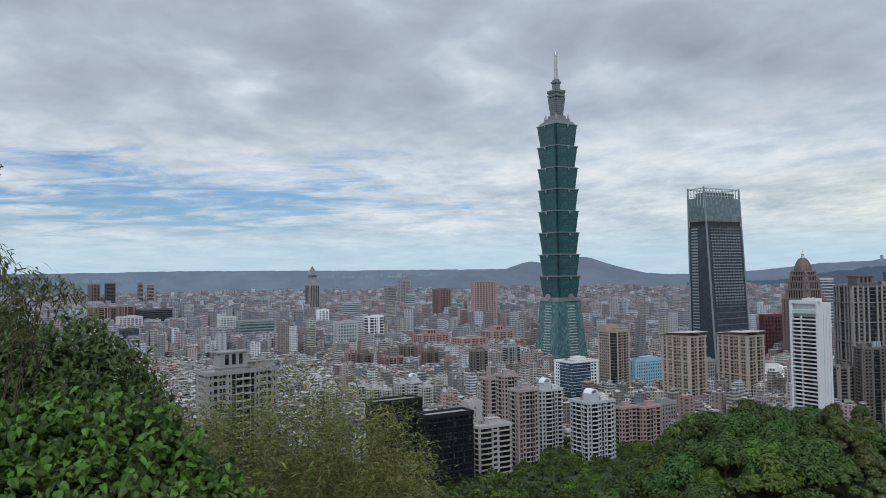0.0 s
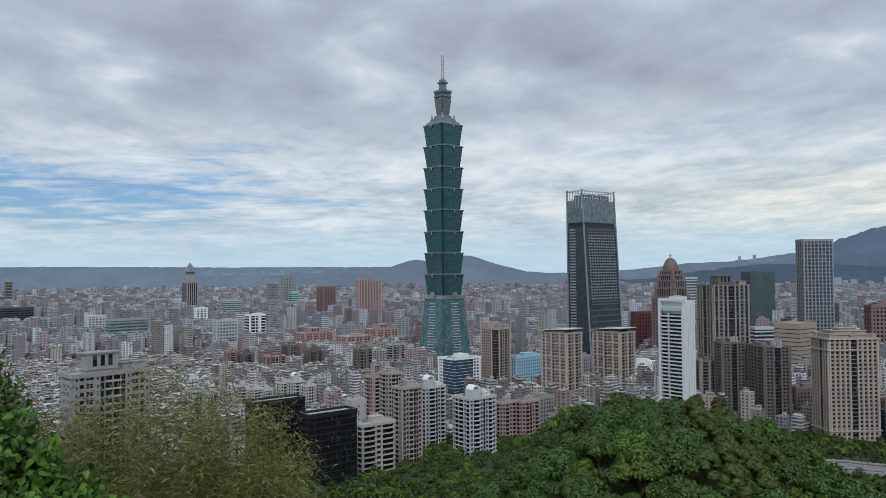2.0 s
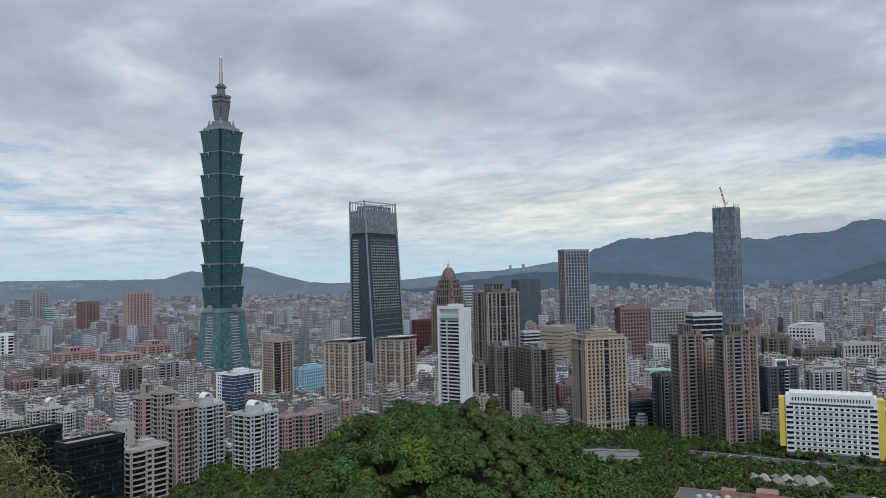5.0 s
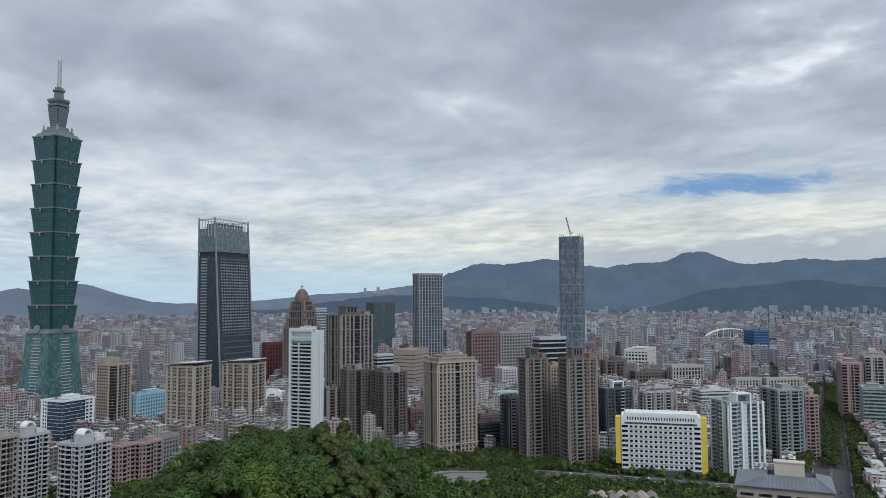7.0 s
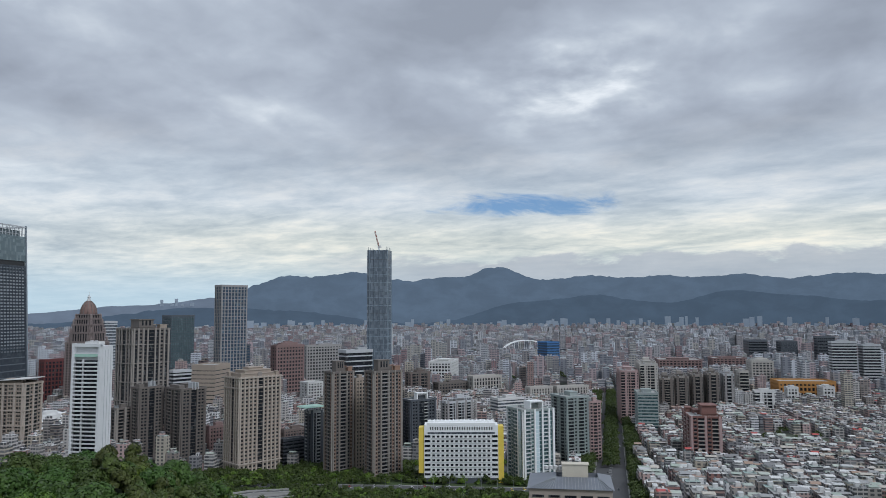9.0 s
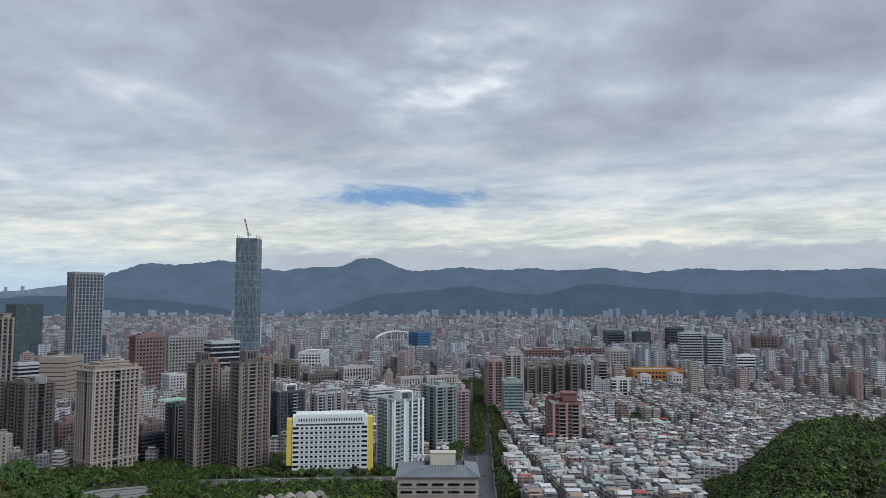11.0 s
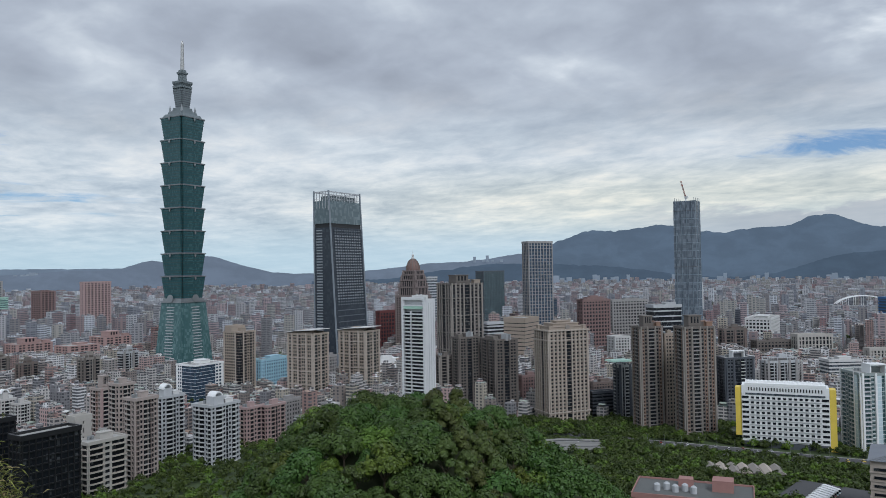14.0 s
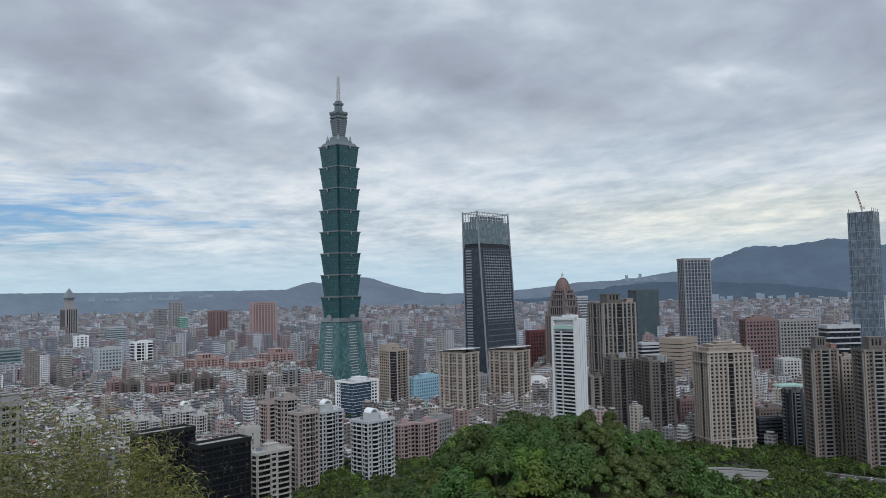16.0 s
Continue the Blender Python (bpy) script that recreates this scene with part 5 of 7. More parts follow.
def white_hospital(x, y, z, rz):
    """Long white slab with rows of square windows and yellow end panels."""
    root = thing("office_slab", (x, y, z), rz, "white tiled office slab with square windows and yellow end panels", "building")
    L, d, h = 66.0, 20.0, 46.0
    put("body", box_mesh("body", [(0, 0, 6 + h / 2, L, d, h), (0, 1.5, 3, L - 6, d - 2, 6)], WHITE), root)
    put("plinth", box_mesh("plinth", [(0, -0.4, 3.0, L - 2, d, 5.6)], SLATE), root, label="dark glazed ground floor")
    pane = box_mesh("window", [(0, 0, 0, 2.3, 0.5, 1.7)], WIN_DARK)
    lip = box_mesh("ledge", [(0, -d / 2 - 0.35, 0, L - 12, 0.8, 0.5)], OFFWHITE)
    for r in range(9):
        for i in range(13):
            put("window", pane, root, (-24.6 + 4.1 * i, -d / 2 - 0.05, 9.0 + 4.15 * r))
        put("ledge", lip, root, (0, 0, 7.4 + 4.15 * r))
        for s in (-1, 1):
            put("corner_window", box_mesh("corner_window", [(s * 30.0, -d / 2 - 0.05, 9.2 + 4.15 * r, 5.0, 0.6, 1.9)], WIN_DARK), root)
    put("window_band", box_mesh("window_band", [(0, -d / 2 - 0.1, 45.3, L - 6, 0.5, 1.5)], WIN_GREY), root)
    slot = box_mesh("roof_slot", [(0, -d / 2 - 0.1, 49.4, 0.8, 0.5, 2.6)], WIN_DARK)
    for i in range(26):
        put("roof_slot", slot, root, (-27.5 + 2.2 * i, 0, 0))
    put("parapet", box_mesh("parapet", [(0, -d / 2 + 0.3, 53, L * 0.93, 0.6, 2.4), (0, d / 2 - 0.3, 53, L * 0.93, 0.6, 2.4)] + [(-28 + 3.5 * i, 0, 54.6, 1.0, 8, 1.4) for i in range(17)], WHITE), root)
    for s, zz, hh in ((-1, 30, 40), (1, 25.5, 51)):
        put("end_panel", box_mesh("end_panel", [(s * (L / 2 + 2.6), -3.0, zz, 4.8, 12, hh)], YELLOW), root, label="yellow end panel")


white_hospital(546, 422, 7, -52)


def ring_roof_building(x, y, z, rz):
    """Nearby institute with a metal hip roof round a sunken court and a cream plant room."""
    root = thing("institute_building", (x, y, z), rz, "beige tiled institute with grey metal roof and cream plant room", "building")
    wall = mat("beige_tile", (0.40, 0.345, 0.30))
    L, d, h = 46.0, 38.0, 26.0
    put("wall", box_mesh("walls", [(0, 0, h / 2, L, d, h)], wall), root)
    for r in range(5):
        for i in range(5):
            put("window", box_mesh("window", [(-18 + 9 * i, -d / 2 - 0.1, 5 + 4.2 * r, 6.6, 0.5, 1.3)], WIN_DARK), root)
        for i in range(4):
            put("window", box_mesh("window", [(-L / 2 - 0.1, -12 + 8 * i, 5 + 4.2 * r, 0.5, 5.0, 1.3)], WIN_DARK), root)
        put("sill_band", box_mesh("sill_band", ring_boxes(L / 2, d / 2, 3.4 + 4.2 * r, 0.6, 0.35), wall), root)
    metal = mat("standing_seam_roof", (0.20, 0.215, 0.245), 0.45, 0.3)
    inner = [(-8, -2, 0), (16, -2, 0), (16, 11, 0), (-8, 11, 0)]
    o, i0 = square(L / 2 + 1.2, h, 0, d / 2 + 1.2), [(px, py, h + 3.0) for px, py, _ in inner]
    low = [(px, py, h + 1) for px, py, _ in inner]
    put("roof", mesh_of("roof", *loft([o, i0, low], False), metal), root)
    for k in range(26):
        u = -23 + 46 * k / 25
        put("roof_seam", mesh_of("roof_seam", *loft([[(u - 0.12, -d / 2 - 1.1, h + 0.1), (u + 0.12, -d / 2 - 1.1, h + 0.1), (u + 0.12, -d / 2 - 1.1, h + 0.35), (u - 0.12, -d / 2 - 1.1, h + 0.35)], [(max(-8, min(16, u)) - 0.12, -2, h + 2.95), (max(-8, min(16, u)) + 0.12, -2, h + 2.95), (max(-8, min(16, u)) + 0.12, -2, h + 3.25), (max(-8, min(16, u)) - 0.12, -2, h + 3.25)]]), STEEL), root)
    put("court", box_mesh("court", [(4, 4.5, h + 0.8, 24, 13, 0.5)], SLATE), root)
    put("plant_room", box_mesh("plant_room", [(3, 3.5, h + 5, 15, 6.5, 9), (3, 3.5, h + 9.7, 15.8, 7.2, 0.5)], mat("cream_render", (0.58, 0.53, 0.44))), root)
    for k in range(4):
        put("roof_fan", mesh_of("roof_fan", *tube(1.3, 1.3, 0, 2.0, 10), OFFWHITE), root, (-14 + 2.8 * k, 9, h + 5))


ring_roof_building(394, 224, 35, -60)


def pink_rooftop(x, y, z, rz):
    root = thing("school_building", (x, y, z), rz, "salmon pink low building with roof tanks at the forest edge", "building")
    L, d, h = 56.0, 30.0, 16.0
    put("wall", box_mesh("walls", [(0, 0, h / 2, L, d, h)], mat("salmon_render", (0.34, 0.185, 0.165))), root)
    put("parapet", box_mesh("parapet", ring_boxes(L / 2, d / 2, h, 2.6, 0.5), mat("salmon_render", (0.34, 0.185, 0.165))), root)
    put("roof", box_mesh("roof", [(0, 0, h + 0.2, L, d, 0.4)], mat("dark_roof_felt", (0.12, 0.125, 0.12))), root)
    put("roof_house", box_mesh("roof_house", [(14, 5, h + 3, 10, 9, 6), (-4, 8, h + 2.2, 7, 6, 4.4)], mat("salmon_render", (0.34, 0.185, 0.165))), root)
    for k in range(5):
        put("water_tank", mesh_of("water_tank", *joined([tube(1.6, 1.6, 0, 3.0, 12), tube(1.6, 0.6, 3.0, 3.8, 12)]), SILVER), root, (-17 + 4.4 * k, -5 + 3 * (k % 2), h + 0.4))
    for r in range(3):
        put("window_strip", box_mesh("window_strip", [(-20 + 5.0 * i, -d / 2 - 0.1, 4 + 4.4 * r, 4.2, 0.5, 1.8) for i in range(9)], WIN_DARK), root)


pink_rooftop(287, 276, 31, -50)


def arch_bridge(x, y, rz):
    root = thing("arch_bridge", (x, y, 0), rz, "white steel arch bridge far across the plain", "bridge")
    for s in (-7, 7):
        arc = [(95 * math.cos(math.pi * i / 20), 8 + 44 * math.sin(math.pi * i / 20)) for i in range(21)]
        rings = [[(u, s - 1.6, w - 1.6), (u, s + 1.6, w - 1.6), (u, s + 1.6, w + 1.6), (u, s - 1.6, w + 1.6)] for u, w in arc]
        put("arch", mesh_of("arch", *loft(rings), WHITE), root)
    put("deck", box_mesh("deck", [(0, 0, 9, 260, 20, 3)], OFFWHITE), root)
    for i in range(1, 12):
        u = 95 * math.cos(math.pi * i / 12)
        put("hanger", box_mesh("hanger", [(u, s, (9 + 8 + 44 * math.sin(math.pi * i / 12)) / 2, 0.8, 0.8, 44 * math.sin(math.pi * i / 12)) for s in (-7, 7)], WHITE), root)


arch_bridge(2420, 1560, -33)


def mint_roof(x, y, z, rz):
    root = thing("roof_pavilion", (x, y, z), rz, "mint green roof canopy on a dark apartment block", "roof")
    put("canopy", mesh_of("canopy", *loft([square(12, 0, 0, 9), square(11, 1.4, 0, 8)]), GREENROOF), root)
    post = box_mesh("post", [(0, 0, -2, 0.7, 0.7, 4)], SLATE)
    for sx in (-8, 8):
        for sy in (-6, 6):
            put("post", post, root, (sx, sy, 0))


mint_roof(529, 607, 62, -11)


def winged_hall(x, y, rz):
    """White curved-roof entertainment hall glimpsed between towers."""
    root = thing("hall", (x, y, 0), rz, "white winged hall with dark glass base between towers", "building")
    put("base", box_mesh("base", [(0, 0, 10, 70, 40, 20)], SLATE), root)
    put("wing", mesh_of("wing", *loft([[(-38, -22, 20), (38, -22, 26), (38, -22, 27.5), (-38, -22, 22)], [(-34, 20, 33), (34, 20, 34), (34, 20, 35.5), (-34, 20, 35)]]), WHITE), root)
    put("roof_drum", mesh_of("roof_drum", *joined([tube(13, 12, 30, 36, 24), tube(9, 8, 36, 40, 24)]), OFFWHITE), root)


winged_hall(425, 975, 15)


# ---- roads through the park ----
ASPHALT = mat("asphalt", (0.075, 0.075, 0.078), 0.85, vary=0.2, scale=0.05, fine=0.6)
KERB = mat("road_concrete", (0.30, 0.295, 0.285))
PAINT = mat("road_paint", (0.7, 0.7, 0.68), 0.6)


def road_strip(name, pts, width, lift, label, rail=False, thick=0.5):
    root = thing(name, (0, 0, 0), 0, label, "road", kind="structure")
    left, right = [], []
    for i, p in enumerate(pts):
        a, b = Vector(pts[max(i - 1, 0)]), Vector(pts[min(i + 1, len(pts) - 1)])
        t = (b - a).normalized()
        nrm = Vector((-t.y, t.x))
        c = Vector(p)
        left.append(c + nrm * width / 2), right.append(c - nrm * width / 2)
    z = [plain(*p) + (lift[i] if isinstance(lift, list) else lift) for i, p in enumerate(pts)]
    rings = [[(l.x, l.y, h - thick), (r.x, r.y, h - thick), (r.x, r.y, h), (l.x, l.y, h)] for l, r, h in zip(left, right, z)]
    put("carriageway", mesh_of("carriageway", *loft(rings), ASPHALT), root)
    for side in (left, right):
        kr = []
        for p, c, h in zip(side, pts, z):
            o = (Vector(c) - p).normalized() * 0.5
            k = 1.1 if rail else 0.25
            kr.append([(p.x - o.x, p.y - o.y, h - thick - 0.2), (p.x + o.x, p.y + o.y, h - thick - 0.2), (p.x + o.x, p.y + o.y, h + k), (p.x - o.x, p.y - o.y, h + k)])
        put("parapet" if rail else "kerb", mesh_of("kerb", *loft(kr), KERB), root)
    dash = []
    for i in range(len(pts) - 1):
        a, b = Vector(pts[i]), Vector(pts[i + 1])
        n = max(1, int((b - a).length / 9))
        for k in range(n):
            q = a.lerp(b, (k + 0.3) / n)
            dash.append((q.x, q.y, z[i] + (z[i + 1] - z[i]) * (k + 0.3) / n + 0.03, 0.5, 3.0, 0.04))
    put("lane_marks", box_mesh("lane_marks", dash, PAINT), root, kind="stuff")
    return root


def polar(az, d):
    return (d * math.sin(radians(az)), d * math.cos(radians(az)))


AVE = [(x, x * 0.4965 + 4) for x in (470, 560, 650, 760, 900, 1100, 1300, 1500)]
road_strip("road", AVE, 30, 0.6, "wide grey avenue running north between trees")
road_strip("road", [polar(36, 706), polar(43, 668), polar(49, 652), polar(55, 642), polar(60, 650)], 20, 0.6, "grey road with lane marks in front of the office slab")
road_strip("road", [polar(44, 634), polar(50, 626), polar(57, 618)], 7, 0.6, "narrow grey park road below the office slab")
road_strip("flyover", [polar(31.0, 545), polar(32.0, 570), polar(33.2, 592), polar(34.8, 610), polar(36.8, 621), polar(39.6, 626)], 10, [5, 6, 7, 7, 7, 6], "curved grey concrete flyover ramp among trees", True, 1.2)
road_strip("flyover", [polar(33.6, 578), polar(35.2, 594), polar(37.0, 604), polar(39.8, 610)], 8, [4, 5, 5, 5], "lower curved concrete ramp beside the flyover", True, 1.2)
FLY_PIER = mesh_of("pier", *tube(1.2, 1.0, 0, 16, 10), KERB)
for az, d in ((32.0, 570), (33.2, 592), (34.8, 610), (36.8, 621)):
    x, y = polar(az, d)
    tagged(put("flyover_pier", FLY_PIER, None, (x, y, plain(x, y) - 11)), "round concrete pier under the flyover ramp", "pier", "flyover piers")


# ---- vehicles ----
def bus(x, y, z, rz, stripe):
    root = thing("bus", (x, y, z), rz, "parked white coach with dark windows and coloured stripe", "bus", "parked coaches")
    put("body", box_mesh("body", [(0, 0, 1.85, 11.5, 2.5, 2.7), (0, 0, 3.3, 10.6, 2.2, 0.3)], WHITE), root)
    put("side_windows", box_mesh("side_windows", [(0, 0, 2.35, 10.6, 2.56, 0.9), (-5.72, 0, 2.2, 0.1, 2.2, 1.3)], WIN_DARK), root)
    put("stripe", box_mesh("stripe", [(0, 0, 1.2, 11.56, 2.56, 0.35)], stripe), root)
    for sx in (-3.6, 3.4):
        for sy in (-1.1, 1.1):
            t = tube(0.5, 0.5, -0.15, 0.15, 12)
            put("wheel", mesh_of("wheel", [(px, pz, py) for px, py, pz in t[0]], [tuple(reversed(g)) for g in t[1]], BLACK), root, (sx, sy, 0.5))


lot = polar(54.6, 486)
CO_LOT = (math.cos(radians(20)), math.sin(radians(20)))
tagged(put("parking_lot", box_mesh("parking_lot", [(0, 0, 0, 60, 44, 1.0)], ASPHALT), None, (lot[0], lot[1], plain(*lot) + 0.8), 20), "grey asphalt coach park among trees", "parking lot", kind="structure")
BUSRED = mat("bus_red", (0.5, 0.05, 0.05), 0.4)
for k in range(9):
    bx, by = lot[0] - 20 * CO_LOT[0] + k * 4.2 * CO_LOT[0], lot[1] - 20 * CO_LOT[1] + k * 4.2 * CO_LOT[1]
    bus(bx, by, plain(*lot) + 1.3, 20 + 62, BUSRED if k % 3 == 0 else WIN_SKY)


def car(x, y, z, rz, paint):
    root = thing("car", (x, y, z), rz, "small car driving lane of the avenue, glossy paint", "car", "cars on the roads")
    body = [[(-2.1, -0.85, 0.3), (-2.1, 0.85, 0.3), (-2.1, 0.85, 0.85), (-2.1, -0.85, 0.85)], [(2.1, -0.85, 0.3), (2.1, 0.85, 0.3), (2.1, 0.85, 0.75), (2.1, -0.85, 0.75)]]
    put("body", mesh_of("body", *loft(body), paint), root)
    put("cabin", mesh_of("cabin", *loft([square(1.45, 0.8, 0, 0.8), square(0.95, 1.45, 0, 0.66)]), WIN_DARK), root)
    put("roof", box_mesh("roof", [(0, 0, 1.47, 1.8, 1.25, 0.06)], paint), root)


PAINTS = [WHITE, SILVER, SLATE, BLACK, WHITE, YELLOW, mat("car_red", (0.35, 0.03, 0.03), 0.3)]
crng = random.Random(12)
for k in range(36):
    q = crng.uniform(500, 1300)
    lane = crng.choice((-10, -6.5, -3, 3, 6.5, 10))
    cx, cy = q, q * 0.4965 + 4
    car(cx - lane * 0.445, cy + lane * 0.896, plain(cx, cy) + 0.65, 26.4 + (180 if lane > 0 else 0), crng.choice(PAINTS))
for k in range(16):
    q = k / 15
    px, py = polar(43 + 14 * q, 668 - 24 * q + (3.5 if k % 2 else -4))
    car(px, py, plain(px, py) + 0.65, -40 + 90 + crng.uniform(-4, 4), crng.choice(PAINTS))


SOFT_WHITE = mat("soft_white_paint", (0.66, 0.67, 0.68), 0.5, vary=0.08)


def slim_white_tower(x, y, z, rz, b, a, h):
    """White slab tower: balconies across the whole south face, blind white end."""
    root = thing("apartment_tower", (x, y, z), rz, "slender white apartment tower with continuous balconies and blind end", "building")
    put("body", box_mesh("body", [(0.6, 0, h / 2, b - 1.2, a, h)], SOFT_WHITE), root)
    put("glazing", box_mesh("glazing", [(-b / 2 + 0.35, 0, h / 2 - 4, 1.2, a - 4.5, h - 14)], WIN_DARK), root)
    n = 35
    slab = box_mesh("balcony", [(-b / 2 - 1.0, 0, 0, 2.4, a - 3.5, 0.5), (-b / 2 - 2.1, 0, 0.55, 0.2, a - 3.5, 0.8)], SOFT_WHITE)
    for i in range(n):
        put("balcony", slab, root, (0, 0, 6 + (h - 16) * i / n))
    for s in (-1, 1):
        put("side_fin", box_mesh("side_fin", [(-b / 2 - 0.8, s * (a / 2 - 0.9), h / 2 + 1, 3.4, 1.8, h + 2)], SOFT_WHITE), root)
    put("mid_fin", box_mesh("mid_fin", [(-b / 2 - 0.6, a * 0.12, h / 2 - 4, 2.6, 0.5, h - 12)], SOFT_WHITE), root)
    put("top_frame", box_mesh("top_frame", [(-b / 2 - 0.6, 0, h + 0.6, 3.0, a, 2.6), (-b / 2 - 0.6, 0, h - 5.5, 2.4, a - 3, 0.8)], SOFT_WHITE), root)
    put("green_glass_rail", box_mesh("green_glass_rail", [(-b / 2 - 1.6, 0, h - 7.2, 0.2, a - 4, 2.4)], GREENROOF), root)
    for i in range(3):
        put("end_groove", box_mesh("end_groove", [(-b * 0.2 + i * b * 0.25, -a / 2 - 0.02, h / 2, 0.35, 0.3, h - 6)], SILVER), root)
    put("roof_house", box_mesh("roof_house", [(b * 0.1, 0, h + 1.6, b * 0.5, a * 0.5, 3.2)], OFFWHITE), root)
    for s in (-2.2, 1.8):
        put("dish", mesh_of("dish", *tube(0.4, 1.5, 0, 0.8, 12), SOFT_WHITE), root, (0, s, h + 3.3))


slim_white_tower(288, 588, 11, 30, 14.5, 24, 124)


def striped_shed(x, y, z, rz):
    root = thing("market_shed", (x, y, z), rz, "row of low sheds with pale and rusty gabled sheet roofs", "shed")
    for i in range(7):
        u = -21 + 7 * i
        put("gable_roof", mesh_of("gable_roof", *loft([[(u - 3.3, -11, 4), (u, -11, 6), (u + 3.3, -11, 4), (u, -11, 3.8)], [(u - 3.3, 11, 4), (u, 11, 6), (u + 3.3, 11, 4), (u, 11, 3.8)]]), CREAM if i % 2 else PALE_TAUPE), root)
    put("wall", box_mesh("wall", [(0, 0, 1.9, 46, 20, 3.8)], BROWN), root)


striped_shed(*polar(49.6, 545), 19, -40)


def street_lamp(x, y, z, rz):
    root = thing("street_lamp", (x, y, z), rz, "grey steel street lamp beside the road", "lamp", "street lamps")
    put("pole", mesh_of("pole", *tube(0.16, 0.09, 0, 9.5, 6), STEEL), root)
    put("arm", box_mesh("arm", [(0.9, 0, 9.5, 1.9, 0.12, 0.12)], STEEL), root)
    put("lamp_head", box_mesh("lamp_head", [(1.9, 0, 9.45, 0.7, 0.3, 0.16)], OFFWHITE), root)


for i in range(14):
    px, py = polar(43 + 1.2 * i, 668 - 24 * (i / 14) - 12)
    street_lamp(px, py, plain(px, py), 60)


# ---- ordinary blocks of the plain, laid out along the street grid ----
CO, SI = math.cos(radians(30)), math.sin(radians(30))
for _az in range(30, 62, 2):
    FOOT.append((*polar(_az, 690 - (_az - 30) * 1.6), 13 if _az < 44 else 19))
for _az in range(44, 59, 2):
    FOOT.append((*polar(_az, 666 - (_az - 30) * 1.6), 13))
for _az, _d in ((31, 545), (32, 570), (33.2, 592), (34.8, 610), (36.8, 615), (38.6, 618), (36, 595), (34, 575), (35, 580), (37, 590)):
    FOOT.append((*polar(_az, _d), 11))
FOOT.append((lot[0], lot[1], 34))
FOOT.append((288, 588, 22))
FIXED = np.array(FOOT)


def free(x, y, r):
    """Whether no named building stands within r."""
    return bool(np.all((FIXED[:, 0] - x) ** 2 + (FIXED[:, 1] - y) ** 2 > (FIXED[:, 2] * 0.86 + r) ** 2))


def on_avenue(x, y, half):
    return 300 < x < 1350 and abs(y - 0.4965 * x - 4) * 0.896 < half


def park(x, y):
    """The wooded foot of the hill and the green patches."""
    d, az = math.hypot(x, y), math.degrees(math.atan2(x, y))
    if 25 < az < 59 and d < 800:
        return True
    if az < 60 and d < 745 - (70 if az < 12 else 0) - (110 if az < -6 else 0):
        return True
    if d < (575 if az < 62.5 else 480):
        return True
    return 14 < az < 26 and 1150 < d < 1500 and noise.noise((x * 0.004, y * 0.004, 2)) > -0.05


SHEET = bpy.data.materials.new("roof_sheets")
SHEET.use_nodes = True


def sheet_material():
    w = Tree(SHEET.node_tree)
    co = w.n("ShaderNodeTexCoord").outputs["Object"]
    r = w.math("FRACT", w.math("ADD", w.n("ShaderNodeNewGeometry").outputs["Random Per Island"], w.n("ShaderNodeObjectInfo").outputs["Random"]))
    col = w.ramp(r, (0.0, (0.52, 0.53, 0.52)), (0.12, (0.36, 0.42, 0.36)), (0.24, (0.66, 0.66, 0.64)), (0.38, (0.20, 0.20, 0.20)), (0.50, (0.44, 0.48, 0.42)), (0.62, (0.50, 0.46, 0.40)), (0.74, (0.32, 0.32, 0.32)), (0.90, (0.36, 0.25, 0.19)), (0.965, (0.45, 0.07, 0.06)))
    for n in SHEET.node_tree.nodes:
        if n.type == "VALTORGB":
            n.color_ramp.interpolation = "CONSTANT"
    st = w.noise(co, 0.25, 5.0, 0.7)
    col = w.mix(w.step(st, 0.5, 0.85), col, (0.20, 0.17, 0.15, 1))
    bs = w.n("ShaderNodeBsdfPrincipled", Base_Color=col, Roughness=0.5, Metallic=0.0)
    w.n("ShaderNodeOutputMaterial", Surface=bs.outputs[0])


sheet_material()


def sheet_roof(u, v, z, sx, sy, rise):
    """Low arched sheet roof as eight quads, ridge along y."""
    vs, fs = [], []
    n = 4
    for s in (-1, 1):
        for i in range(n + 1):
            q = i / n
            vs.append((u + sx * (q - 0.5), v + s * sy / 2, z + rise * math.sin(math.pi * q)))
    for i in range(n):
        fs.append((i, i + 1, n + 2 + i, n + 1 + i))
    fs.append((0, n, 2 * n + 1, n + 1))
    return np.array(vs), np.array(fs)


def apartment_house(u, v, z, sx, sy, h, rng):
    x, y = u * CO - v * SI, u * SI + v * CO
    root = thing("apartment_house", (x, y, z), 30, HOUSE_LABELS[rng.randrange(4)], "house", "low apartment houses")
    put("wall", box_mesh("wall", [(0, 0, h / 2 - 1, sx, sy, h + 2)], TOWN_OBJ), root)
    if rng.random() < 0.75:
        put("roof_sheet", mesh_of("roof_sheet", *sheet_roof(rng.uniform(-0.4, 0.4), 0, h + rng.uniform(0.3, 2.6), sx * rng.uniform(0.8, 1.02), sy * rng.uniform(0.7, 1.0), rng.uniform(0.4, 1.6)), SHEET), root)
        put("roof_storey", box_mesh("roof_storey", [(0, 0, h + 0.2, sx * 0.8, sy * 0.7, 1.0)], OFFWHITE), root)
    else:
        put("roof_house", box_mesh("roof_house", [(sx * 0.2, 0, h + 1.5, sx * 0.4, sy * 0.35, 3.0)], OFFWHITE), root)
    for k in range(rng.randint(0, 2)):
        put("water_tank", TANK, root, (rng.uniform(-0.4, 0.4) * sx, rng.uniform(-0.4, 0.4) * sy, h))


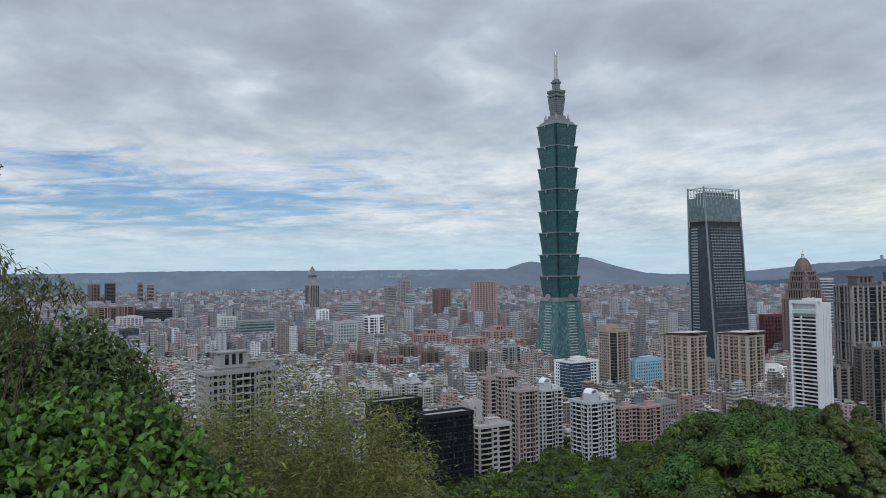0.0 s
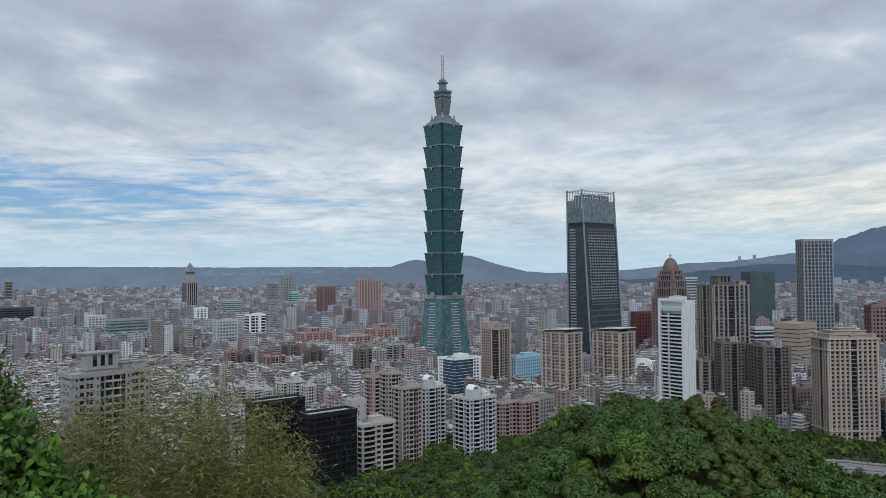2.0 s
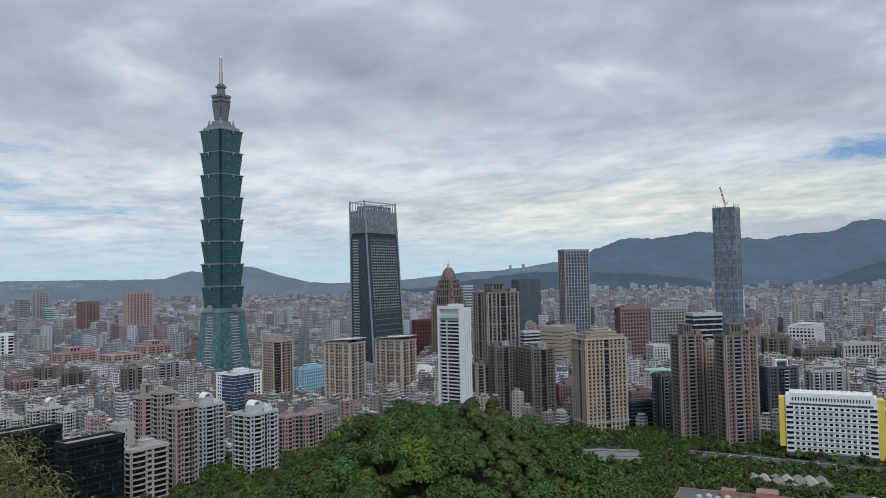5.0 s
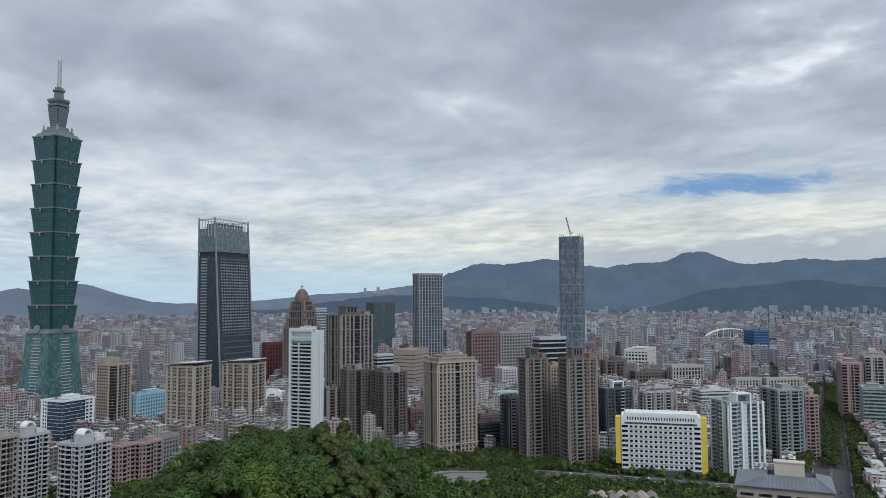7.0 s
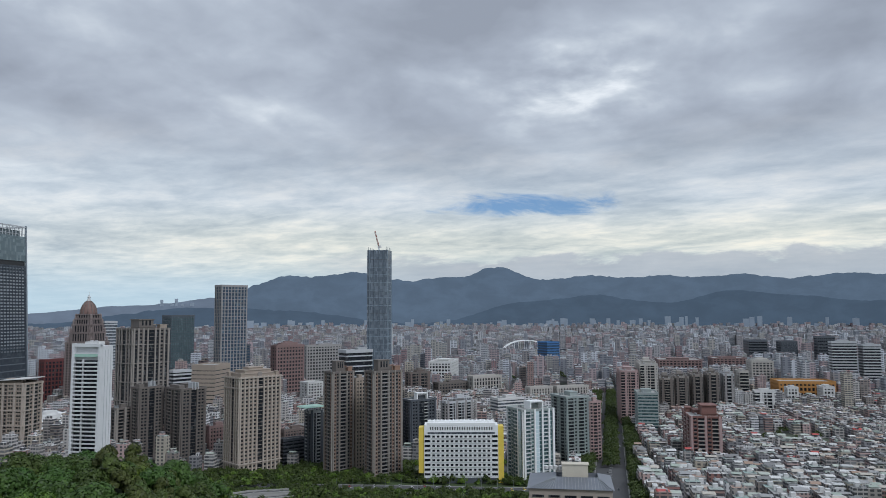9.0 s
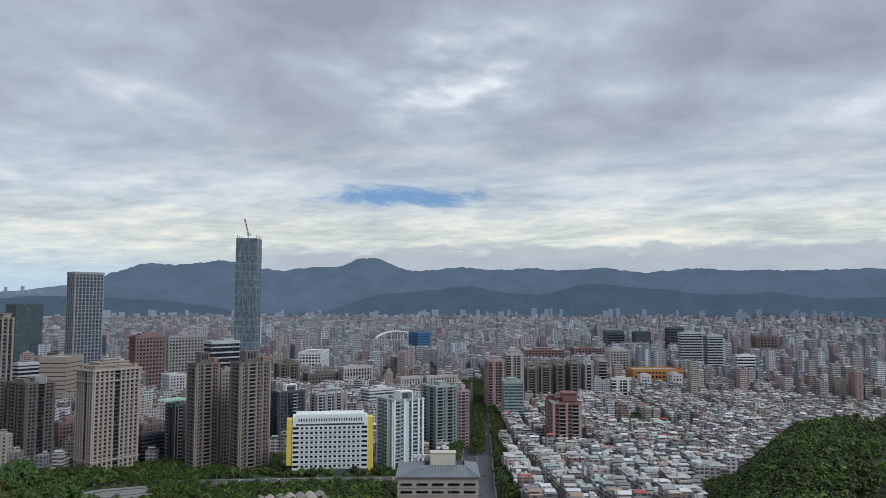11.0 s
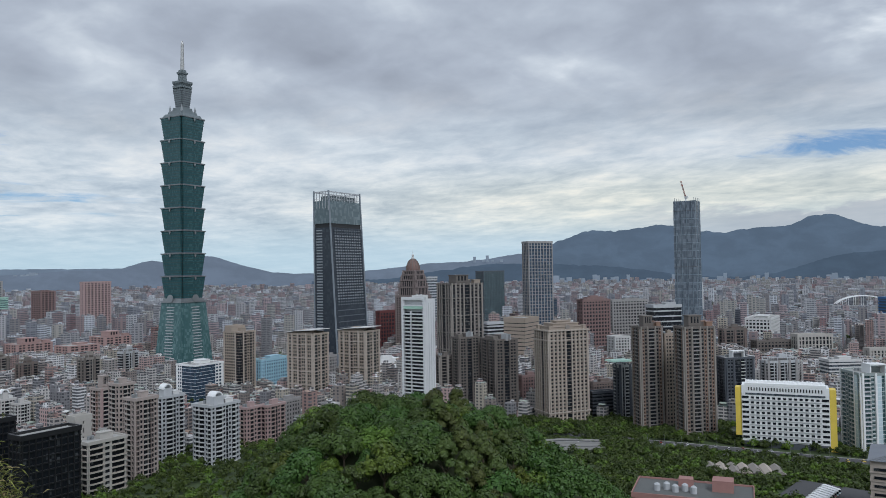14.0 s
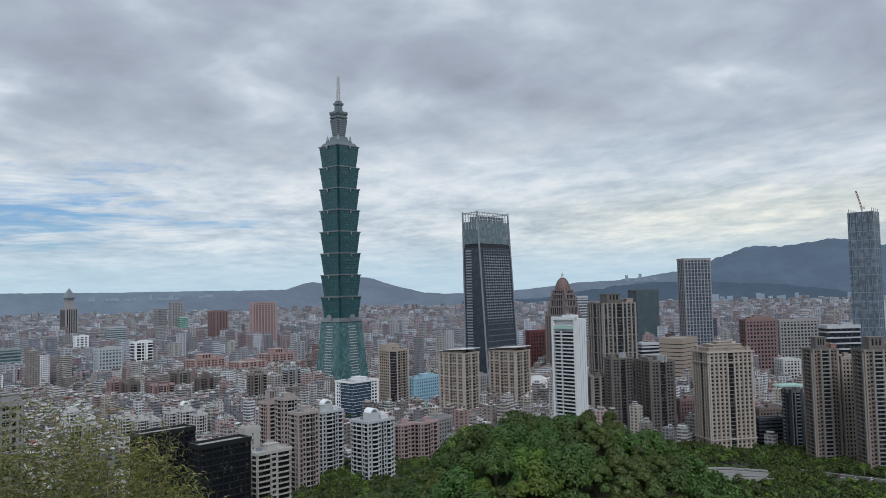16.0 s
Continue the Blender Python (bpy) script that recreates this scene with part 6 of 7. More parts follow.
HOUSE_LABELS = ["grey concrete apartment house with a pale sheet-metal roof", "weathered beige apartment house with rooftop sheet shelter", "four-storey tiled apartment house with roof tanks", "old apartment house with caged balconies and sheet roof"]
TANK = mesh_of("water_tank", *tube(0.7, 0.7, 0, 1.9, 8), STEEL)
TOWN_OBJ = town_material("house_walls", (1.02, 1.01, 1.0), True)


TALLS = np.array(TALL + [(2420, 1560, 115, 46)])      # the arch bridge stands clear too
TALL_D, TALL_A = np.hypot(TALLS[:, 0], TALLS[:, 1]), np.arctan2(TALLS[:, 0], TALLS[:, 1])


def open_height(d, az, half):
    """How high a block may rise in the low quarters before the landmark buildings."""
    near = (TALL_D > d + 5) & (np.abs(TALL_A - az) < TALLS[:, 2] / TALL_D + half / d)
    if not near.any():
        return 999.0
    sight = EYE.z - (EYE.z - TALLS[near, 3] * 0.42) * d / TALL_D[near]
    return float(np.min(np.maximum(sight, 0.0)))


def build_town():
    rng = random.Random(7)
    near, far, sheets, houses = [], [], [], []
    for ring, (r0, r1, su, sv) in enumerate(((480, 1120, 11.0, 9.6), (1120, 1900, 18.0, 15.0), (1900, 3100, 24.0, 20.0), (3100, 4700, 36.0, 32.0))):
        m = int(r1 / min(su, sv)) + 2
        for i in range(-m, m):
            for j in range(-m, m):
                if ring == 0 and (i % 14 == 0 or j % 3 == 0) or ring == 1 and (i % 9 == 0 or j % 7 == 0) or ring == 2 and (i % 8 == 0):
                    continue        # streets
                u, v = i * su, j * sv
                if ring == 0:
                    u, v = u + rng.uniform(-1.2, 1.2), v + rng.uniform(-0.5, 0.5) + (0.7 if j % 3 == 1 else -0.7) * -1
                x, y = u * CO - v * SI, u * SI + v * CO
                d = math.hypot(x, y)
                az = math.degrees(math.atan2(x, y))
                if not r0 <= d < r1 or not -42 < az < 104:
                    continue
                if az > 79.5 and d < 680 + (az - 80) * 26:
                    continue        # wooded flank
                if park(x, y) or on_avenue(x, y, 27) or not free(x, y, su * 0.35):
                    continue
                if noise.noise((x * 0.0035, y * 0.0035, 9)) > 0.50:
                    continue        # small parks
                tall = noise.noise((x * 0.0022, y * 0.0022, 4))
                low = az > 64 and d < 1330 or az < -8 and d < 1450
                p = rng.random()
                h = rng.choice((7.5, 10.5, 13.5, 13.5, 14.0, 16.8, 18.5)) + rng.uniform(-0.8, 0.8)
                if not low:
                    if p < (0.22 if ring < 2 else 0.12) + 0.30 * tall:
                        h = rng.uniform(26, 44)
                    elif p < 0.45:
                        h = rng.uniform(17, 27)
                    if rng.random() < 0.06 + 0.08 * max(tall, 0) and d > 1200:
                        h = rng.uniform(46, 78) if d < 3000 else rng.uniform(34, 52)
                sx, sy = su * rng.uniform(0.75, 1.0), sv * (rng.uniform(0.98, 1.12) if ring == 0 else rng.uniform(0.78, 0.98))
                if h > 30 and ring:
                    sx, sy = min(sx, rng.uniform(15, 26)), min(sy, rng.uniform(14, 22))
                if ring == 3:
                    h *= 0.75
                z = plain(x, y)
                h = max(min(h, open_height(d, math.radians(az), 0.6 * sx) - z), 9.0)
                if ring == 0 and h < 20:
                    houses.append((d + (0 if az > 58 else 400), u, v, z, sx, sy, h))
                    continue
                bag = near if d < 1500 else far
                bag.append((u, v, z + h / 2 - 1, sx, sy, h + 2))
                if d < 2600:
                    for k in range(rng.randint(1, 3) if d < 1500 else 1):
                        cx, cy = u + rng.uniform(-0.3, 0.3) * sx, v + rng.uniform(-0.3, 0.3) * sy
                        hh = rng.uniform(2.2, 4.2)
                        bag.append((cx, cy, z + h + hh / 2, sx * rng.uniform(0.18, 0.5), sy * rng.uniform(0.18, 0.5), hh))
                if h < 24 and d < 2000 and rng.random() < 0.7:
                    sheets.append(sheet_roof(u, v, z + h + rng.uniform(0.4, 2.4), sx * rng.uniform(0.5, 0.98), sy * rng.uniform(0.5, 0.98), rng.uniform(0.4, 1.4)))
    houses.sort()
    for k, (d, u, v, z, sx, sy, h) in enumerate(houses):
        if k < 280:
            apartment_house(u, v, z, sx, sy, h, rng)
            continue
        near.append((u, v, z + h / 2 - 1, sx, sy, h + 2))
        near.append((u + rng.uniform(-0.3, 0.3) * sx, v + rng.uniform(-0.3, 0.3) * sy, z + h + 1.4, sx * 0.3, sy * 0.3, 2.8))
        if rng.random() < 0.8:
            sheets.append(sheet_roof(u, v, z + h + rng.uniform(0.4, 2.6), sx * rng.uniform(0.7, 1.0), sy * rng.uniform(0.7, 1.0), rng.uniform(0.4, 1.6)))
    tagged(put("city_blocks", box_mesh("city_blocks", near, TOWN), None, (0, 0, 0), 30), "dense grey and beige low apartment blocks with cluttered roofs", "city blocks", kind="stuff")
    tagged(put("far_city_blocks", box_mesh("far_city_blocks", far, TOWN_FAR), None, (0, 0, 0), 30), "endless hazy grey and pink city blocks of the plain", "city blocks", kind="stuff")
    vs, fs, k = [], [], 0
    for a, b in sheets:
        vs.append(a), fs.append(b + k)
        k += len(a)
    tagged(put("roof_sheets", mesh_of("roof_sheets", np.concatenate(vs), np.concatenate(fs), SHEET), None, (0, 0, 0), 30), "pale green, white and rusty sheet roofs over low houses", "roofs", kind="stuff")


build_town()


# ---- woods ----
def leaf_mat(name, colour, spread=0.5, through=0.25):
    m = bpy.data.materials.new(name)
    m.use_nodes = True
    w = Tree(m.node_tree)
    geo = w.n("ShaderNodeNewGeometry")
    info = w.n("ShaderNodeObjectInfo").outputs["Random"]
    clump = w.noise(w.n("ShaderNodeTexCoord").outputs["Object"], 0.12, 3.0, 0.6)
    v = w.math("ADD", w.math("MULTIPLY", w.math("SUBTRACT", geo.outputs["Random Per Island"], 0.5), spread), w.math("MULTIPLY", w.math("SUBTRACT", info, 0.5), 0.5))
    v = w.math("ADD", v, w.math("MULTIPLY", w.math("SUBTRACT", clump, 0.5), 1.2))
    hue = w.math("ADD", 0.5, w.math("ADD", w.math("MULTIPLY", w.math("SUBTRACT", info, 0.5), 0.05), w.math("MULTIPLY", w.math("SUBTRACT", clump, 0.5), -0.06)))
    hsv = w.n("ShaderNodeHueSaturation", Hue=hue, Color=(*colour, 1), Value=w.math("MAXIMUM", w.math("ADD", v, 1.0), 0.25))
    bs = w.n("ShaderNodeBsdfPrincipled", Base_Color=hsv.outputs[0], Roughness=0.5)
    bs.inputs["Specular IOR Level"].default_value = 0.3
    tr = w.n("ShaderNodeBsdfTranslucent", Color=hsv.outputs[0])
    mx = w.n("ShaderNodeMixShader", i0=through, i1=bs.outputs[0], i2=tr.outputs[0])
    w.n("ShaderNodeOutputMaterial", Surface=mx.outputs[0])
    return m


CROWN_GREEN = leaf_mat("crown_leaves", (0.053, 0.096, 0.019), 0.6, 0.12)
CROWN_LIME = leaf_mat("young_crown_leaves", (0.095, 0.145, 0.022), 0.6, 0.15)
CROWN_BROWN = leaf_mat("dry_bamboo_leaves", (0.085, 0.112, 0.03), 0.6)
BARK = mat("bark", (0.09, 0.07, 0.05), 0.9, fine=8.0)


def crown_points(r, height, count, leaf, seed):
    """Leaf sprays as quads over a lumpy shell of overlapping clumps."""
    g = np.random.default_rng(seed)
    n = 13
    a, q = g.uniform(0, 6.283, n), g.uniform(0, 1, n) ** 0.6
    centre = np.stack([np.cos(a) * r * 0.68 * q, np.sin(a) * r * 0.68 * q, height * (0.5 + 0.36 * (1 - q * q) * g.uniform(0.5, 1.15, n))], 1)
    size = r * g.uniform(0.24, 0.42, n)
    pick = g.integers(0, n, count)
    t, c = g.uniform(0, 6.283, count), g.uniform(-0.3, 1.0, count)
    s = np.sqrt(1 - c * c)
    nrm = np.stack([s * np.cos(t), s * np.sin(t), c * 0.9 + 0.1], 1)
    p = centre[pick] + nrm * (size[pick] * g.uniform(0.84, 1.08, count))[:, None]
    nrm = nrm + g.uniform(-0.36, 0.36, (count, 3)) + np.array([0, 0, 0.12])
    nrm /= np.linalg.norm(nrm, axis=1)[:, None]
    e1 = np.cross(nrm, g.normal(size=(count, 3)))
    e1 /= np.linalg.norm(e1, axis=1)[:, None]
    e2 = np.cross(nrm, e1)
    la, lb = (leaf * g.uniform(0.6, 1.3, count))[:, None], (leaf * g.uniform(0.35, 0.75, count))[:, None]
    v = np.stack([p - e1 * la, p + e2 * lb - nrm * la * 0.15, p + e1 * la - nrm * la * 0.3, p - e2 * lb - nrm * la * 0.15], 1).reshape(-1, 3)
    return v


def quads(v):
    return np.arange(len(v)).reshape(-1, 4)


def crown_mesh(r, height, count, leaf, material, seed):
    v = crown_points(r, height, count, leaf, seed)
    return mesh_of("crown", v, quads(v), material)


def trunk_mesh(h, r):
    parts = [tube(r, r * 0.55, -3.0, h * 0.62, 7)]
    for k in range(4):
        v, f = tube(r * 0.42, r * 0.15, 0, h * 0.42, 5)
        m = pose(0, 0, h * 0.4, 38, 0, 97 * k)
        parts.append(([tuple(m @ Vector(p)) for p in v], f))
    return mesh_of("trunk", *joined(parts), BARK)


CROWNS = [crown_mesh(5.2, 9.0, 1900, 0.36, m, 20 + i) for i, m in enumerate((CROWN_GREEN, CROWN_GREEN, CROWN_GREEN, CROWN_LIME))]
CROWNS.append(crown_mesh(3.2, 10.5, 1700, 0.36, CROWN_BROWN, 31))
TRUNK = trunk_mesh(7.0, 0.3)


def hill_height(x, y):
    """Wooded spur below the lookout."""
    d, az = math.hypot(x, y), math.degrees(math.atan2(x, y))
    crest = 160 - 238 * math.tan(radians(9.2 + 0.072 * max(0.0, 23 - az) ** 2 + 0.036 * max(0.0, az - 25) ** 2)) - 13.0
    return max(plain(x, y), plain(x, y) + (crest - plain(x, y)) * math.exp(-(abs(d - 240) / 78.0) ** 2.4))


def tree(x, y, z, size, which, rz, group, label):
    root = thing("tree", (x, y, z), rz, label, "tree", group)
    root.scale = (size, size, size * 1.0)
    put("trunk", TRUNK, root)
    put("crown", CROWNS[which], root)
    return root


def build_spur():
    n, m = 80, 44
    v = []
    for i in range(n + 1):
        az = radians(-10 + 74 * i / n)
        for j in range(m + 1):
            d = 100 + 420 * j / m
            x, y = d * math.sin(az), d * math.cos(az)
            z = hill_height(x, y) + 0.3 - (3 if i in (0, n) or j in (0, m) else 0)
            v.append((x, y, z))
    f = [(i * (m + 1) + j, (i + 1) * (m + 1) + j, (i + 1) * (m + 1) + j + 1, i * (m + 1) + j + 1) for i in range(n) for j in range(m)]
    tagged(put("hill", mesh_of("hill", v, f, mat("forest_floor", (0.035, 0.045, 0.018), 0.95), smooth=True)), "wooded hill spur covered with dense green trees", "hill", kind="structure")
    rng = random.Random(5)
    taken, made = [], 0
    bulk = {0: [], 3: [], 4: []}
    for k in range(9000):
        az, d = rng.uniform(2, 46), math.sqrt(rng.uniform(165 ** 2, 330 ** 2))
        x, y = d * math.sin(radians(az)), d * math.cos(radians(az))
        if any((x - px) ** 2 + (y - py) ** 2 < 30 for px, py in taken):
            continue
        taken.append((x, y))
        z = hill_height(x, y) - 1.2
        which = 4 if 27 < az < 33 and rng.random() < 0.55 else rng.choice((0, 0, 1, 1, 2, 2, 2, 3))
        size = rng.uniform(0.9, 1.6)
        if made < 270 and 12 < az < 34 and 180 < d < 262:
            made += 1
            tree(x, y, z, size, which, rng.uniform(0, 360), "trees on the wooded spur",
                 "dry yellow-brown bamboo clump on the wooded hill" if which == 4 else "young lime-green tree among darker crowns" if which == 3 else "broadleaf tree with a dense dark green crown on the hill")
        else:
            bulk[which if which > 2 else 0].append(crown_points(5.2 * size, 9.0 * size, 420, 0.62, k) + np.array([x, y, z]))
    for which, name in ((0, "woods"), (3, "lime_woods"), (4, "dry_woods")):
        if bulk[which]:
            v = np.concatenate(bulk[which])
            tagged(put(name, mesh_of(name, v, quads(v), CROWNS[which].materials[0])), "dense tree crowns covering the lower hillside", "woods", kind="stuff")


build_spur()


def build_park_woods():
    """Street trees, park woods at the hill's foot and the wooded flank in the north-east."""
    rng = random.Random(8)
    bags = [[], []]
    for k in range(8200):
        az, d = (rng.uniform(24, 61) if k % 3 else rng.uniform(-12, 30)), math.sqrt(rng.uniform(380 ** 2, 800 ** 2))
        x, y = d * math.sin(radians(az)), d * math.cos(radians(az))
        if not park(x, y) or not free(x, y, 1.0) or on_avenue(x, y, 22):
            continue
        if noise.noise((x * 0.02, y * 0.02, 3)) > 0.5 and az > 30:
            continue
        s = rng.uniform(0.55, 1.15)
        bags[rng.random() < 0.2].append(crown_points(5.0 * s, 8.5 * s, 120, 0.95, k) + np.array([x, y, hill_height(x, y) - 1.5]))
    for q in range(480, 1340, 6):       # rows along the avenue
        for off in (-30, -25, -20, 20, 25, 30, -4, 4):
            if abs(off) == 4 and q < 700:
                continue
            x, y = q + rng.uniform(-2, 2) - off * 0.445, q * 0.4965 + 4 + off * 0.896
            s = rng.uniform(0.9, 1.5)
            bags[0].append(crown_points(5.0 * s, 9.5 * s, 150, 0.95, q + off) + np.array([x, y, plain(x, y)]))
    for k in range(4600):               # green patches inside the town
        az, d = rng.uniform(-38, 98), math.sqrt(rng.uniform(740 ** 2, 3300 ** 2))
        x, y = d * math.sin(radians(az)), d * math.cos(radians(az))
        if (noise.noise((x * 0.0035, y * 0.0035, 9)) < 0.47 and k % 5) and not park(x, y) or not free(x, y, 1.0):
            continue
        s = rng.uniform(0.8, 1.4)
        s *= 1.0 if d < 1500 else 1.5
        bags[0].append(crown_points(5.5 * s, 9.0 * s, 70, 1.4 if d < 1500 else 2.2, k + 9) + np.array([x, y, plain(x, y)]))
    for k in range(5200):               # north-eastern flank
        az, d = (rng.uniform(79.0, 89) if k % 4 else rng.uniform(88, 112)), rng.uniform(330, 900)
        if d > 655 + (az - 80) * 26:
            continue
        x, y = d * math.sin(radians(az)), d * math.cos(radians(az))
        s = rng.uniform(0.8, 1.3)
        bags[rng.random() < 0.15].append(crown_points(5.0 * s, 8.5 * s, 130, 1.0, k + 77) + np.array([x, y, flank(x, y) - 1.5]))
    for bag, name, m in ((bags[0], "park_woods", CROWN_GREEN), (bags[1], "light_park_woods", CROWN_LIME)):
        v = np.concatenate(bag)
        tagged(put(name, mesh_of(name, v, quads(v), m)), "dense green park and street trees at the foot of the hill", "woods", kind="stuff")


def flank(x, y):
    d, az = math.hypot(x, y), math.degrees(math.atan2(x, y))
    lift = 12.0 * max(0.0, az - 80.0) ** 0.8 * max(0.0, min(1.0, (660 + (az - 80) * 26 - d) / 160.0))
    return plain(x, y) + min(lift, 50.0) * max(0.0, min(1.0, (d - 240) / 270.0))


def build_flank():
    n, m = 30, 30
    v = []
    for i in range(n + 1):
        az = radians(79 + 45 * i / n)
        for j in range(m + 1):
            d = 200 + 1200 * j / m
            x, y = d * math.sin(az), d * math.cos(az)
            v.append((x, y, flank(x, y) + (0.4 if 0 < i and 0 < j < m else -2)))
    f = [(i * (m + 1) + j, (i + 1) * (m + 1) + j, (i + 1) * (m + 1) + j + 1, i * (m + 1) + j + 1) for i in range(n) for j in range(m)]
    tagged(put("hillside", mesh_of("hillside", v, f, mat("forest_floor", (0.035, 0.045, 0.018), 0.95), smooth=True)), "wooded green hillside at the edge of the town", "hill", kind="structure")
    v = []
    for i in range(41):
        az = radians(-32 + 92 * i / 40)
        for d in (300, 420, 520, 620, 700, 748 if i < 40 else 740):
            x, y = d * math.sin(az), d * math.cos(az)
            v.append((x, y, plain(x, y) + 0.3))
    f = [(i * 6 + j, (i + 1) * 6 + j, (i + 1) * 6 + j + 1, i * 6 + j + 1) for i in range(40) for j in range(5)]
    tagged(put("park_ground", mesh_of("park_ground", v, f, mat("park_grass", (0.05, 0.075, 0.028), 0.95, vary=0.4, scale=0.03, fine=0.4))), "dark green grass and undergrowth of the park", "grass", kind="structure")


build_flank()
build_park_woods()


# ---- shrubs beside the lookout ----
BROAD = leaf_mat("broad_leaves", (0.082, 0.195, 0.03), 1.2, 0.35)
DARKLEAF = leaf_mat("dark_leaves", (0.075, 0.12, 0.034), 0.8, 0.3)
BLADE = leaf_mat("bamboo_blades", (0.20, 0.25, 0.07), 0.9, 0.35)
BLADE_DRY = leaf_mat("dry_blades", (0.28, 0.225, 0.11), 0.9, 0.3)
CANE = mat("bamboo_cane", (0.19, 0.145, 0.07), 0.6, fine=6.0)
TWIG = mat("brown_twig", (0.08, 0.06, 0.04), 0.9, fine=9.0)


def frames_of(nrm, g):
    e1 = np.cross(nrm, g.normal(size=nrm.shape))
    e1 /= np.linalg.norm(e1, axis=1)[:, None]
    return e1, np.cross(nrm, e1)


def leaves(points, normals, length, width, g, droop=0.35):
    """Heart-shaped leaves folded along the midrib: four quads each."""
    n = len(points)
    nrm = normals / np.linalg.norm(normals, axis=1)[:, None]
    e1, e2 = frames_of(nrm, g)
    down = np.array([0, 0, -1.0])
    e1 = e1 + down * 0.45
    e1 /= np.linalg.norm(e1, axis=1)[:, None]
    e2 = np.cross(nrm, e1)
    L, W = (length * g.uniform(0.55, 1.2, n))[:, None], (width * g.uniform(0.6, 1.15, n))[:, None]
    fold = nrm * W * 0.22
    def at_(u, s, w, k):
        return points + e1 * L * u + e2 * W * s * w + fold * abs(s) * w * 2 - nrm * L * droop * k
    ring = [at_(0, 0, 0, 0), at_(0.36, 0, 0, 0.08), at_(0.72, 0, 0, 0.35), at_(1.0, 0, 0, 0.9),
            at_(0.06, 1, 0.34, 0), at_(0.34, 1, 0.5, 0.12), at_(0.70, 1, 0.36, 0.45), at_(0.06, -1, 0.34, 0), at_(0.34, -1, 0.5, 0.12), at_(0.70, -1, 0.36, 0.45)]
    v = np.stack(ring, 1).reshape(-1, 3)
    quad = np.array([(0, 1, 5, 4), (1, 2, 6, 5), (0, 7, 8, 1), (1, 8, 9, 2)])
    tri = np.array([(2, 3, 6), (2, 9, 3)])
    off = 10 * np.arange(n)[:, None, None]
    return v, (quad[None] + off).reshape(-1, 4), (tri[None] + off).reshape(-1, 3)


def leaf_object(name, v, q, t, material, parent, label=""):
    me = mesh_of(name, [tuple(p) for p in v], [tuple(a) for a in q] + [tuple(a) for a in t], material)
    return put(name, me, parent, label=label, kind="stuff")


def at(az, el, d):
    a, e = radians(az), radians(el)
    return np.array([math.sin(a) * d, math.cos(a) * d, 160 + math.tan(e) * d])


def shrub(label, lobes, count, length, width, material, seed, base, category="shrub", name="shrub", most=24):
    """Leaves over the upper shells of several lobes (azimuth, elevation, distance, radius), on stems from one base."""
    g = np.random.default_rng(seed)
    root = thing(name, tuple(base), 0, label, category)
    base = np.array(base)
    pts, nrm = [], []
    area = sum(l[3] ** 2 for l in lobes)
    stems = []
    for az, el, d, r in lobes:
        c = at(az, el, d)
        k = int(count * r * r / area)
        z, t = g.uniform(-0.55, 1, k), g.uniform(0, 6.283, k)
        s = np.sqrt(1 - z * z)
        n = np.stack([s * np.cos(t), s * np.sin(t), z], 1)
        lump = np.array([0.86 + 0.62 * noise.noise(tuple(q * 3.4 + c)) for q in n])
        pts.append(c + n * (r * lump * g.uniform(0.62, 1.06, k) ** 0.7)[:, None])
        nrm.append(n * 0.8 + np.array([-0.0, -0.35, 0.75]) + g.uniform(-0.5, 0.5, (k, 3)))
        for s_ in range(5):
            tip = c + g.uniform(-0.6, 0.6, 3) * r
            mid = base * 0.45 + tip * 0.55 + g.uniform(-0.2, 0.2, 3)
            stems.append((base + g.uniform(-0.15, 0.15, 3) * np.array([1, 1, 0]), mid, tip))
    v, q, t = leaves(np.concatenate(pts) - base, np.concatenate(nrm), length, width, g)
    leaf_object("foliage", v, q, t, material, root)
    for a, b, c in stems[:most]:
        r0 = 0.012 + 0.004 * length / 0.15
        rings = []
        for k in range(7):
            u = k / 6
            p = (1 - u) ** 2 * a + 2 * u * (1 - u) * b + u * u * c - base
            r = r0 * (1.3 - u)
            rings.append([(p[0] + r * math.cos(w), p[1] + r * math.sin(w), p[2]) for w in (0, 1.26, 2.51, 3.77, 5.03)])
        put("stem", mesh_of("stem", *loft(rings), TWIG), root)
    return root


shrub("bright green broad-leaved bush at the edge of the lookout",
      [(-34.5, -11.0, 5.8, 0.46), (-31, -11.5, 5.8, 0.42), (-28, -11.4, 5.7, 0.40), (-25, -11.2, 5.8, 0.40), (-22.6, -11.9, 5.6, 0.38), (-20.4, -13.8, 5.5, 0.36), (-18, -16.3, 5.3, 0.36), (-15.8, -18.6, 5.1, 0.34),
       (-32.5, -15.8, 5.2, 0.5), (-28.5, -15.6, 5.1, 0.48), (-24.8, -15.6, 5.0, 0.46), (-21.5, -17.6, 4.9, 0.44), (-18, -20.5, 4.8, 0.42), (-30, -20.5, 4.7, 0.56), (-25, -20.5, 4.6, 0.54), (-38, -13, 5.4, 0.7)],
      30000, 0.064, 0.054, BROAD, 3, (-2.2, 4.4, 156.6))
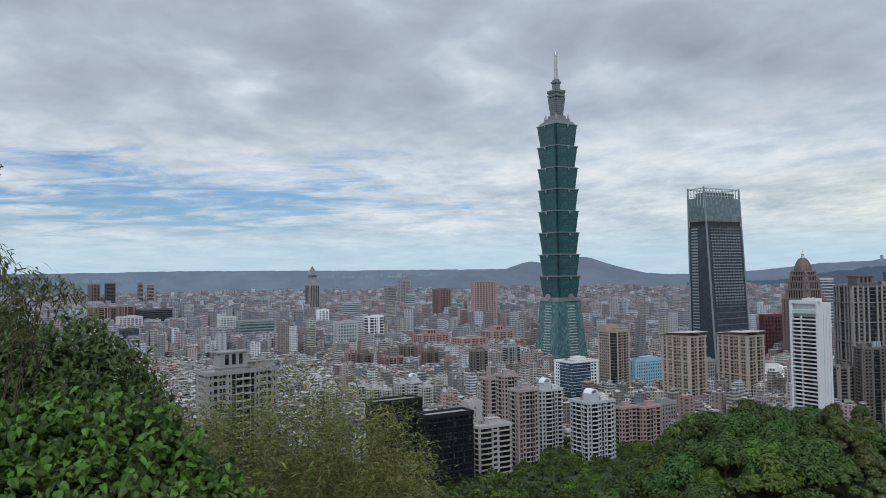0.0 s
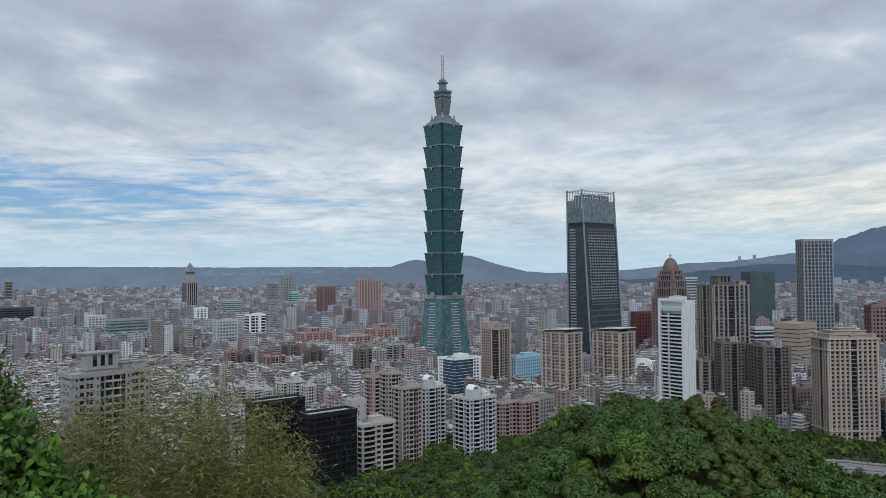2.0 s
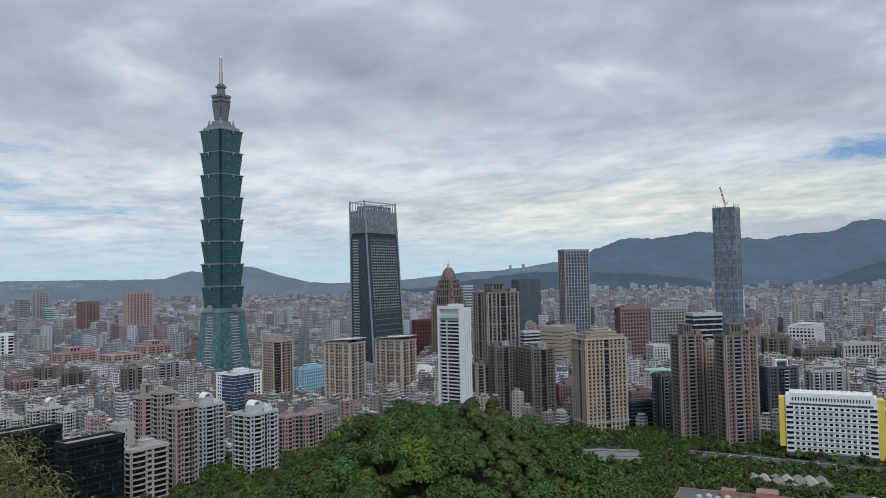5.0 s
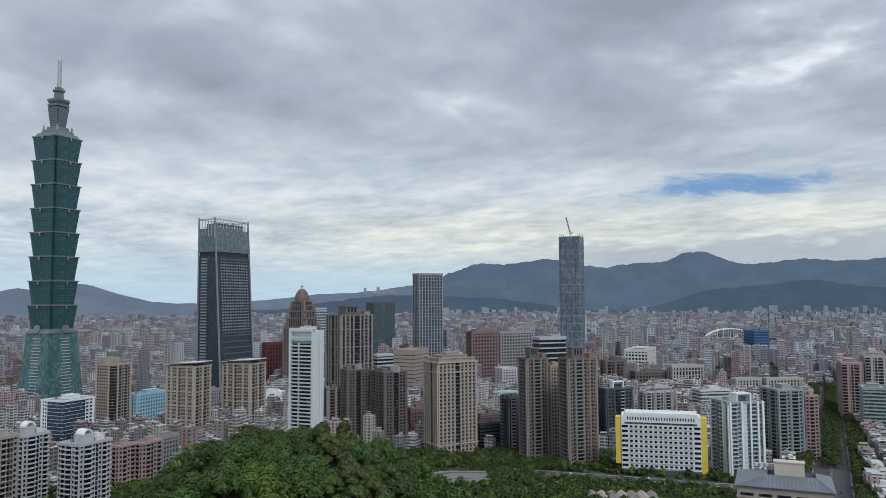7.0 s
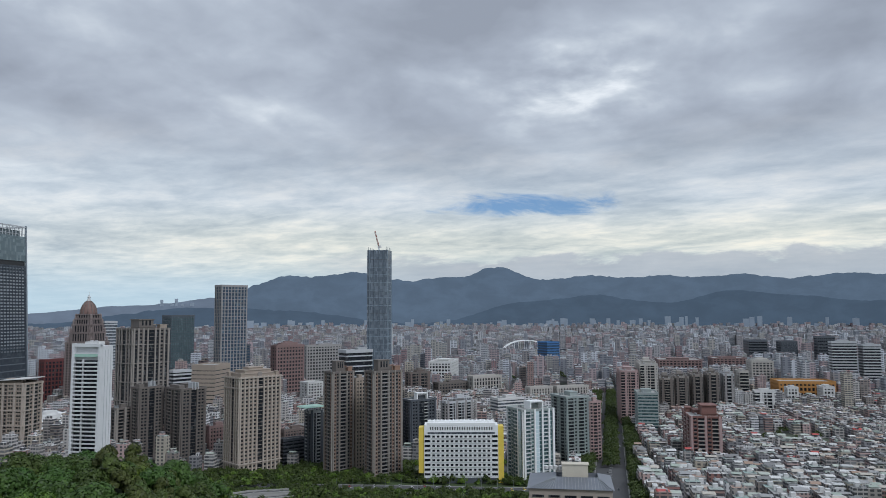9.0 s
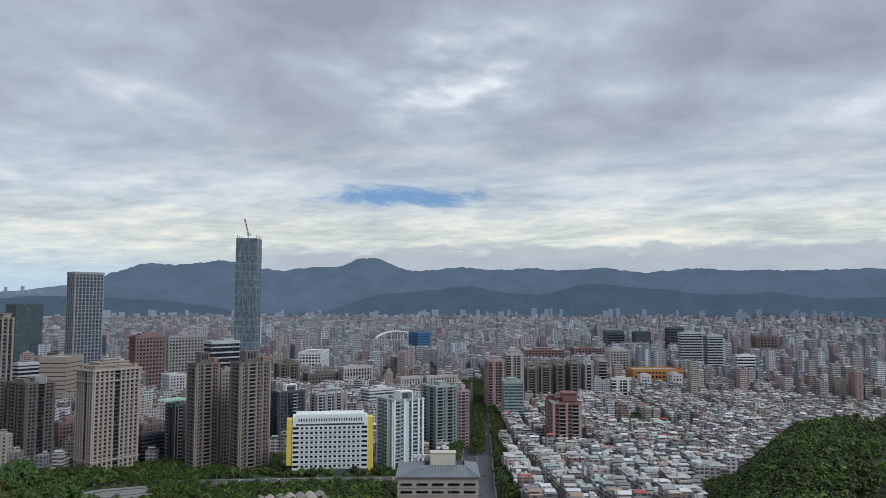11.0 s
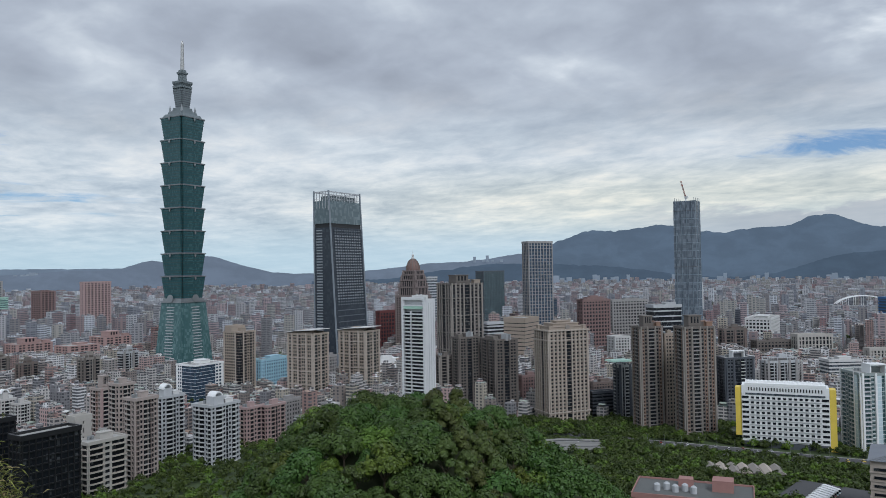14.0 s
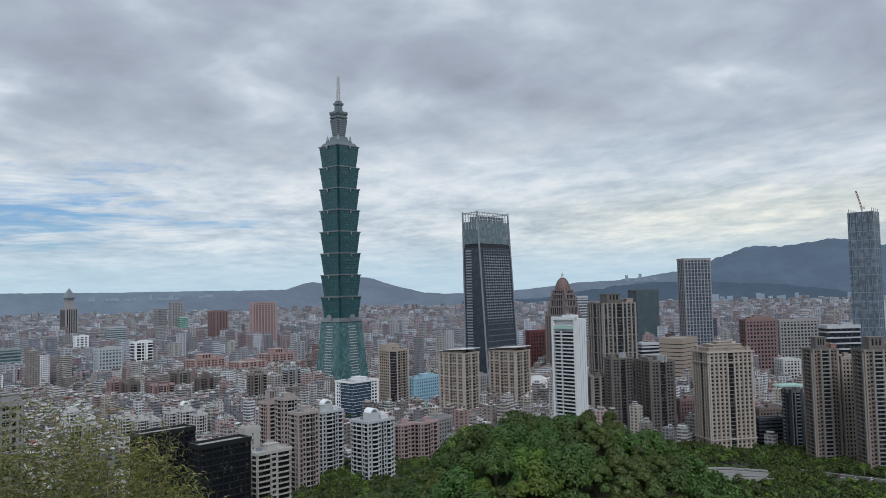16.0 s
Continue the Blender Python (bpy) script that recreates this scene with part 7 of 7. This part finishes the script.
shrub("dark green small-leaved tree behind the bright bush",
      [(-29.5, -5.6, 13, 0.75), (-26.0, -5.0, 13.4, 0.7), (-23.6, -6.6, 13.2, 0.62), (-27.5, -7.6, 12.8, 0.8), (-31.5, -4.6, 13.6, 0.8), (-34, -4.2, 13.0, 0.9), (-22.0, -8.6, 13.0, 0.55), (-24.5, -9.0, 12.6, 0.7), (-30, -9.5, 12.5, 0.9), (-21.0, -11.0, 12.8, 0.6)],
      13000, 0.12, 0.06, DARKLEAF, 4, (-5.9, 11.4, 152.0), "tree", "tree")
shrub("sparse olive branch of a tree reaching into view",
      [(-28.9, -0.6, 9.0, 0.26), (-27.3, -0.6, 9.1, 0.20), (-30.5, -1.4, 9.0, 0.34), (-26.3, -1.1, 9.2, 0.14), (-32, 0.6, 9.0, 0.4), (-30.2, -3.4, 9.2, 0.36), (-31.4, 7.4, 9.0, 0.14)],
      1500, 0.11, 0.02, leaf_mat("olive_leaves", (0.12, 0.125, 0.045), 0.8, 0.35), 6, (-5.6, 8.2, 155.0), "tree", "tree", 6)


def bamboo(label, lobes, count, seed, base):
    """Thin canes with narrow blades, thick below and feathering out above."""
    g = np.random.default_rng(seed)
    root = thing("bamboo_thicket", tuple(base), 0, label, "bamboo")
    base = np.array(base)
    pts, nrm = [], []
    for az, el, d, w, h in lobes:
        c = at(az, el, d)
        k = count // len(lobes)
        for _ in range(7):
            foot = c + np.array([g.uniform(-w, w), g.uniform(-w, w), -2.8])
            tip = c + np.array([g.uniform(-w, w) * 1.1, g.uniform(-w, w), h * 1.7 * g.uniform(0.3, 1.0) ** 2])
            bend = (foot + tip) / 2 + g.uniform(-0.25, 0.25, 3)
            rings = []
            for s in range(7):
                u = s / 6
                p = (1 - u) ** 2 * foot + 2 * u * (1 - u) * bend + u * u * tip - base
                r = 0.016 * (1.15 - u)
                rings.append([(p[0] + r * math.cos(q), p[1] + r * math.sin(q), p[2]) for q in (0, 1.57, 3.14, 4.71)])
                m = int(k / 49 * (1.5 - u))
                if s > 0:
                    pts.append(p + g.normal(size=(m, 3)) * np.array([0.14, 0.14, 0.17]))
            put("cane", mesh_of("cane", *loft(rings), CANE), root)
    p = np.concatenate(pts)
    n = len(p)
    dirn = g.normal(size=(n, 3)) * np.array([1, 1, 0.55]) + np.array([0, 0, 0.1])
    dirn /= np.linalg.norm(dirn, axis=1)[:, None]
    side = np.cross(dirn, g.normal(size=(n, 3)))
    side /= np.linalg.norm(side, axis=1)[:, None]
    L, W = g.uniform(0.07, 0.17, n)[:, None], g.uniform(0.005, 0.011, n)[:, None]
    sag = np.array([0, 0, -1.0]) * L * 0.25
    p = p[g.permutation(n)]
    v = np.stack([p, p + dirn * L * 0.45 + side * W, p + dirn * L + sag, p + dirn * L * 0.45 - side * W], 1)
    cut = int(n * 0.8)
    for name, part_v, m in (("foliage", v[:cut], BLADE), ("dry_foliage", v[cut:], BLADE_DRY)):
        w = part_v.reshape(-1, 3)
        put(name, mesh_of(name, w, quads(w), m), root, kind="stuff")


bamboo("olive green and straw-coloured bamboo thicket below the lookout",
       [(-16.5, -12.0, 12, 0.4, 0.3), (-14.5, -11.4, 12, 0.45, 0.5), (-12.5, -11.0, 12, 0.5, 0.6), (-10.5, -11.0, 12, 0.45, 0.55), (-8.4, -12.0, 12, 0.45, 0.5), (-6.2, -12.3, 12, 0.42, 0.45), (-4.2, -12.4, 12, 0.36, 0.5), (-2.8, -14.2, 12, 0.3, 0.2),
        (-15, -14, 11, 0.6, 0.5), (-11.5, -14, 11, 0.6, 0.6), (-8, -14.5, 11, 0.6, 0.5), (-4.8, -15.5, 11, 0.5, 0.4), (-18, -12, 12.5, 0.5, 0.3)],
       115000, 9, (-2.2, 11.6, 152.0))
